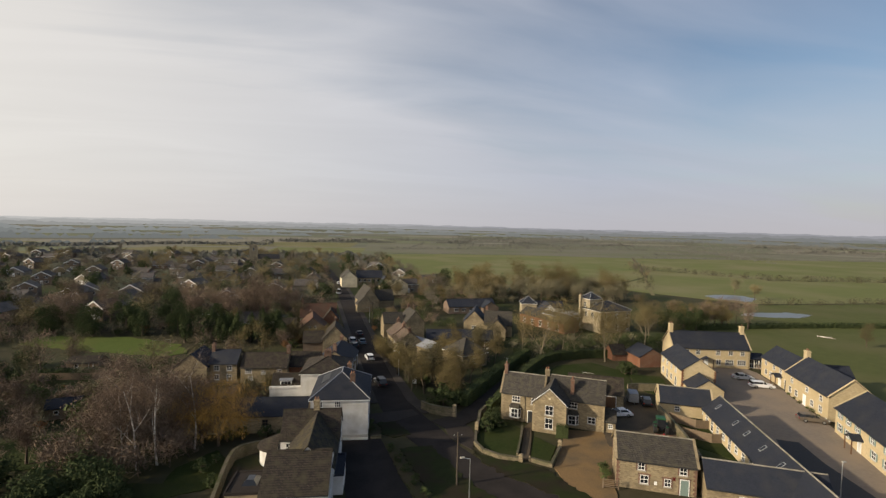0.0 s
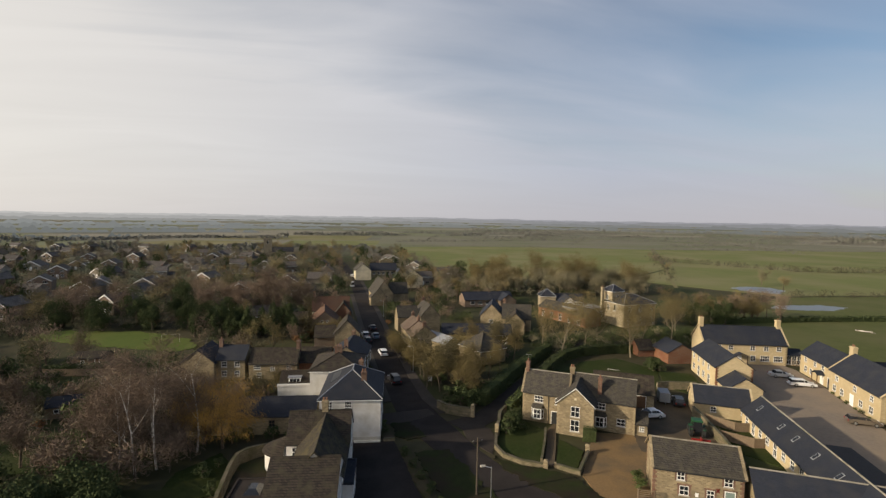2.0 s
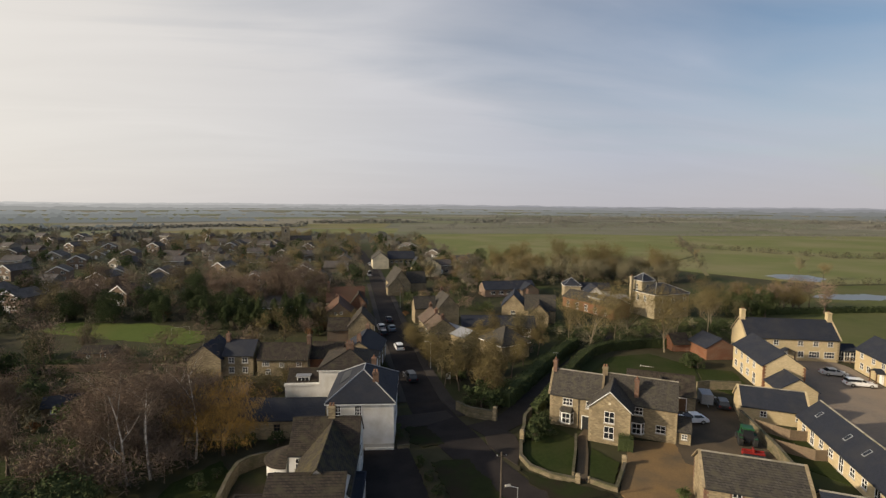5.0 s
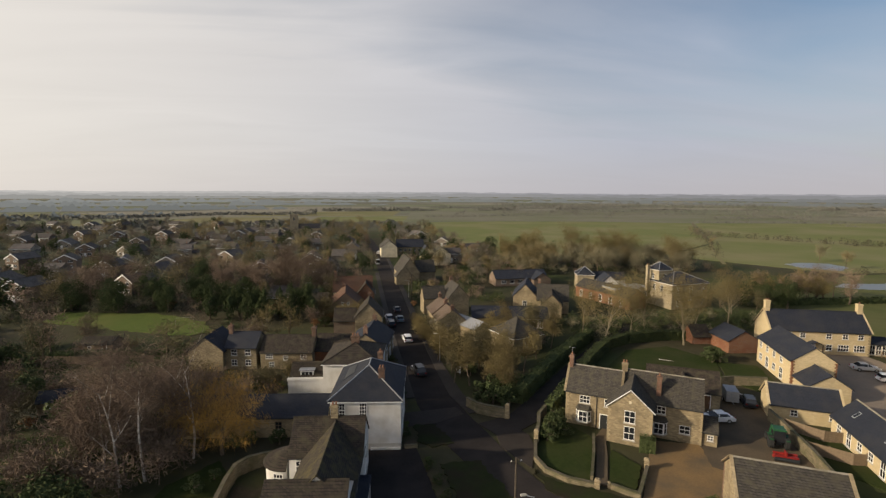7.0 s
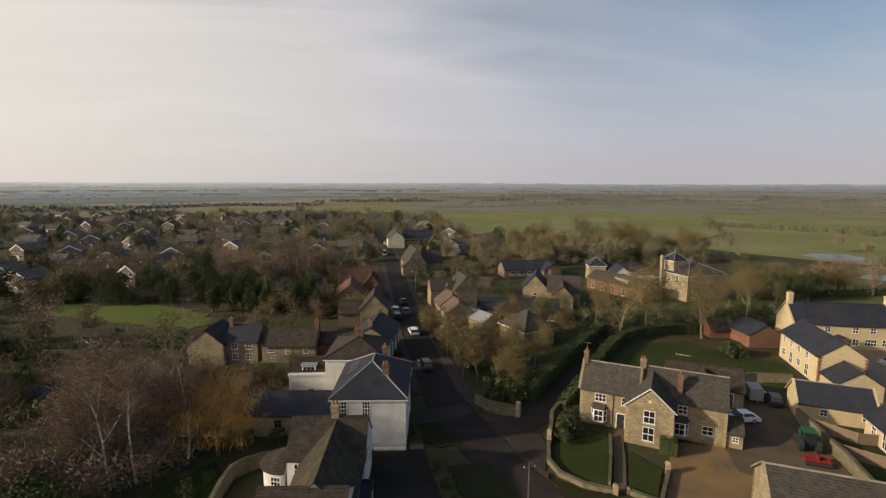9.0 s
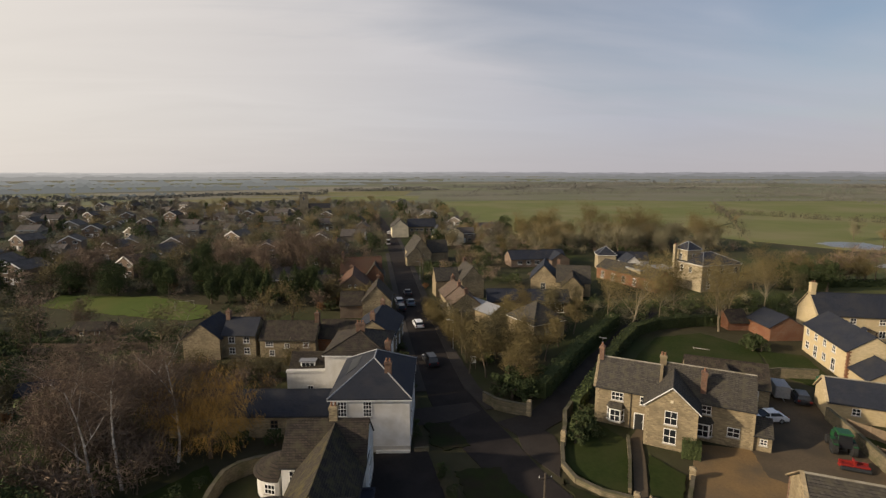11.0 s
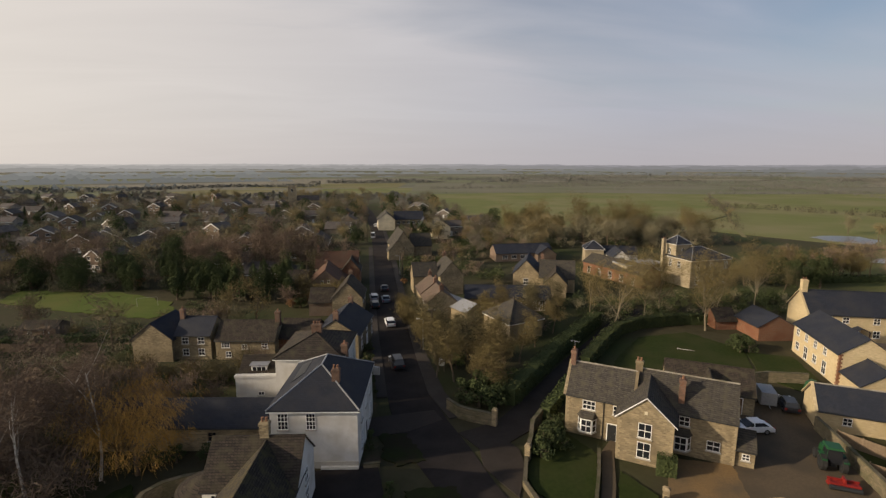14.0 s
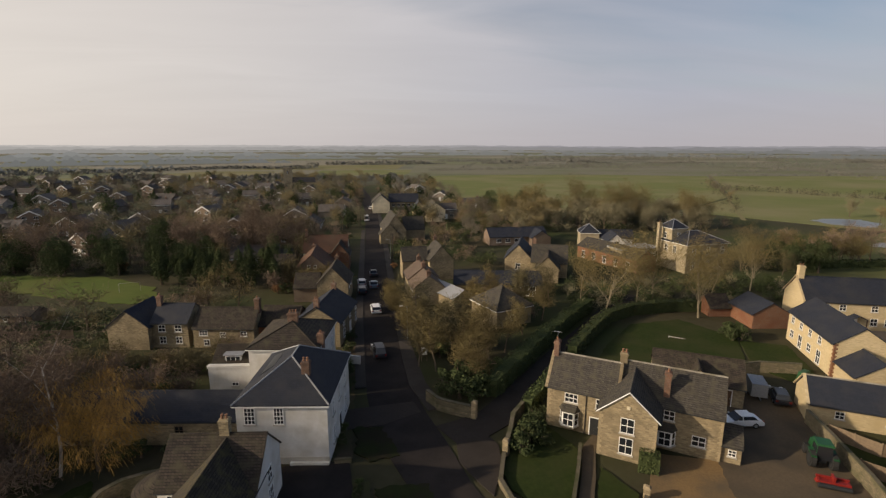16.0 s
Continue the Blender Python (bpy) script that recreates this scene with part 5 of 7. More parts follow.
corner = building("corner_house", pose(-10.3, 53.1, 0, 0, 0, -7), "white rendered house with mossy cross-gabled tile roofs", [
    (0, 0.2, 7.8, 6.2, 4.4, 7.2, "gx", "render", "tile"), (1.7, -7.9, 7.5, 3.0, 4.2, 6.9, "gy", "render", "moss_tile"), (7.5, -6.5, 8.7, -1.0, 2.4, 2.4, "flat", "render", "slate")],
    [(1, "E", 1.6, 2.8, 1.0, 1.2, 2, 2), (1, "E", 4.6, 2.8, 1.0, 1.2, 2, 2), (1, "E", 7.6, 2.8, 1.0, 1.2, 2, 2), (0, "E", 3.0, 2.8, 1.1, 1.3, 2, 2), (0, "E", 3.0, 0.7, 1.2, 1.5, 3, 2), (2, "E", 1.6, 0.7, 1.2, 1.4, 3, 2), (2, "E", 4.0, 0.02, 1.0, 2.1, "door"), (0, "W", 3.1, 3.2, 0.9, 1.0, 2, 2), (0, "S", 1.1, 2.6, 0.8, 1.2, 2, 2)],
    [(4.4, 3.3, 6.8, 8.6, 0.8, 0.6, "stone", 2)])
fr = building("front_house", pose(-11.6, 42.8, 0, 0, 0, -8), "low house with a ribbed brown tile roof", [(0, -1.8, 7.4, 7.2, 3.5, 6.4, "gx", "render", "tile")], [(0, "E", 3.0, 1.0, 1.0, 1.2, 2, 2)])
flat_ext = building("flat_extension", pose(-15.8, 43.8, 0, 0, 0, -8), "flat roofed extension with a roof lantern", [(0, 0, 4.2, 5.0, 2.5, 2.5, "flat", "stone", "asphalt")], category="extension")
part("roof_lantern", Shape().tapered(1.4, 1.6, 2.66, 3.2, 3.8, 3.15, 0.5).mesh("roof_lantern", M["glass"]), flat_ext)
# the round room
rd = thing("round_room", pose(-10.7, 56.6, 0), "white round room with a half-conical tile roof", "extension")
n = 20
k = Shape()
ring = [(-2.5 * math.sin(math.pi * i / n), -2.5 * math.cos(math.pi * i / n)) for i in range(n + 1)]
k.add([(x, y, 0) for x, y in ring] + [(x, y, 2.3) for x, y in ring], [(i, i + n + 1, i + n + 2, i + 1) for i in range(n)] + [(0, n, 2 * n + 1, n + 1)])
part("wall", k.mesh("wall", M["render"]), rd)
k = Shape()
ring = [(x * 1.12, y * 1.12) for x, y in ring]
k.add([(x, y, 2.3) for x, y in ring] + [(x, y, 2.42) for x, y in ring] + [(0.25, 0, 3.9)], [(i, i + n + 1, i + n + 2, i + 1) for i in range(n)] + [(i + n + 1, 2 * n + 2, i + n + 2) for i in range(n)] + [tuple(range(n + 1))])
part("roof", k.mesh("roof", M["tile"]), rd)
window(rd, pose(-0.9, -2.33, 0.9, 0, 0, -22), 1.1, 1.0, 3, 2)

# ---- houses along the street ----
building("slate_house", pose(-8.2, 89.0, 0, 0, 0, -12), "stone cottage with a big slate roof and white porches", [(2.6, 3.0, 9.8, 14, 4.0, 6.4, "gy", "stone", "slate"), (-3.5, 4, 2.6, 10, 3.0, 5.2, "gx", "brick", "tile")],
         [(0, "E", u, 2.75, 1.0, 1.1, 2, 2) for u in (2.5, 6.5, 10.5)] + [(0, "E", u, 0.8, 1.1, 1.4, 2, 2) for u in (2.5, 10.5)] + [(0, "E", 6.5, 0.02, 1.0, 2.0, "door", "white")], [(6.2, 3.4, 5.6, 7.7, 0.8, 0.6, "brick", 2), (6.2, 13.2, 5.6, 7.5, 0.8, 0.6, "brick", 1)])
building("gabled_house", pose(-3.4, 112.0, 0, 0, 0, -4), "stone house with a tall sunlit gable and tile roof", [(0, 0, 6.0, 8.5, 4.2, 7.4, "gy", "stone", "tile"), (-5, 2, 0, 8, 3.0, 5.2, "gx", "dull_brick", "tile")], [(0, "E", 2.2, 2.8, 1.0, 1.3, 2, 2), (0, "E", 5.2, 2.8, 1.0, 1.3, 2, 2)], [(3.0, 8.0, 6.6, 8.2, 0.8, 0.6, "brick", 1)])
building("brick_house", pose(-10.2, 126.5, 0, 0, 0, 0), "brown brick house with a red tile gable", [(0, 0, 8.8, 12, 3.0, 6.9, "gy", "dull_brick", "red_tile"), (-5, 4, 0, 11, 2.8, 5.6, "gx", "dull_brick", "tile")], [(0, "S", 3.7, 3.9, 0.6, 0.7, 1, 1), (0, "S", 5.1, 3.9, 0.6, 0.7, 1, 1), (0, "S", 2.4, 1.0, 1.2, 1.2, 2, 2)], [(3.8, 11, 5.6, 7.2, 0.8, 0.6, "brick", 1)])
building("slate_house", pose(-9.5, 142, 0, 0, 0, -2), "cottage with a steep red tile roof beside the street", [(0, 0, 11, 7, 4.4, 8.0, "gx", "cream", "red_tile"), (7, -3, 11.5, 4, 4.2, 7.0, "gy", "brick", "tile")], [(0, "S", 3, 1, 1.1, 1.2, 2, 2)], [(0.5, 3.5, 7, 9.4, 0.7, 0.7, "brick", 2)])
building("stone_cottage", pose(-32.8, 95.2, 0, 0, 0, -9), "grey stone cottage with a dark slate roof and white windows", [(0, -1.0, 6.2, 6.4, 3.7, 6.2, "gy", "stone", "slate"), (6.2, 0, 11.8, 5.6, 4.1, 6.2, "gx", "stone", "slate")], [(1, "S", 1.6, 2.6, 1.05, 1.1, 2, 2), (1, "S", 4.1, 2.6, 1.05, 1.1, 2, 2), (1, "S", 1.6, 0.7, 1.0, 1.1, 2, 2), (1, "S", 4.1, 0.7, 1.0, 1.1, 2, 2)], [(6.4, 2.6, 5.4, 7.6, 0.7, 0.7, "brick", 1)])
building("stone_cottage", pose(-20.4, 93.2, 0, 0, 0, -9), "yellow stone cottage with a brown tile roof", [(0, 0, 9.4, 5.6, 3.3, 5.6, "gx", "stone", "tile")], [(0, "S", 1.6, 2.0, 1.3, 0.85, 3, 2), (0, "S", 4.6, 1.75, 0.9, 0.8, 2, 2), (0, "S", 7.8, 1.9, 1.0, 0.85, 2, 2), (0, "S", 2.0, 0.4, 0.9, 1.0, 2, 2)], [(9.2, 2.8, 4.8, 7.2, 0.8, 0.8, "brick", 1)])
building("stone_cottage", pose(18.3, 108.4, 0, 0, 0, 93), "row of stone cottages with clay tile roofs", [(0, -3, 6.4, 3, 3.6, 5.9, "gx", "stone", "pale_tile"), (6.4, -3.1, 13.4, 3.1, 3.8, 6.2, "gx", "stone", "pale_tile")], [(0, "N", 2.0 + 2.6 * i, 2.3, 0.9, 0.9, 2, 2) for i in range(2)], [(0.4, 0, 5.2, 7.0, 0.6, 0.8, "brick", 1), (6.6, 0, 5.4, 7.2, 0.6, 0.8, "brick", 2), (13.0, 0, 5.4, 7.2, 0.6, 0.8, "brick", 2)])
building("stone_house", pose(20.8, 126.5, 0, 0, 0, 3), "tall stone house with a blank gable end", [(0, 0, 5.6, 9, 4.8, 8.0, "gy", "stone", "old_slate"), (-6, 3, 0, 8, 4.4, 7.0, "gx", "stone", "old_slate")], [(0, "W", 3, 3.4, 1.0, 1.2, 2, 2)], [(2.8, 8.5, 7.4, 9.0, 0.8, 0.6, "brick", 1)])
building("garden_building", pose(28.0, 93.6, 0, 0, 0, 20), "stone building with a hipped stone slate roof among trees", [(0, 0, 7.4, 8.0, 3.4, 6.2, "hip", "stone", "old_slate", False, "old_slate")], [(0, "S", 3.5, 1.0, 1.2, 1.2, 2, 2)], category="outbuilding")
building("slate_range", pose(24.2, 114.2, 0, 0, 0, -12), "long low slate roofed range with glazed doors", [(0, 0, 18.4, 6.5, 2.6, 4.6, "gx", "dull_brick", "slate")], [(0, "S", 12.6 + 1.3 * i, 0.2, 1.1, 2.1, 2, 2) for i in range(4)] + [(0, "S", 4, 1, 1.2, 1.1, 2, 2)], category="range")
building("slate_range", pose(22.4, 103.6, 0, 0, 0, 24), "low range with a pale metal roof", [(0, 0, 4.6, 9, 2.6, 3.9, "gy", "stone", "lead")], category="range")
building("gabled_house", pose(40, 131, 0, 0, 0, -22), "stone house with several tiled gables", [(0, 0, 6.5, 11, 3.8, 7.2, "gy", "stone", "slate"), (6.5, -2, 15, 7, 3.6, 7.0, "gx", "stone", "old_slate"), (8, -7, 13, 1, 3.4, 6.0, "gy", "stone", "tile")], [(0, "S", 3.2, 1, 1.2, 1.6, 2, 2)], [(7, 3, 6.4, 8.4, 0.7, 0.7, "brick", 1)])
building("bungalow", pose(44.6, 164.4, 0, 0, 0, 0), "low bungalow with a long slate roof", [(0, 0, 19, 8, 2.7, 5.0, "gx", "dull_brick", "slate"), (13, -3, 19, 3, 2.7, 4.8, "gy", "dull_brick", "slate")], [(0, "S", 3 + 3 * i, 0.9, 1.6, 1.2, 3, 1) for i in range(3)], category="house")
building("gabled_house", pose(12.2, 173, 0, 0, 0, 4), "old stone school with steep stone slate gables", [(0, 0, 7, 14, 4.2, 9.0, "gy", "stone", "old_slate"), (-1.5, -1, 4.5, 3, 3.2, 6.4, "gy", "stone", "old_slate"), (7, 5, 14, 12, 3.6, 7.2, "gx", "stone", "old_slate")], [(0, "S", 3.5, 1.4, 1.6, 2.4, 3, 3)])
building("gabled_house", pose(30.8, 216.5, 0, 0, 0, 0), "stone house with a sunlit cream gable", [(0, 0, 8, 12, 5.0, 7.8, "gy", "cream", "old_slate"), (-5, 3, 0, 9, 4.6, 8.4, "gy", "stone", "slate")], [(0, "S", 4, 3.2, 1.2, 1.2, 2, 2)])
building("cream_house", pose(9.4, 247, 0, 0, 0, 0), "long stone house with a sunlit cream gable beside the street", [(0, 0, 8, 14, 5.0, 8.4, "gy", "cream", "old_slate"), (8, 4, 22, 11, 4.8, 8.2, "gx", "stone", "slate")], [(1, "S", 2 + 2.4 * i, 2.6, 1.4, 1.2, 2, 1) for i in range(5)])
manor = building("manor_house", pose(83.7, 123.4, 0, 0, 0, 8), "large pale stone manor with hipped slate roofs and a tower", [
    (0, 0, 12.5, 10, 7.2, 9.6, "hip", "ashlar", "slate", False, "lead"), (0.2, 5.6, 4.6, 10, 10.6, 12.4, "hip", "ashlar", "slate", False, "lead"), (-12, 9, -0.02, 15, 4.6, 4.6, "flat", "ashlar", "lead")],
    [(0, "S", u, 4.6, 1.0, 1.7, 2, 2) for u in (2.2, 6.5, 11)] + [(0, "S", u, 0.9, 1.1, 2.0, 2, 2) for u in (2.2, 6.5, 11)] + [(0, "W", 3, 4.6, 1.0, 1.7, 2, 2), (0, "W", 6, 4.6, 1.0, 1.7, 2, 2), (1, "S", 2.1, 7.6, 0.9, 1.6, 2, 2), (1, "W", 2.1, 7.6, 0.9, 1.6, 2, 2)] + [(2, "S", 1.5 + 1.8 * i, 1.2, 1.3, 2.6, 2, 3) for i in range(6)],
    [(-1.2, 8.6, 4.2, 11.6, 0.8, 0.8, "ashlar", 2)], category="manor")
building("brick_range", pose(71.8, 125.0, 0, 0, 0, 107), "long red brick stable range with a grey tile roof", [(0, -6.5, 21.5, 0, 3.4, 5.4, "gx", "brick", "old_slate")], [(0, "N", 2.5 + 4 * i, 0.4, 1.2, 2.0, 2, 2) for i in range(5)], category="range")
building("lodge", pose(71.2, 156.6, 0, 0, 0, -16), "small stone lodge with a pyramid slate roof", [(0, 0, 5.6, 5.6, 5.0, 7.2, "hip", "ashlar", "slate", False, "lead"), (5.6, 1, 16, 6, 3.4, 5.4, "gx", "render", "slate")], [(1, "S", 2.5, 1, 1.6, 1.4, 3, 1)], category="lodge")
building("garden_pavilion", pose(74.6, 145.6, 0, 0, 0, -14), "white gabled pavilion between the brick range and the manor", [(0, 0, 4.8, 8, 4.0, 6.1, "gy", "render", "slate")], [(0, "S", 2.4, 3.0, 1.4, 1.2, 2, 1)], category="pavilion")
church = building("church_tower", pose(-52, 388, 0, 0, 0, 5), "far square stone church tower and nave", [(0, 0, 6, 6, 15, 15, "flat", "ashlar", "ashlar"), (6, 0.5, 22, 6, 5, 8, "gx", "ashlar", "grey_tile")], [(0, "S", 3, 11, 1.2, 2.2, 2, 1)], category="church")

dh = building("dormer_house", pose(-22.6, 176, 0, 0, 0, -4), "brown brick house with a long tile roof and a white dormer", [(0, 0, 11.8, 8, 2.7, 6.4, "gx", "dull_brick", "tile")], [(0, "S", 3, 0.9, 1.6, 1.2, 3, 1), (0, "S", 8.6, 0.9, 1.6, 1.2, 3, 1)])
dm = part("dormer", Shape().box(4.6, 0.9, 3.2, 7.2, 3.4, 5.2).mesh("dormer", M["white"]), dh)
window(dm, pose(5.9, 0.9, 3.7), 1.9, 1.2, 2, 1)
part("dormer_roof", Shape().slab([(4.4, 0.6, 5.32), (7.4, 0.6, 5.32), (7.4, 3.6, 5.42), (4.4, 3.6, 5.42)], 0.12).mesh("dormer_roof", M["lead"]), dm)


# ---- estate houses left of the street ----
def estate_house(label, w, d, eave, ridge, kind, wm, rm, garage):
    bl = [(-w / 2, -d / 2, w / 2, d / 2, eave, ridge, kind, wm, rm)]
    if garage:
        bl.append((w / 2, -d / 2 + 1.2, w / 2 + 3.2, d / 2 - 1, 2.3, 3.4, "gx", wm, rm))
    up = eave > 4
    ops = [(0, "S", w * 0.25, 0.9, 1.7, 1.2, 3, 1), (0, "S", w * 0.75, 0.9, 1.7, 1.2, 3, 1), (0, "S", w * 0.5, 0.02, 0.95, 2.0, "door", "white")]
    if up:
        ops += [(0, "S", w * 0.25, 3.3, 1.6, 1.1, 3, 1), (0, "S", w * 0.75, 3.3, 1.6, 1.1, 3, 1)]
    b = building("estate_house", pose(0, 0, -500), label, bl, ops, [(w * 0.22, 0.4, ridge - 0.8, ridge + 0.8, 0.6, 0.6, "brick", 1)] if kind == "gx" else [], group="estate houses")
    if kind == "gy":
        for sx in (-1, 1):
            half = w / 2
            k = (ridge - eave) / half
            s = Shape().slab([(0, -d / 2 - 0.2, ridge + 0.16), (0, -d / 2 - 0.11, ridge + 0.16), (sx * (half + 0.3), -d / 2 - 0.11, eave - 0.3 * k + 0.16), (sx * (half + 0.3), -d / 2 - 0.2, eave - 0.3 * k + 0.16)], 0.40)
            part("bargeboard", s.mesh("bargeboard", M["white"]), b)
    else:
        for sy in (-1, 1):
            s = Shape().box(-w / 2 - 0.15, sy * (d / 2 + 0.30) - 0.02, eave - 0.42, w / 2 + 0.15, sy * (d / 2 + 0.30) + 0.02, eave - 0.12)
            part("fascia", s.mesh("fascia", M["white"]), b)
    return b


ESTATE = [estate_house("bungalow with a brown tile roof and white bargeboards", 9, 11, 2.6, 5.2, "gy", "dull_cream", "grey_tile", False),
          estate_house("bungalow with a grey tile roof and a garage", 12, 7.5, 2.6, 5.0, "gx", "dull_brick", "grey_tile", True),
          estate_house("two-storey estate house with a brown tile roof", 9, 8, 4.4, 6.4, "gx", "dull_cream", "grey_tile", True),
          estate_house("two-storey brick estate house with a white gable", 7.5, 9, 4.4, 6.5, "gy", "dull_brick", "grey_tile", False)]
PLACED = set()


def put(src, m):
    if src.name not in PLACED:
        PLACED.add(src.name)
        src.matrix_world = Matrix.LocRotScale(m.to_translation(), m.to_quaternion(), None)
        return src
    return copy_thing(src, m)


rng = random.Random(41)
HOUSES = []
for row, (yy, x0, x1, step) in enumerate(((150, -175, -95, 21), (172, -230, -75, 19), (200, -250, -80, 19), (232, -280, -60, 20), (268, -300, -50, 21), (310, -330, -45, 21), (358, -350, -60, 23), (410, -340, -70, 26), (465, -330, -90, 30))):
    x = x0
    while x < x1:
        hx, hy = lean(x + rng.uniform(-4, 4), yy + rng.uniform(-7, 7))
        if not (-90 < hx < -34 and 105 < hy < 150):
            put(rng.choice(ESTATE + [ESTATE[0], ESTATE[3]]), pose(hx, hy, 0, 0, 0, rng.choice((-22, -12, -4, 6, 14, -28)) + rng.uniform(-6, 6)))
            HOUSES.append((hx, hy))
        x += step * rng.uniform(0.9, 1.2)
for hx, hy, rz in ((-26, 150, 8), (-40, 166, -10), (-44, 196, 5), (-20, 205, 86), (-30, 232, 0), (-16, 240, 84), (-14, 275, 88), (18, 262, 5), (16, 290, 90), (-18, 310, 85), (22, 318, 0), (40, 300, -20), (-34, 285, 10), (34, 228, -5), (52, 262, 15), (28, 352, 20), (-40, 340, -8), (-24, 360, 80)):
    hx, hy = lean(hx, hy)
    put(ESTATE[rng.randrange(4)], pose(hx, hy, 0, 0, 0, rz))
    HOUSES.append((hx, hy))

for hx, hy, rz in ((-98, 391, -6), (-85.5, 393, -6), (-72.5, 392, -6)):
    hx, hy = lean(hx, hy)
    put(ESTATE[0], pose(hx, hy, 0, 0, 0, rz))
    HOUSES.append((hx, hy))

# ---- plants ----
def far_tree(seed, height, mat, per, ln, wd):
    """Branch and twig arrays of a tree that is only seen far off."""
    r_ = random.Random(seed)
    s_, tips = branches(r_, height, 1.0, 2, 0.2, kids=(6, 5, 3))
    v, f = twigs(r_, tips, per, ln, wd, 0.0, 0.9)
    return (mat, np.array([tuple(p) for p in s_.v]), s_.f, np.array([tuple(p) for p in v]), f)


NEAR_BROWN = [make_tree("bare_tree", 10 + i, "bare brown broadleaved tree in winter", 9.5, 1.0, "twig", 7, 0.9, 0.026, kids=(7, 5, 4)) for i in range(2)]
GOLD = [make_tree("bare_tree", 20 + i, "bare tree with golden-brown winter twigs", 8.0, 1.05, "twig_gold", 5, 0.8, 0.021, kids=(7, 6, 4), trunk=0.17) for i in range(2)]
OLIVE = [make_tree("bare_tree", 30 + i, "bare tree with olive winter twigs", 8.5, 1.0, "twig_olive", 5, 0.85, 0.021, kids=(7, 6, 4), trunk=0.19) for i in range(2)]
# pale bark and golden twigs here paint the low sun on these trees
TALL = [make_tree("bare_tree", 40 + i, "tall bare tree with upswept limbs", 12.5, 1.3, "twig_gold", 5, 1.05, 0.015, "pale_bark", kids=(10, 6, 4), trunk=0.21, up=0.85) for i in range(2)]
BIRCH = [make_tree("silver_birch", 50 + i, "bare silver birch with pale trunk and limbs", 15.0, 0.9, "twig", 24, 1.1, 0.011, "birch_bark", levels=2, kids=(6, 4, 3), trunk=0.16, up=1.15, droop=0.0, scatter=0.75) for i in range(3)]
WILLOW = make_tree("weeping_willow", 60, "weeping willow with orange-yellow hanging twigs", 6.6, 1.6, "twig_willow", 13, 0.85, 0.010, kids=(9, 6, 3), trunk=0.26, droop=1.0, scatter=0.5, up=0.4)
MID = [make_tree("bare_tree", 70 + i, lab, 8.5, 1.0, mt, 4, 0.95, 0.046, kids=(6, 5, 2), trunk=0.2, scatter=0.7) for i, (mt, lab) in enumerate((("twig", "bare brown garden tree in winter"), ("twig_olive", "bare olive-brown garden tree"), ("twig_gold", "bare golden-brown garden tree"), ("twig", "bare brown spreading winter tree")))]
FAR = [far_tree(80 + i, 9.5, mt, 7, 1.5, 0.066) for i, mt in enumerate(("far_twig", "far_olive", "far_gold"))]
DARK = [make_evergreen("evergreen_tree", 90 + i, "dark spreading evergreen tree", 4.6, 4.8, "leaf_dark", 8000, 0.145, 0.3) for i in range(2)]
CONIFER = [make_evergreen("conifer", 95 + i, "tall dark green garden conifer", 3.3, 4.9, "leaf_dark", 4200, 0.19, 0.5, True) for i in range(2)]
GREEN = [make_evergreen("evergreen_tree", 98 + i, "olive green evergreen tree", 3.2, 3.2, "leaf_green", 1300, 0.26, 1.2) for i in range(2)]
DARK_FAR = [make_evergreen("evergreen_tree", 92, "dark evergreen tree among the estate houses", 4.6, 4.4, "leaf_dark", 800, 0.42, 1.2)]
CON_FAR = [make_evergreen("conifer", 93, "dark conifer among the estate houses", 2.8, 4.6, "leaf_dark", 500, 0.42, 0.5, True)]
SHRUB = [make_evergreen("shrub", 100 + i, lab, 1.5, 1.1, mt, 620, 0.14, 0.2, category="shrub") for i, (mt, lab) in enumerate((("leaf_dark", "dark evergreen garden shrub"), ("leaf_green", "green leafy garden shrub"), ("leaf_hedge", "olive green garden shrub"), ("leaf_rust", "russet dry leaved shrub")))]
BRUSH = [make_tree("bare_shrub", 110 + i, lab, 3.6, 1.25, mt, 5, 0.7, 0.04, levels=2, kids=(9, 6, 3), trunk=0.08, scatter=0.6) for i, (mt, lab) in enumerate((("twig", "bare brown garden shrub in winter"), ("twig_olive", "bare olive garden shrub in winter"), ("twig_gold", "bare golden garden shrub in winter")))]
SEEN_FIRST, DISTANT = set(), []


def plant(srcs, x, y, s=1.0, z=0.0):
    x, y = lean(x, y)
    src = srcs if not isinstance(srcs, list) else rng.choice(srcs)
    if src in FAR:
        DISTANT.append((FAR.index(src), x, y, s, rng.uniform(0, 6.283)))
        return None
    first = src.name not in SEEN_FIRST
    SEEN_FIRST.add(src.name)
    rz = rng.uniform(0, 360)
    if first:
        src.matrix_world = pose(x, y, z, 0, 0, rz)
        return src
    return copy_thing(src, pose(x, y, z, 0, 0, rz) @ Matrix.Diagonal((s, s, s * rng.uniform(0.9, 1.12), 1)))


def clear_of(x, y, r=6.5):
    x, y = lean(x, y)
    return all((x - a) ** 2 + (y - b) ** 2 > r * r for a, b in HOUSES)


# birches, willow and the brown thicket of the near garden
plant(BIRCH[0], -28.8, 57.8)
plant(BIRCH[1], -26.6, 58.6, 1.0)
plant(BIRCH[2], -22.8, 62.8, 1.0)
plant(BIRCH[1], -31.6, 60.5, 0.85)
plant(WILLOW, -19.6, 63.2)
plant(WILLOW, -22.2, 64.8, 0.8)
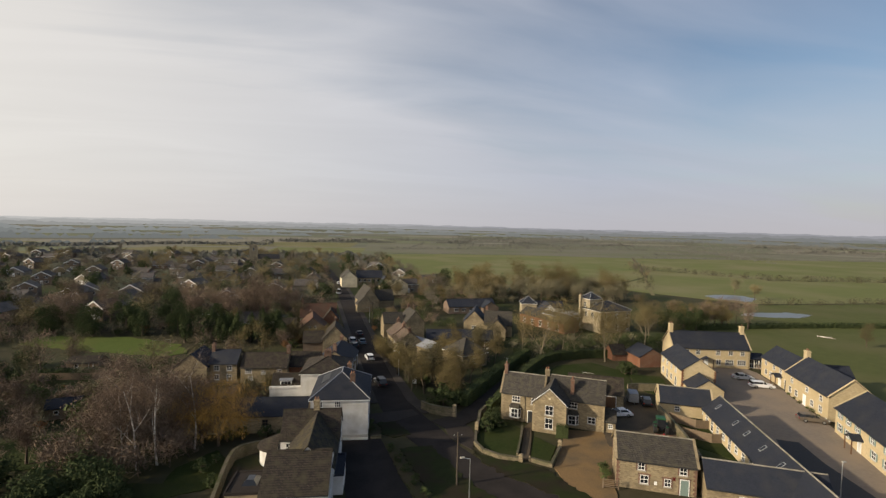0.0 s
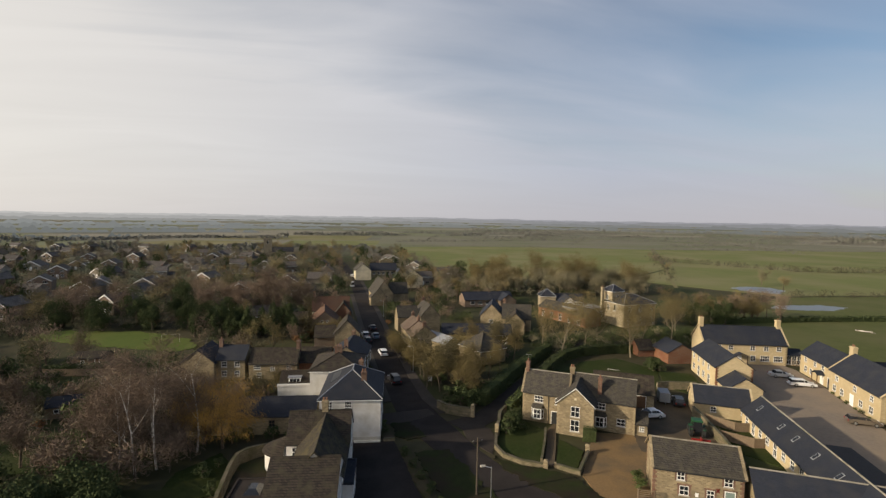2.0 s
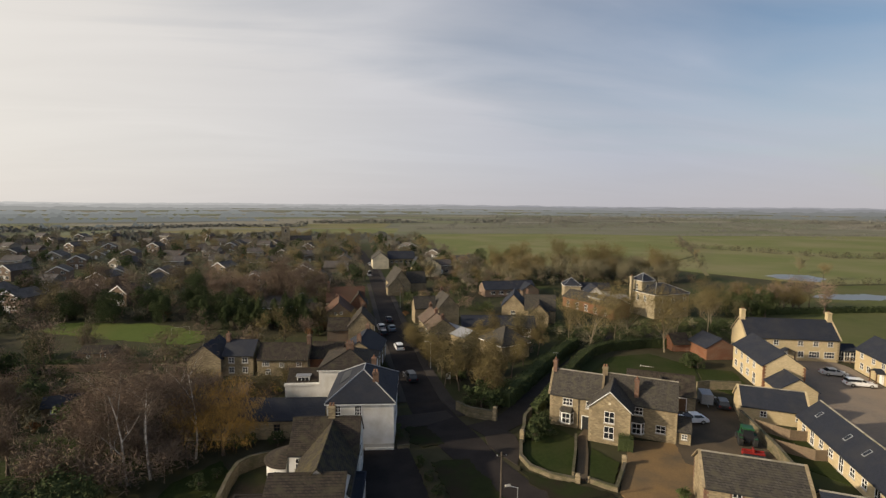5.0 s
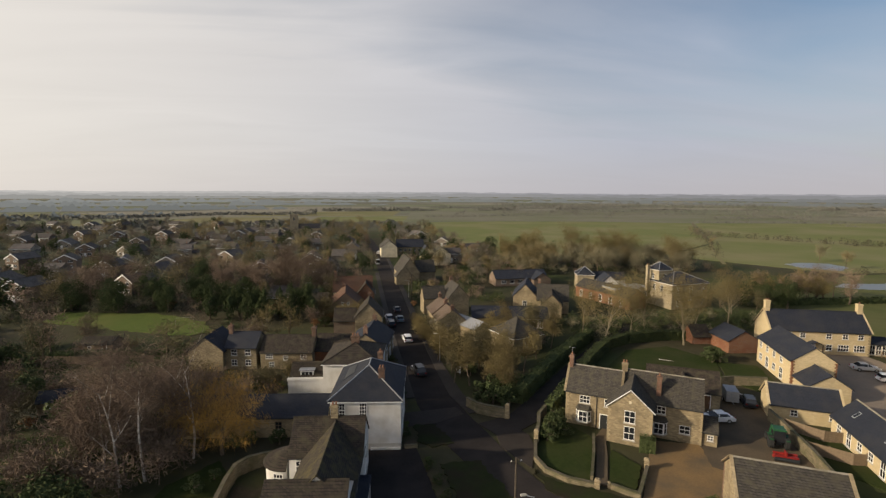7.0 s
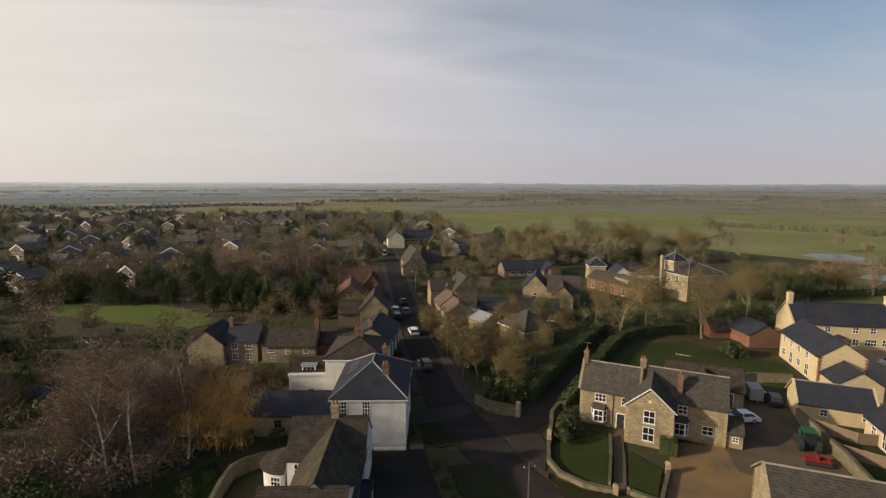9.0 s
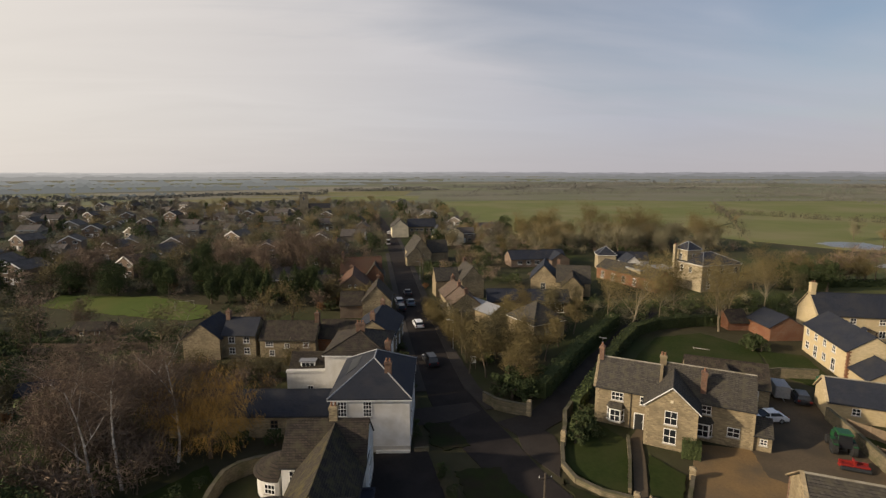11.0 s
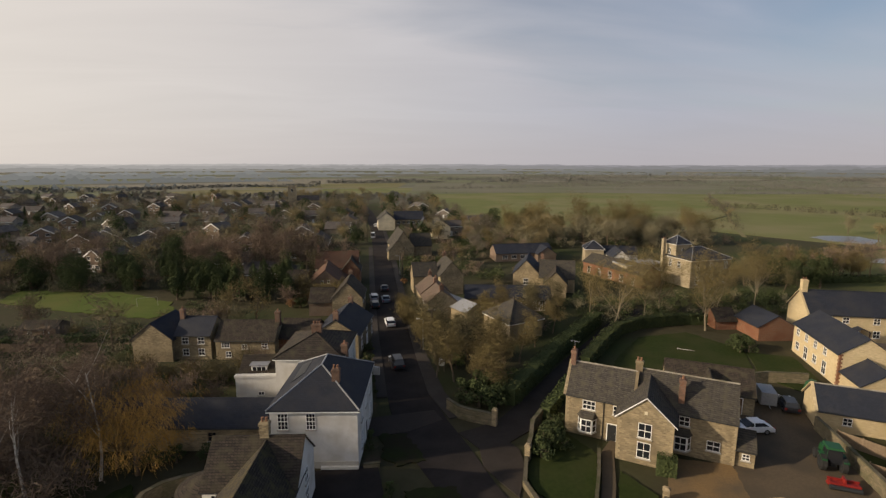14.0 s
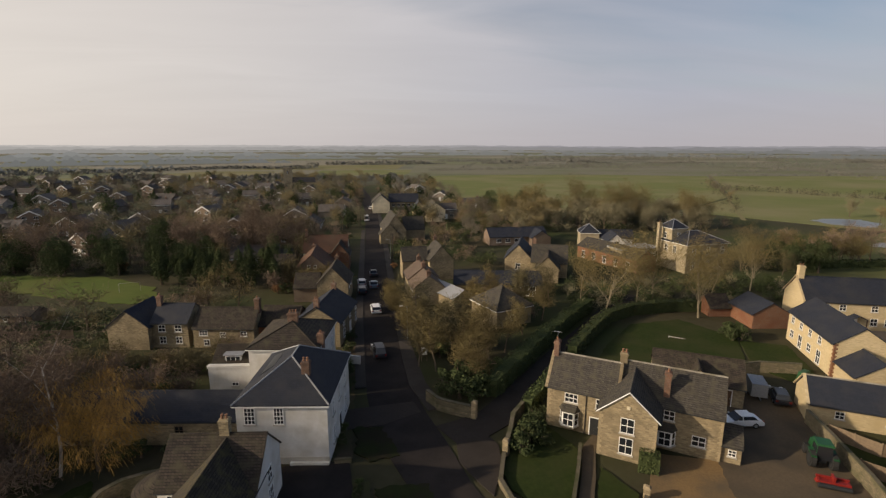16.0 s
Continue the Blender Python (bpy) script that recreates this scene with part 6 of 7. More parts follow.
for x, y, s in ((-24.5, 63.5, 0.85), (-29.5, 63, 1.0), (-33, 60, 0.9), (-31, 67, 1.0), (-36, 64.5, 0.8), (-26.5, 69.0, 0.9), (-35, 71, 0.9), (-43.5, 62.5, 0.75), (-50, 74, 0.9), (-57, 78, 0.9), (-62, 68, 0.8), (-29, 74, 0.9), (-24, 74.5, 0.75)):
    plant(NEAR_BROWN, x, y, s)
BUSH = make_evergreen("evergreen_bush", 140, "broad dark evergreen bush in the garden", 4.2, 2.7, "leaf_dark", 3000, 0.20, 0.1, category="bush")
for x, y, s in ((-33.0, 52.6, 1.0), (-29.0, 49.0, 0.8), (-37, 50.5, 0.9), (-44, 55, 0.9), (-36, 47, 0.9), (-46, 51, 1.0), (-31, 46, 0.8)):
    plant(BUSH, x, y, s)
for x, y, s in ((-31.0, 56.6, 1.3), (-28.0, 55.8, 1.2), (-33.5, 58.2, 1.3), (-26.0, 60.2, 1.2), (-29.6, 60.6, 1.4), (-35.6, 57.4, 1.2), (-24.8, 57.6, 1.0), (-23.0, 60.4, 1.0), (-27.2, 63.4, 1.3), (-32.0, 64.0, 1.3), (-38.4, 58.8, 1.2), (-21.8, 66.6, 1.0)):
    plant(BRUSH[0], x, y, s)
for _ in range(16):
    plant(BUSH, rng.uniform(-104, -66), rng.uniform(92, 122), rng.uniform(0.5, 0.85))
for x, y, s in ((-38.5, 68.5, 0.45), (-52, 82, 0.8)):
    plant(GREEN, x, y, s)
for _ in range(46):
    x, y = rng.uniform(-66, -23), rng.uniform(56, 84)
    if not (-57 < x < -36 and 60 < y < 71) and not (x > -27 and y > 64.5 and y < 73) and not (x > -26 and y < 62):
        plant(rng.choice((BRUSH[0], BRUSH[0], BRUSH[1], SHRUB)), x, y, rng.uniform(0.7, 1.3))
for x, y, s in ((-18.6, 64.6, 0.9), (-16.5, 64.8, 0.8), (-13.0, 64.6, 0.9), (-19.0, 57.5, 0.6), (-20.4, 55.2, 0.9), (-10.6, 64.2, 0.7), (-18.5, 51.0, 0.8)):
    plant(SHRUB[0], x, y, s)
# gardens left of the cottages
for _ in range(62):
    x, y = rng.uniform(-100, -12), rng.uniform(76, 112)
    if x > -33 and 84 < y < 101 or (x > -16 and y < 110) or (-86 < x < -36 and y > 113):
        continue
    plant(rng.choice((MID, MID, BRUSH, SHRUB)), x, y, rng.uniform(0.6, 0.95))
for x, y, s in ((-69.0, 144, 1.5), (-56.0, 142.5, 1.5), (-82.5, 148, 1.0), (-62.5, 149, 1.1), (-47, 143, 1.0), (-53, 158, 1.2), (-20, 142, 0.9), (-37, 150, 1.0), (-29, 158, 0.9), (-43, 145, 0.9), (-76, 152, 1.0)):
    plant(DARK, x, y, s)
for x, y, s in ((-38.0, 132, 1.15), (-32.6, 130, 1.0), (-27.4, 128, 1.1), (-21.4, 126, 1.15), (-16.6, 126, 1.1), (-42.2, 132, 1.15), (-25, 131, 1.1), (-31, 132, 1.0), (-15.5, 138, 0.9), (-36, 135, 1.1)):
    plant(CONIFER, x, y, s)
for _ in range(85):
    x, y = rng.uniform(-120, -10), rng.uniform(108, 200)
    if (-86 < x < -36 and y < 143) or not clear_of(x, y, 7) or (x > -24 and y < 132):
        continue
    plant(rng.choice((MID, MID, FAR, DARK_FAR if rng.random() < 0.25 else MID)), x, y, rng.uniform(0.75, 1.15))
for _ in range(360):
    x, y = rng.uniform(-330, -8), rng.uniform(160, 500)
    if x > -250 - y * 0.3 and clear_of(x, y, 6.5):
        plant(rng.choice((FAR, FAR, FAR, CON_FAR, DARK_FAR if rng.random() < 0.4 else FAR)), x, y, rng.uniform(0.6, 1.05))
for _ in range(60):
    x, y = rng.uniform(-260, -20), rng.uniform(140, 330)
    if clear_of(x, y, 6):
        plant(SHRUB, x, y, rng.uniform(0.8, 1.6))
for x, y, s in ((-33, 148, 1.35), (-27, 152, 1.4), (-38, 155, 1.3), (-22, 147, 1.2), (-31, 160, 1.3), (-44, 152, 1.2), (-17, 156, 1.1), (-48, 163, 1.2), (-24, 165, 1.2), (-70, 158, 1.1), (-84, 160, 1.1)):
    plant(NEAR_BROWN, x, y, s)
# copse between the street and the lane
for x, y, s in ((11.6, 93, 0.8), (13.4, 86, 0.75), (15.4, 79.5, 0.85), (17.6, 75.0, 0.85), (23.0, 79.0, 0.9), (18.8, 87, 1.0), (22.6, 88.6, 0.85), (31.0, 90.8, 0.75), (36.3, 97, 0.9), (34, 104, 0.8), (19.6, 81.5, 0.95), (21.0, 73.5, 0.75), (26.5, 84.5, 0.8), (13.0, 81, 0.7), (30, 107, 0.85), (40, 104, 0.8), (25, 106, 0.7)):
    plant(rng.choice((GOLD, GOLD, OLIVE)), x, y, s)
for _ in range(46):
    x, y = rng.uniform(12, 36), rng.uniform(73, 108)
    lane_x = 20.5 + (y - 67) * 0.92
    if x < lane_x - 3.5 and x > 12.6 - (y - 76) * 0.12 and not (23.5 < x < 34 and 90.5 < y < 103):
        plant(rng.choice((BRUSH, BRUSH, SHRUB)), x, y, rng.uniform(0.6, 1.1))
for x, y, s in ((17.4, 71.6, 1.5), (18.8, 70.6, 1.4), (20.2, 72.0, 1.5), (16.2, 73.6, 1.5), (22.0, 75.0, 1.4), (19.0, 74.5, 1.8)):
    plant(SHRUB[0], x, y, s)
for x, y, s in ((48.1, 96.4, 0.9), (62.9, 105.7, 0.9), (65.4, 94.0, 0.72), (67.4, 98.0, 0.75), (76.5, 106.0, 0.65), (46.0, 102.5, 0.75), (58.5, 104.0, 0.7)):
    plant(TALL, x, y, s)
for x, y, s in ((64.8, 83.6, 1.1), (65.5, 82.8, 1.0), (64.2, 84.6, 1.0), (65.2, 84.3, 1.15), (64.2, 83.2, 0.9)):
    plant(SHRUB[0], x, y, s * 1.1)
for x, y, s in ((97.5, 124, 0.95), (104, 118, 0.7)):
    plant(OLIVE, x, y, s)
for x, y, s in ((110.6, 121, 1.1), (106.6, 124.5, 0.9), (115, 119, 0.9)):
    plant(DARK, x, y, s)
for i in range(26):
    plant(rng.choice((GOLD, MID[2], GOLD, MID[0])), rng.uniform(112, 142), rng.uniform(121, 134), rng.uniform(0.75, 1.05))
# woods behind the manor
for _ in range(88):
    t_ = rng.random()
    x, y = 56 + t_ * 76 + rng.uniform(-6, 6), 178 + rng.uniform(0, 34) + (1 - t_) * 10
    plant(rng.choice((TALL, FAR[1], FAR[2], FAR[1])), x, y, rng.uniform(0.75, 1.1))
for x, y, s in ((60, 258, 1.0), (66, 250, 1.0), (72, 246, 1.0), (80, 240, 1.0), (64, 238, 0.9), (88, 236, 0.9), (54, 246, 0.8), (76, 252, 1.0)):
    plant(DARK, x, y, s)
for _ in range(70):
    x, y = rng.uniform(22, 62), rng.uniform(140, 250)
    if clear_of(x, y, 7) and not (34 < x < 57 and 150 < y < 168) and not (38 < x < 62 and 126 < y < 146) and x < 30 + (y - 110) * 0.5 and not (8 < x < 32 and 174 < y < 204) and not (x < 28 and 244 < y < 262):
        plant(rng.choice((FAR, MID, MID, CON_FAR if rng.random() < 0.3 else FAR)), x, y, rng.uniform(0.6, 0.95))
for _ in range(36):
    y = rng.uniform(104, 330)
    s_ = rng.choice((-1, 1))
    x = 4.2 + s_ * rng.uniform(6.5, 13) - (y - 104) * 0.012
    if clear_of(x, y, 5) and not (s_ < 0 and y < 130) and not (s_ > 0 and (108 < y < 136 or 172 < y < 206 or 243 < y < 262)):
        plant(rng.choice((MID, BRUSH, SHRUB)), x, y, rng.uniform(0.5, 0.9))
for x, y, s in ((13.4, 96.2, 0.75), (17.2, 95.6, 0.7), (10.8, 100.5, 0.6), (10.4, 104, 0.55), (9.6, 108, 0.55), (9.2, 112.5, 0.5), (11.6, 97.5, 0.65)):
    plant(GOLD, x, y, s)
for x, y, s in ((92.6, 113.4, 0.8), (87.4, 108.2, 0.75)):
    plant(TALL, x, y, s)
for _ in range(26):
    plant(rng.choice((SHRUB, BRUSH)), rng.uniform(-15, -2), rng.uniform(119, 129), rng.uniform(0.8, 1.4))
for x, y, s in ((10.6, 102, 0.9), (10.0, 106, 0.9), (9.4, 110, 0.9), (9.0, 115, 0.8), (11.4, 99.4, 0.9), (12.4, 94.5, 1.0)):
    plant(BRUSH[2], x, y, s)
# gardens at the far end of the street
for _ in range(150):
    x, y = rng.uniform(-75, 46), rng.uniform(205, 450)
    if abs(x - (3.5 - max(0, y - 240) * 0.075)) > 6 and clear_of(x, y, 7) and not (-4 < x < 30 and 243 < y < 264) and not (22 < x < 36 and 214 < y < 234) and not (-70 < x < -40 and 384 < y < 398):
        plant(rng.choice((FAR, FAR, FAR, DARK_FAR, CON_FAR)), x, y, rng.uniform(0.6, 1.0))
# single trees in the pasture
plant(OLIVE[1], 154.5, 93.3, 0.75)
plant(FAR[1], 214, 204, 0.9), plant(FAR[2], 205, 182, 0.8)
for x, y in ((268, 372), (240, 330), (226, 300), (216, 282), (250, 352), (232, 312), (300, 420)):
    plant(FAR, x + rng.uniform(-5, 5), y + rng.uniform(-5, 5), rng.uniform(0.5, 0.75))
# shrubs below the cottages
for i in range(26):
    plant(rng.choice((BRUSH, SHRUB)), rng.uniform(-34, -11), rng.uniform(82.6, 87.0), rng.uniform(0.6, 1.0))
for i in range(14):
    plant(rng.choice((BRUSH[0], SHRUB[0], SHRUB[2])), rng.uniform(-25, -15), rng.uniform(73.5, 80), rng.uniform(0.7, 1.1))
for u, w_ in ((1, 0.35), (3.4, 0.3), (6.0, 0.35), (9.2, 0.3), (11, 0.35), (13.6, 0.3), (16, 0.35)):
    plant(SHRUB[rng.randrange(3)], 90.2 - u * 0.47, 64.4 - u * 0.85, w_)
for u in (1.0, 5.2, 10.4, 13.0, 18.0):
    plant(SHRUB[rng.randrange(3)], 77.2 + u * 0.961, 88.2 - u * 0.276, 0.3)
# shrubs before the houses
for x, y, s in ((3.4, 64, 0.5), (3.5, 66.5, 0.45), (3.6, 76, 0.7), (3.2, 79.5, 0.8), (3.0, 83, 0.7), (2.8, 88, 0.8), (2.6, 93, 0.8), (5.2, 55.5, 0.5), (5.7, 52.5, 0.55), (6.2, 49.5, 0.55), (6.8, 46, 0.6), (7.4, 43, 0.6), (5.3, 57.2, 0.4)):
    plant(rng.choice(SHRUB), x, y, s)
for x, y, s in ((22.2, 61.2, 1.15), (23.8, 62.8, 1.25), (21.4, 59.6, 1.0), (25.0, 65.0, 1.0), (24.4, 60.8, 0.8)):
    plant(rng.choice((SHRUB[0], SHRUB[2])), x, y, s)
plant(SHRUB[0], 23.0, 61.4, 1.1)
plant(SHRUB[1], 31.9, 41.6, 0.7)
plant(SHRUB[1], 32.6, 43.2, 0.8)

hedge("hedge", [(36.0, 80.6), (42.5, 88.2), (49, 94.8), (55, 97.6), (64, 98.4), (74, 97)], 2.3, 1.9, "leaf_hedge", "tall clipped hedge along the lane", seed=2)
hedge("hedge", [(21.4, 71.6), (26, 77.0), (34.0, 86.5), (41.5, 94.5), (48, 101)], 2.6, 2.2, "leaf_dark", "dark overgrown hedge along the lane", seed=3)
hedge("hedge", [(24.6, 67.0), (27.6, 70.6), (33.5, 77.8)], 1.9, 1.5, "leaf_green", "green hedge beside the stone house", seed=4)
hedge("hedge", [(32.0, 55.5), (32.8, 55.0), (33.6, 54.5)], 2.0, 1.2, "leaf_green", "clipped green bush against the front gable", seed=31, dens=110, size=0.09)
hedge("hedge", [(-72, 104), (-56, 104.5), (-40, 104.5)], 1.6, 1.6, "leaf_dark", "dark garden hedge below the field", seed=6, dens=18, size=0.22)
hedge("hedge", [(-38, 106), (-27, 105), (-16, 104.5)], 1.5, 1.2, "leaf_hedge", "garden hedge behind the cottages", seed=7, dens=18, size=0.2)
hedge("hedge", [(118, 124), (150, 122), (176, 119), (205, 113), (262, 96)], 1.7, 2.2, "leaf_dark", "dark field hedge beside the pasture", seed=8, dens=12, size=0.32)
hedge("hedge", [(36, 196), (48, 198), (62, 196)], 2.6, 2.4, "leaf_dark", "dark clipped hedge across the gardens", seed=9, dens=14, size=0.3)

# rough undergrowth that fills the gardens, joined by colour
UNDER = []


def under_brush(seed, height, mat, per, ln, wd):
    r_ = random.Random(seed)
    s_, tips = branches(r_, height, 1.3, 1, 0.06, kids=(9, 3, 3))
    v, f = twigs(r_, tips, per, ln, wd, 0.0, 0.55)
    return (mat, np.array([tuple(p) for p in v]), f)


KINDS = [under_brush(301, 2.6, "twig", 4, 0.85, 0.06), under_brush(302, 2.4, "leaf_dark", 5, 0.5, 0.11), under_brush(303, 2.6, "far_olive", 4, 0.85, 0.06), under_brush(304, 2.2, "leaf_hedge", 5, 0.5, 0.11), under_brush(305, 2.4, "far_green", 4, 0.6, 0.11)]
for _ in range(950):
    x, y = rng.uniform(-125, -12), rng.uniform(74, 178)
    if (-86 < x < -36 and 113 < y < 143) or (x > -34 and 84 < y < 104) or (x > -16 and y < 132) or (x > -27 and y < 84) or not clear_of(x, y, 5.5) or (-26 < x and 108 < y < 132):
        continue
    UNDER.append((rng.choice((1, 1, 3, 0, 1) if y < 130 and x < -55 else (0, 2, 2, 3)), x, y, rng.uniform(0.6, 1.35), rng.uniform(0, 6.283)))
for _ in range(420):
    x, y = rng.uniform(8, 62), rng.uniform(138, 246)
    if not clear_of(x, y, 6) or (34 < x < 58 and 150 < y < 169) or (38 < x < 64 and 124 < y < 148) or x > 30 + (y - 110) * 0.5 or (6 < x < 34 and 172 < y < 206) or (x < 30 and 243 < y < 262) or x < 11:
        continue
    UNDER.append((rng.randrange(4), x, y, rng.uniform(0.6, 1.3), rng.uniform(0, 6.283)))
for _ in range(900):
    x, y = rng.uniform(-310, -10), rng.uniform(178, 420)
    if clear_of(x, y, 6):
        UNDER.append((rng.choice((0, 2, 4, 4)), x, y, rng.uniform(0.9, 1.8), rng.uniform(0, 6.283)))
for _ in range(90):
    t_ = rng.random()
    UNDER.append((rng.choice((0, 2, 2, 1)), 56 + t_ * 78 + rng.uniform(-8, 8), 176 + rng.uniform(0, 30) + (1 - t_) * 10, rng.uniform(0.8, 1.6), rng.uniform(0, 6.283)))
for _ in range(260):
    x, y = rng.uniform(-75, 48), rng.uniform(205, 450)
    if abs(x - (3.5 - max(0, y - 240) * 0.075)) > 5.5 and clear_of(x, y, 6.5) and not (-4 < x < 30 and 240 < y < 264) and not (22 < x < 36 and 212 < y < 234):
        UNDER.append((rng.choice((0, 2, 2, 3)), x, y, rng.uniform(0.8, 1.5), rng.uniform(0, 6.283)))
for _ in range(190):
    UNDER.append((rng.choice((1, 3, 2, 3)), rng.uniform(44, 98), rng.uniform(99, 117), rng.uniform(0.5, 1.0), rng.uniform(0, 6.283)))
for ki, (mat, cv, cf) in enumerate(KINDS):
    av, af, k = [], [], 0
    for q, x, y, s_, a in UNDER:
        if q == ki and not (58 < x < 96 and 119 < y < 152):
            R_ = np.array([[math.cos(a), -math.sin(a), 0], [math.sin(a), math.cos(a), 0], [0, 0, 0.8]]) * s_
            av.append(cv @ R_.T + np.array([*lean(x, y), 0]))
            af += [tuple(i + k for i in fc) for fc in cf]
            k += len(cv)
    tagged(new("undergrowth", mesh_of("undergrowth", np.concatenate(av).tolist(), af, M[mat])), "rough winter shrubs filling the gardens", "shrubs", kind="stuff")

# the trees far off, joined by colour
for fi, (mat, tv, tf, cv, cf) in enumerate(FAR):
    av, af, mi, k = [], [], [], 0
    for q, x, y, s_, a in DISTANT:
        if q != fi:
            continue
        R_ = np.array([[math.cos(a), -math.sin(a), 0], [math.sin(a), math.cos(a), 0], [0, 0, 1]]) * s_
        for vv, ffs, slot in ((tv, tf, 1), (cv, cf, 0)):
            av.append(vv @ R_.T + np.array([x, y, 0]))
            af += [tuple(i + k for i in fc) for fc in ffs]
            mi += [slot] * len(ffs)
            k += len(vv)
    if av:
        me = mesh_of("distant_trees", np.concatenate(av).tolist(), af, [M[mat], M["bark"]])
        me.polygons.foreach_set("material_index", mi)
        tagged(new("distant_trees", me), "bare winter trees across the village and woods", "trees", kind="stuff")

hedge("hedge", [(72.6, 33.8), (70.4, 30.2), (68.4, 26.2)], 0.8, 1.1, "leaf_hedge", "low clipped hedge beside the court", dens=40, seed=21)
hedge("hedge", [(65.6, 52.6), (63.4, 47.6), (60.9, 42.2)], 0.5, 0.9, "leaf_green", "low planting along the long range", dens=36, seed=22)

# far trees and hedgerows, one sheet of clumps
fr_rng = np.random.RandomState(7)
fv, ff = [], []


def far_clump(x, y, z, w, h, cnt):
    for _ in range(cnt):
        a, e = fr_rng.uniform(0, 6.283), fr_rng.uniform(0.05, 1)
        r = w * math.sqrt(fr_rng.uniform(0, 1)) * math.sqrt(max(0.1, 1 - (e - 0.35) ** 2 * 1.6))
        cx, cy, cz = x + r * math.cos(a), y + r * math.sin(a), z + h * e
        q = Vector(fr_rng.normal(0, 1, 3)).normalized()
        p = q.cross(Vector(fr_rng.normal(0, 1, 3))).normalized()
        u, t2, k = q * w * 0.17, p * w * 0.12, len(fv)
        c = Vector((cx, cy, cz))
        fv.extend([c - u, c - t2, c + u, c + t2])
        ff.append((k, k + 1, k + 2, k + 3))


def belt(pts, depth, w0, gap=5.0):
    """A belt of trees along a line, uneven in height and depth."""
    for (xa, ya), (xb, yb) in zip(pts[:-1], pts[1:]):
        (xa, ya), (xb, yb) = lean(xa, ya), lean(xb, yb)
        n_ = max(1, int(math.hypot(xb - xa, yb - ya) / gap * 1.5))
        for i in range(n_):
            k = (i + fr_rng.uniform(0, 1)) / n_
            px, py = xa + (xb - xa) * k + fr_rng.normal(0, 3), ya + (yb - ya) * k + fr_rng.normal(0, depth)
            w = w0 * fr_rng.uniform(0.6, 1.35)
            far_clump(px, py, land_height(px, py), w, w * 1.8, 34)


def wood(pts, depth, height, seed, gaps=0.75, step=4.0):
    """A belt of bare trees along a line: many small sprays under an uneven, gappy canopy."""
    for (xa, ya), (xb, yb) in zip(pts[:-1], pts[1:]):
        ln = math.hypot(xb - xa, yb - ya)
        nx, ny = -(yb - ya) / ln, (xb - xa) / ln
        for i in range(int(ln * 26 / step)):
            t, u = fr_rng.uniform(0, 1), fr_rng.uniform(-1, 1)
            x, y = xa + (xb - xa) * t + nx * u * depth * 0.5, ya + (yb - ya) * t + ny * u * depth * 0.5
            big = min(1.0, max(0.0, noise.noise(Vector((x * 0.008, y * 0.008, seed))) * 1.8 + gaps))
            top = height * big * math.sqrt(max(0.0, 1 - u * u)) * (0.75 + 0.6 * noise.noise(Vector((x * 0.07, y * 0.07, seed))))
            if top < 1.0:
                continue
            c = Vector((x, y, land_height(x, y) + top * fr_rng.uniform(0.05, 1) ** 0.6))
            q = Vector(fr_rng.normal(0, 1, 3)).normalized()
            p = q.cross(Vector(fr_rng.normal(0, 1, 3))).normalized()
            e, k = 0.42 * step * fr_rng.uniform(0.6, 1.2), len(fv)
            fv.extend([c - q * e, c - p * e * 0.7, c + q * e, c + p * e * 0.7])
            ff.append((k, k + 1, k + 2, k + 3))


wood([(-780, 585), (-480, 596), (-386, 562), (-300, 636), (-185, 748), (-60, 726)], 30, 11, 1.1)
wood([(-60, 870), (60, 880), (300, 905)], 34, 9, 2.3, 0.5)
wood([(-240, 517), (-140, 547), (-20, 553), (28, 558)], 14, 8, 4.9, 0.65)
wood([(-350, 474), (-260, 446), (-150, 470), (-60, 492), (34, 478)], 16, 7, 5.3, 0.45, 3)
wood([(30, 360), (36, 430), (33, 540)], 12, 7, 6.1, 0.6, 3)
wood([(380, 905), (800, 868), (1200, 805)], 14, 6, 8.2, 0.35)
wood([(700, 640), (900, 660), (1150, 600)], 14, 7, 9.4, 0.4)
belt([(-760, 450), (-420, 425), (-310, 422)], 5, 1.8, 3.0)
belt([(-60, 440), (-20, 470), (30, 455)], 12, 2.2, 1.6)
belt([(347, 494), (420, 484), (520, 475), (705, 452), (1000, 480)], 1.5, 1.5, 1.8)
belt([(40, 540), (138, 548), (252, 530), (347, 494)], 1.5, 0.8, 3.5)
belt([(60, 640), (300, 700), (560, 690), (900, 640)], 3, 1.8, 2.2)
belt([(420, 560), (700, 610), (1000, 590)], 3, 2.0, 2.6)
belt([(200, 770), (520, 800), (900, 750)], 4, 2.4, 2.6)
belt([(100, 1000), (500, 1050), (1000, 960), (1400, 900)], 6, 3.2, 3.0)
belt([(300, 1250), (900, 1180), (1500, 1100)], 8, 4.0, 4.0)
belt([(520, 480), (575, 690)], 2, 1.8, 3.0)
belt([(900, 500), (1010, 800)], 3, 2.0, 3.0)
belt([(300, 705), (360, 900)], 2, 1.8, 3.0)
belt([(560, 690), (700, 870)], 2, 1.2, 5.0)
belt([(700, 240), (760, 460), (900, 640)], 2, 1.2, 5.0)
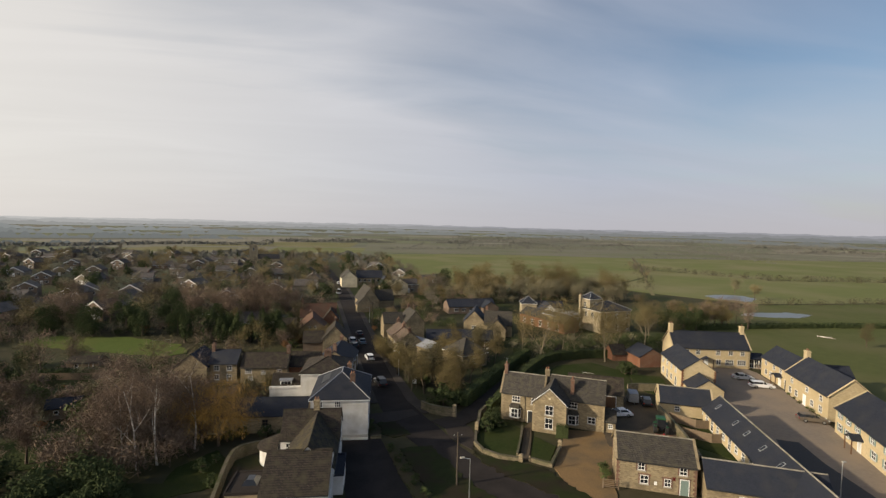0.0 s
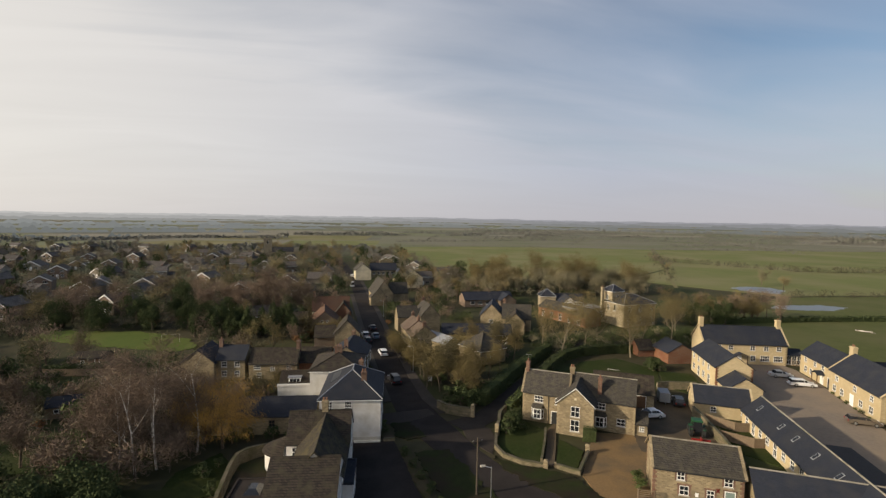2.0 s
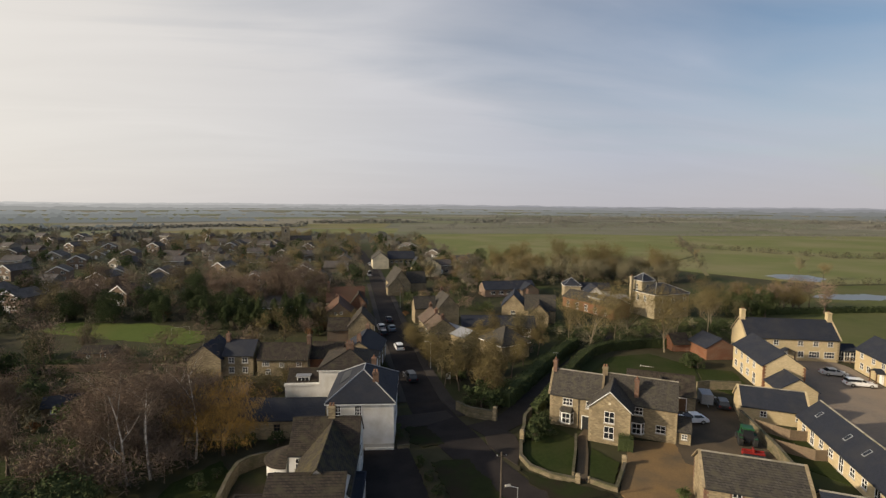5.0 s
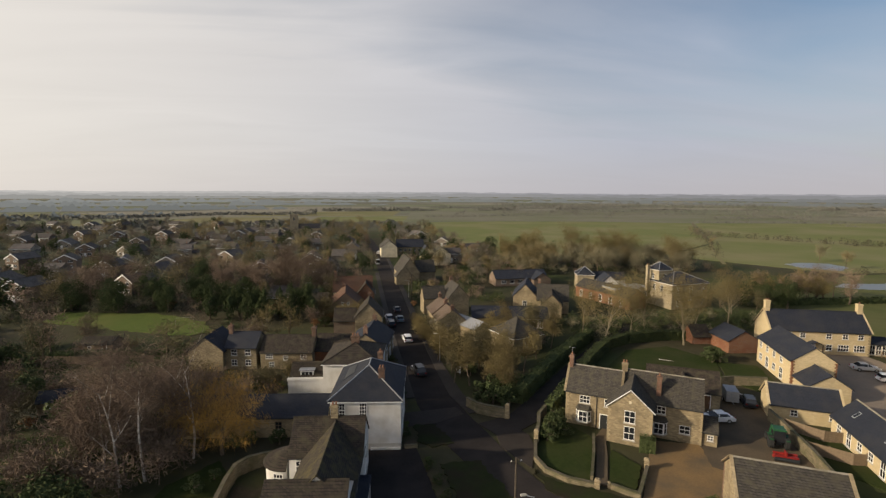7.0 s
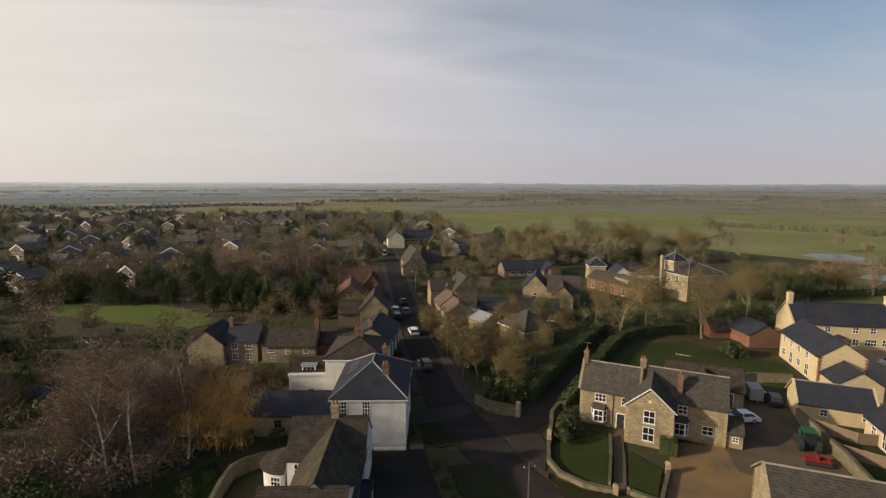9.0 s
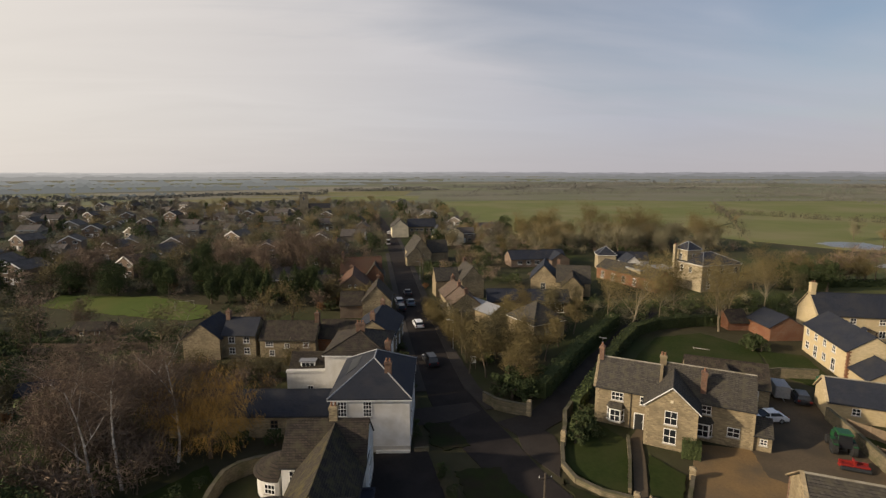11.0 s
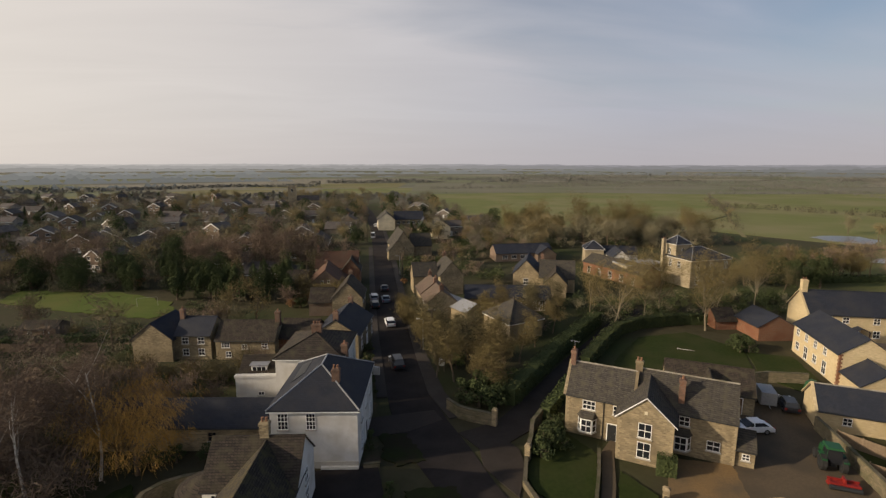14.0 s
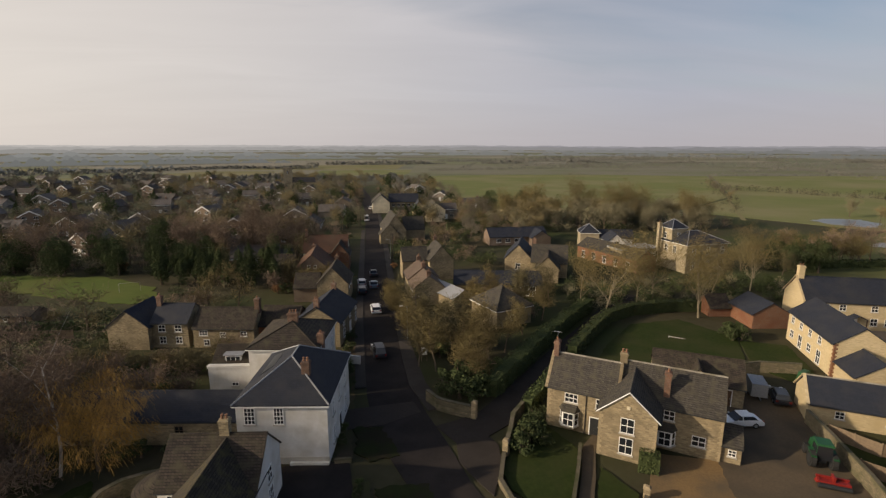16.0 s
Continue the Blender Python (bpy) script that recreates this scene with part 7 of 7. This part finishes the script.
for _ in range(26):               # hedgerow lines
    a = fr_rng.uniform(-0.95, 1.05)
    d = 700 + 900 * fr_rng.uniform(0, 1)
    x, y = d * math.sin(a), d * math.cos(a)
    ang, ln = fr_rng.choice([0.15, -0.1, 0.3, 1.2, 0.0]) + fr_rng.normal(0, 0.12), fr_rng.uniform(80, 330) * (1 + d / 2500)
    c_, s_ = math.cos(ang) * ln / 2, math.sin(ang) * ln / 2
    belt([(x - c_, y - s_), (x + c_, y + s_)], 2.5, 1.3, 3.0 + d * 0.002)
# far woods lightened and greyed: haze is in the base colour
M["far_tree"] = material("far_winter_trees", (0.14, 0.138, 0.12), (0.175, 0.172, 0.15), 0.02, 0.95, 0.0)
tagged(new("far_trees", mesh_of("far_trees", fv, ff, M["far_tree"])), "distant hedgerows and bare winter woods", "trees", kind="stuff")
fv, ff = [], []
belt([(172, 222), (205, 270), (219, 292), (250, 342), (300, 420)], 2.5, 1.1, 3.2)
belt([(250, 345), (270, 322), (279, 304), (292, 284), (300, 262), (420, 236), (620, 228)], 2.5, 1.9, 2.2)
belt([(190, 168), (250, 163), (332, 158)], 2, 1.3, 2.2)
M["field_hedge"] = material("rough_field_hedge", (0.062, 0.060, 0.036), (0.092, 0.084, 0.050), 0.3, 0.95, 0.0)
tagged(new("field_hedge", mesh_of("field_hedge", fv, ff, M["field_hedge"])), "rough brown hedges and thickets between the pastures", "hedge", kind="stuff")


# hazy distance: long low ridges 0.8 to 4.3 km off, haze painted as glow
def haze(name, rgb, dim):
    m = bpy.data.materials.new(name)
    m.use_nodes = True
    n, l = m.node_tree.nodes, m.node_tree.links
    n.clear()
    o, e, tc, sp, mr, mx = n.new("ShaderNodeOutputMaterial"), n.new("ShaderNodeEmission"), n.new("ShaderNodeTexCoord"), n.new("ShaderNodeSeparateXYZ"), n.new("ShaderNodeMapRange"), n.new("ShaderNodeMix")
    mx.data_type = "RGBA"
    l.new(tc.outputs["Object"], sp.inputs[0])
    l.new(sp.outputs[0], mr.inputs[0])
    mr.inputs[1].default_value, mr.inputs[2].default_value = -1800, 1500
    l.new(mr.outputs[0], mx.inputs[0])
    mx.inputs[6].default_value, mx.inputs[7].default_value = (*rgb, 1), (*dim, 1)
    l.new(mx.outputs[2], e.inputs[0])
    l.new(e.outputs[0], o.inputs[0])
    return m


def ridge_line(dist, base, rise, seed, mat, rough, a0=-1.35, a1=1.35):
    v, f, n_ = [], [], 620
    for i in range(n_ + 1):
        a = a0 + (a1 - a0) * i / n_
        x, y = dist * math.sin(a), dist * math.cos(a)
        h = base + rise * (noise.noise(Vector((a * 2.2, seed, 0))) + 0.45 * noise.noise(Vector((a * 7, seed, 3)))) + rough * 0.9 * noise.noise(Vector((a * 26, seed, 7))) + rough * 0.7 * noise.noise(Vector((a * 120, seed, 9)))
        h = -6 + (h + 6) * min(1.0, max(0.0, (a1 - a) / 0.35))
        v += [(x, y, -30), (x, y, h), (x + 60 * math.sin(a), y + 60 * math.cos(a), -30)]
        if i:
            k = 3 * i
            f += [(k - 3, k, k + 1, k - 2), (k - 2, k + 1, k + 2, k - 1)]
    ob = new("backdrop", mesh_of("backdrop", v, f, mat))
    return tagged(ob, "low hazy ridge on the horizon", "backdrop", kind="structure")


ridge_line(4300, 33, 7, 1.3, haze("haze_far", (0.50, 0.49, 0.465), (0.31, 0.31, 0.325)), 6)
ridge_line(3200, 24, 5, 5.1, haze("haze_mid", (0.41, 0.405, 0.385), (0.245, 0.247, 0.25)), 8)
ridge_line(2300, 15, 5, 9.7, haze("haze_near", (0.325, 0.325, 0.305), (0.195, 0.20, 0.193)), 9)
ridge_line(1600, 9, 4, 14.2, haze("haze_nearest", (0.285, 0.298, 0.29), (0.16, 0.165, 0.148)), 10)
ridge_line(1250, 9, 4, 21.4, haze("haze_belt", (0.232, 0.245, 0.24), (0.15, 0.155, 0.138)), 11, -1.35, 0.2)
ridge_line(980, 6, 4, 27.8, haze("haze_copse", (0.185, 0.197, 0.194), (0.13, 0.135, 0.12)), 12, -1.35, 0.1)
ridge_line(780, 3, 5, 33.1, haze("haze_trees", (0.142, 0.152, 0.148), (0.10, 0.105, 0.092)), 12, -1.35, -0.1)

# ---- walls, fences, posts ----
garden_wall("garden_wall", [(13.4, 71.4), (14.4, 69.4), (15.6, 68.4), (17.8, 67.0)], 1.45, 0.4, "stone", "curved stone wall at the lane corner")
for nm, x, y, h in (("gate_pier", 18.2, 66.8, 2.0), ("gate_pier", 19.9, 59.6, 1.6), ("gate_pier", 30.5, 51.5, 1.1), ("gate_pier", 22.9, 48.9, 0.9)):
    p = thing(nm, pose(x, y, 0, 0, 0, -35), "weathered stone gate pier", "pier")
    part("shaft", Shape().box(-0.28, -0.28, 0, 0.28, 0.28, h).mesh("shaft", M["stone"]), p)
    part("cap", Shape().tapered(-0.34, -0.34, h, 0.34, 0.34, h + 0.2, 0.15).mesh("cap", M["stone"]), p)
garden_wall("garden_wall", [(19.6, 59.2), (18.2, 55.4), (18.5, 52.8), (20.2, 50.6), (22.5, 49.1)], 0.5, 0.36, "stone", "low curved stone garden wall")
garden_wall("garden_wall", [(24.5, 48.5), (25.6, 47.3), (26.5, 46.5), (30.3, 51.1)], 0.5, 0.36, "stone", "low stone wall beside the drive")
garden_wall("garden_wall", [(20.1, 60.0), (20.9, 61.6), (22.2, 64.8), (24.0, 67.0)], 1.4, 0.4, "stone", "mossy stone wall beside the lane")
garden_wall("garden_wall", [(23.0, 50.4), (25.9, 55.6), (27.8, 59.4)], 0.55, 0.3, "stone", "low stone edging of the front path")
garden_wall("garden_wall", [(55.2, 60.0), (53.6, 55.6), (51.0, 49.0), (47.6, 42.0)], 1.6, 0.35, "stone", "tan stone wall between yard and gardens")
garden_wall("garden_wall", [(-17.3, 45), (-17.2, 51.5), (-17.1, 55), (-16.7, 57.6), (-15.6, 58.9), (-14, 59.6), (-10.6, 60.2)], 1.6, 0.4, "stone", "curved stone wall of the garden yard")
garden_wall("garden_wall", [(2.9, 60.8), (4.3, 60.8)], 0.4, 0.3, "stone", "low stone wall beside the white house")
garden_wall("garden_wall", [(2.4, 84.4), (5.0, 83.2)], 1.2, 0.3, "render", "white rendered wall beside the street")
garden_wall("garden_wall", [(73.6, 34.6), (71.4, 31.0), (69.2, 26.6)], 0.7, 0.3, "new_stone", "low pale stone wall beside the court")
garden_wall("garden_wall", [(65, 71), (60, 72.5), (57.5, 72.4)], 1.5, 0.3, "stone", "stone garden wall behind the yard")


def fence(pts, h, label, boards=True):
    root = thing("fence", pose(pts[0][0], pts[0][1], 0), label, "fence")
    o = Vector((*pts[0], 0))
    for a, b in zip(pts[:-1], pts[1:]):
        a, b = Vector((*a, 0)) - o, Vector((*b, 0)) - o
        n_ = max(1, round((b - a).length / 1.9))
        ang = math.atan2(b.y - a.y, b.x - a.x)
        ln = (b - a).length / n_
        key = ("fence", round(ln, 1), h, boards)
        if key not in CACHE:
            s = Shape()
            if boards:
                edge = []
                for i in range(12):
                    edge += [(ln * i / 12, -0.02 - 0.02 * (i % 2)), (ln * (i + 1) / 12 - 0.004, -0.02 - 0.02 * (i % 2))]
                edge += [(ln, 0.0), (0.0, 0.0)]
                s.slab([(x_, y_, h) for x_, y_ in edge], h - 0.05)
            else:
                for z in (0.35, 0.7, h - 0.1):
                    s.box(0, -0.03, z - 0.05, ln, 0.03, z + 0.05)
            CACHE[key] = (s.mesh("panel", M["wood"]), Shape().tapered(-0.06, -0.06, 0, 0.06, 0.06, h + 0.12, 0.01).mesh("post", M["wood"]))
        pn, po = CACHE[key]
        for i in range(n_ + 1):
            p = a.lerp(b, i / n_)
            part("post", po, root, pose(p.x, p.y, 0, 0, 0, math.degrees(ang)))
            if i < n_:
                part("panel", pn, root, pose(p.x, p.y, 0, 0, 0, math.degrees(ang)))


fence([(52.6, 51.6), (55.4, 48.0), (58.2, 47.2)], 1.5, "weathered board fence between gardens")
fence([(55.2, 57.4), (57.2, 53.4), (59.8, 52.4)], 1.5, "board fence between back gardens")
fence([(98, 92), (100, 80), (97, 62)], 1.2, "post and rail fence beside the pasture", False)
fence([(-64, 103), (-52, 101), (-41, 100)], 1.5, "dark board fence across the gardens")


def post_lamp(x, y, h, label, arm=(0.9, 0)):
    p = thing("street_lamp", pose(x, y, 0), label, "lamp")
    part("pole", Shape().tube((0, 0, 0), (0, 0, 1.2), 0.09, 0.08, 8).tube((0, 0, 1.2), (0, 0, h), 0.06, 0.045, 8).mesh("pole", M["steel"]), p)
    part("arm", Shape().tube((0, 0, h - 0.05), (arm[0], arm[1], h + 0.1), 0.035, 0.03, 6).mesh("arm", M["steel"]), p)
    part("head", Shape().tapered(arm[0] - 0.3, arm[1] - 0.13, h + 0.04, arm[0] + 0.3, arm[1] + 0.13, h + 0.18, 0.04).mesh("head", M["concrete"]), p)


post_lamp(12.5, 41.0, 5.2, "grey street lamp beside the verge", (-0.9, 0.3))
post_lamp(58.9, 30.8, 4.6, "slim court lamp post", (0.5, 0.2))
post_lamp(12.6, 92, 5.5, "street lamp on the footpath", (-0.9, 0))
post_lamp(12.8, 150, 5.5, "street lamp beside the street", (-0.9, 0))


def pole(x, y, h):
    p = thing("telegraph_pole", pose(x, y, 0), "weathered wooden telegraph pole", "pole")
    part("pole", Shape().tube((0, 0, 0), (0, 0, h), 0.14, 0.10, 8).mesh("pole", M["pole_wood"]), p)
    part("crossarm", Shape().box(-0.6, -0.05, h - 0.5, 0.6, 0.05, h - 0.4).mesh("crossarm", M["pole_wood"]), p)
    for sx in (-0.5, 0, 0.5):
        part("insulator", Shape().tube((sx, 0, h - 0.4), (sx, 0, h - 0.24), 0.03, 0.02, 6).mesh("insulator", M["white"]), p)


pole(12.0, 44.6, 7.0), pole(13.8, 90.0, 8.0), pole(13.2, 146, 8.0), pole(4.2, 210, 8.0)
sg = thing("sign_board", pose(14.3, 83.0, 0, 0, 0, -5), "white village notice board on posts", "sign")
part("board", Shape().box(-0.45, -0.03, 1.0, 0.45, 0.03, 2.1).mesh("board", M["white"]), sg)
for sx in (-0.4, 0.4):
    part("post", Shape().box(sx - 0.04, 0.03, 0, sx + 0.04, 0.09, 2.1).mesh("post", M["wood"]), sg)
gp = thing("goal_frame", pose(-44, 127, 0, 0, 0, 10), "white football goal on the playing field", "goal")
part("bar", Shape().tube((-2, 0, 2), (2, 0, 2), 0.03, 0.03).tube((-2, 0, 0), (-2, 0, 2), 0.03, 0.03).tube((2, 0, 0), (2, 0, 2), 0.03, 0.03).mesh("bar", M["concrete"]), gp)


lg = thing("fallen_branch", pose(155.3, 105.4, 0.05, 0, 0, -75), "pale fallen branch lying in the pasture", "log")
part("branch", Shape().tube((-2.4, 0, 0.2), (0.2, 0.1, 0.28), 0.22, 0.18, 7).tube((0.2, 0.1, 0.28), (2.6, -0.2, 0.3), 0.18, 0.08, 7).tube((0.4, 0.1, 0.3), (1.6, 0.9, 0.6), 0.1, 0.04, 6).mesh("branch", M["birch_bark"]), lg)
hp = thing("washing_line_post", pose(56.2, 85.4, 0.06, 0, 0, -35), "pale timber post lying on the lawn", "post")
part("shaft", Shape().tube((-1.3, 0, 0.06), (1.3, 0, 0.06), 0.05, 0.05, 6).mesh("shaft", M["birch_bark"]), hp)
part("crossbar", Shape().tube((-1.2, -0.5, 0.08), (-1.2, 0.5, 0.08), 0.04, 0.04, 6).mesh("crossbar", M["birch_bark"]), hp)
gt = thing("field_gate", pose(30.4, 39.8, 0.02, 0, 0, -24), "grey timber field gate beside the barn", "gate")
for sx in (0.0, 1.9):
    part("gate_post", Shape().tapered(sx - 0.08, -0.08, 0, sx + 0.08, 0.08, 1.35, 0.01).mesh("gate_post", M["wood"]), gt)
for z in (0.25, 0.5, 0.75, 1.0, 1.2):
    part("rail", Shape().box(0.08, -0.02, z - 0.04, 1.82, 0.02, z + 0.04).mesh("rail", M["wood"]), gt)
part("brace", Shape().tube((0.1, 0.03, 0.25), (1.8, 0.03, 1.2), 0.03, 0.03, 4).mesh("brace", M["wood"]), gt)
fb = thing("stone_ball", pose(24.2, 48.7, 0), "weathered stone finial at the path gate", "ornament")
part("base", Shape().tapered(-0.16, -0.16, 0, 0.16, 0.16, 0.45, 0.04).mesh("base", M["stone"]), fb)
k = Shape()
for i in range(5):
    a0, a1 = -1.4 + i * 0.56, -1.4 + (i + 1) * 0.56
    k.tube((0, 0, 0.62 + 0.19 * math.sin(a0)), (0, 0, 0.62 + 0.19 * math.sin(a1)), 0.19 * math.cos(a0), 0.19 * math.cos(a1), 10, False)
part("ball", k.mesh("ball", M["stone"], True), fb)


# ---- vehicles ----
def wheel(parent, x, y, r, w, rim_mat="steel"):
    t = part("wheel", Shape().tube((x, y - w / 2, r), (x, y + w / 2, r), r, r, 14).mesh("tyre", M["tyre"]), parent)
    part("rim", Shape().tube((x, y - w / 2 - 0.012, r), (x, y + w / 2 + 0.012, r), r * 0.62, r * 0.62, 12).mesh("rim", M[rim_mat]), t)


def car(m, mat, label, L=4.3, W=1.78, H=1.46, van=False, boot=False):
    c = thing("car", m, label, "car", "parked cars")
    h, b = L / 2, 0.62 if not van else 0.7
    nose = 0.78 if not van else 1.0
    low = [(-h, 0.32), (-h + 0.02, 0.72), (-h + 0.35, 0.92), (-h * 0.5, 0.96), (h * 0.32, 0.94), (h - 0.35, nose), (h, 0.58), (h - 0.02, 0.30)]
    hw = W / 2
    n_ = len(low)
    s = Shape()
    s.add([(x, -hw * (0.93 if z > 0.8 else 1), z) for x, z in low] + [(x, hw * (0.93 if z > 0.8 else 1), z) for x, z in low], [tuple(range(n_)), tuple(reversed(range(n_, 2 * n_)))] + [(i, i + n_, (i + 1) % n_ + n_, (i + 1) % n_) for i in range(n_)])
    s.v = [(x, -y, z) for x, y, z in s.v]
    part("body", s.mesh("body", M[mat]), c)
    xr0, xr1, xf0, xf1 = (-h + 0.15, -h + 0.45, h * 0.42, h * 0.12) if not van else (-h + 0.05, -h + 0.15, h * 0.62, h * 0.35)
    if boot:
        xr0, xr1, xf0, xf1 = -h + 0.62, -h + 1.30, h * 0.46, h * 0.08
    a, t = hw * 0.90, hw * 0.70
    g = Shape().add([(xr0, -a, 0.9), (xf0, -a, 0.9), (xf0, a, 0.9), (xr0, a, 0.9), (xr1, -t, H - 0.05), (xf1, -t, H - 0.05), (xf1, t, H - 0.05), (xr1, t, H - 0.05)], [(4, 5, 6, 7), (0, 1, 5, 4), (1, 2, 6, 5), (2, 3, 7, 6), (3, 0, 4, 7)])
    part("window_glass", g.mesh("window_glass", M["glass"]), c)
    part("roof", Shape().tapered(xr1 - 0.12, -t - 0.05, H - 0.09, xf1 + 0.08, t + 0.05, H, 0.07).mesh("roof", M[mat]), c)
    for px in (0.1,):
        for sy in (-1, 1):
            part("door_pillar", Shape().add([(px - 0.05, sy * (a + 0.01), 0.9), (px + 0.05, sy * (a + 0.01), 0.9), (px + 0.0, sy * (t + 0.015), H - 0.06), (px - 0.1, sy * (t + 0.015), H - 0.06), (px, sy * (a - 0.1), 0.9)], [(0, 1, 2, 3), (0, 3, 4), (1, 4, 2)]).mesh("door_pillar", M[mat]), c)
    for sy in (-1, 1):
        part("headlight", Shape().tapered(h - 0.22, sy * hw * 0.7 - 0.2, 0.60, h - 0.0, sy * hw * 0.7 + 0.2, 0.74, 0.03).mesh("headlight", M["white"]), c)
        part("tail_light", Shape().box(-h - 0.012, sy * hw * 0.78 - 0.14, 0.62, -h + 0.1, sy * hw * 0.78 + 0.14, 0.82).mesh("tail_light", M["red_paint"]), c)
        part("mirror", Shape().tapered(h * 0.28, sy * (hw + 0.08) - 0.09, 0.92, h * 0.28 + 0.14, sy * (hw + 0.08) + 0.09, 1.06, 0.02).mesh("mirror", M[mat]), c)
        for wx in (-L * 0.29, L * 0.31):
            wheel(c, wx, sy * (hw - 0.10), 0.32, 0.22)
    return c


car(pose(47.4, 60.9, 0.07, 0, 0, 172), "white_car", "white saloon on the gravel yard", L=4.6, H=1.43, boot=True)
car(pose(56.4, 65.2, 0.07, 0, 0, 60), "dark_car", "dark hatchback beside the outbuilding")
car(pose(89.3, 74.5, 0.06, 0, 0, -25), "silver_car", "silver saloon parked in the court", L=4.4, boot=True)
car(pose(88.4, 68.8, 0.06, 0, 0, -25), "white_car", "white estate car parked in the court", L=4.8)
car(pose(80.6, 51.4, 0.06, 0, 0, -32), "bronze_car", "dark bronze estate car in the court", L=4.7)
car(pose(79.2, 75.6, 0.06, 0, 0, 68), "blue_car", "dark blue car beside the gable", H=1.5)
car(pose(7.8, 86.4, 0.05, 0, 0, 98), "dark_car", "dark car driving on the street", L=4.7, H=1.75)
car(pose(7.8, 106.3, 0.05, 0, 0, 94), "white_car", "pale hatchback on the street")
car(pose(7.7, 123, 0.05, 0, 0, 92), "blue_car", "grey-blue saloon on the street", boot=True)
car(pose(7.8, 133, 0.05, 0, 0, 92), "dark_car", "dark saloon beside the kerb", boot=True)
car(pose(5.2, 119, 0.05, 0, 0, 93), "dark_car", "black car parked by the cottages")
car(pose(5.1, 125, 0.05, 0, 0, 93), "silver_car", "silver car parked by the cottages")
car(pose(6.6, 224, 0.05, 0, 0, 90), "white_car", "white van at the end of the street", L=5.2, W=1.95, H=2.3, van=True)
car(pose(8.6, 262, 0.05, 0, 0, 90), "white_car", "white car far along the street")
tr = thing("box_trailer", pose(54.4, 66.6, 0.07, 0, 0, 62), "pale grey box trailer in the yard", "trailer")
part("box", Shape().tapered(-1.5, -0.9, 0.45, 1.5, 0.9, 2.1, 0.03).mesh("box", M["lead"]), tr)
part("drawbar", Shape().tube((-1.5, 0, 0.5), (-2.4, 0, 0.45), 0.05, 0.05).mesh("drawbar", M["steel"]), tr)
for sy in (-1, 1):
    wheel(tr, 0, sy * 0.95, 0.3, 0.18)

tk = thing("tractor", pose(50.2, 53.6, 0.06, 0, 0, 60) @ Matrix.Scale(0.95, 4), "green tractor with a cab in the yard", "tractor")
part("bonnet", Shape().tapered(0.3, -0.42, 0.85, 2.2, 0.42, 1.65, 0.08).mesh("bonnet", M["tractor_green"]), tk)
part("chassis", Shape().box(-1.0, -0.3, 0.55, 2.1, 0.3, 0.86).mesh("chassis", M["dark_paint"]), tk)
cab = part("cab", Shape().tapered(-1.25, -0.75, 1.0, 0.3, 0.75, 2.55, 0.12).mesh("cab", M["glass"]), tk)
part("cab_roof", Shape().tapered(-1.3, -0.8, 2.56, 0.35, 0.8, 2.75, 0.1).mesh("cab_roof", M["tractor_green"]), cab)
for sx, sy in ((-1.2, -0.7), (-1.2, 0.7), (0.22, -0.7), (0.22, 0.7)):
    part("cab_post", Shape().tube((sx, sy, 1.0), (sx * 0.9, sy * 0.88, 2.56), 0.05, 0.05).mesh("cab_post", M["tractor_green"]), cab)
for sy in (-1, 1):
    wheel(tk, -0.85, sy * 0.92, 0.85, 0.45, "dark_paint")
    wheel(tk, 1.55, sy * 0.8, 0.55, 0.32, "dark_paint")
    part("mudguard", Shape().slab([(-1.6, sy * 0.95 - 0.25, 1.45), (-1.6, sy * 0.95 + 0.25, 1.45), (-0.1, sy * 0.95 + 0.25, 1.75), (-0.1, sy * 0.95 - 0.25, 1.75)], 0.06).mesh("mudguard", M["tractor_green"]), tk)
part("exhaust", Shape().tube((0.9, 0.35, 1.6), (0.9, 0.35, 2.7), 0.05, 0.05).mesh("exhaust", M["dark_paint"]), tk)
im = thing("harrow", pose(48.5, 50.6, 0.07, 0, 0, -30) @ Matrix.Scale(0.8, 4), "red tine harrow behind the tractor", "implement")
part("headstock", Shape().box(-1.6, -0.1, 0.7, 1.6, 0.1, 0.95).box(-1.6, -0.9, 0.55, 1.6, -0.7, 0.75).box(-1.5, -0.8, 0.6, -1.3, 0, 0.8).box(1.3, -0.8, 0.6, 1.5, 0, 0.8).box(-0.1, -0.8, 0.6, 0.1, 0.2, 1.3).mesh("headstock", M["red_paint"]), im)
part("hood", Shape().tapered(-1.7, -0.75, 0.3, 1.7, -0.05, 0.72, 0.1).mesh("hood", M["red_paint"]), im)
part("roller", Shape().tube((-1.6, -1.1, 0.3), (1.6, -1.1, 0.3), 0.28, 0.28, 12).mesh("roller", M["dark_paint"]), im)
tb = thing("oil_tank", pose(64.0, 69.4, 0.08, 0, 0, 20), "green plastic tank beside the lawn", "tank")
part("tank_body", Shape().tapered(-0.9, -0.5, 0, 0.9, 0.5, 1.2, 0.15).mesh("tank_body", M["tractor_green"]), tb)
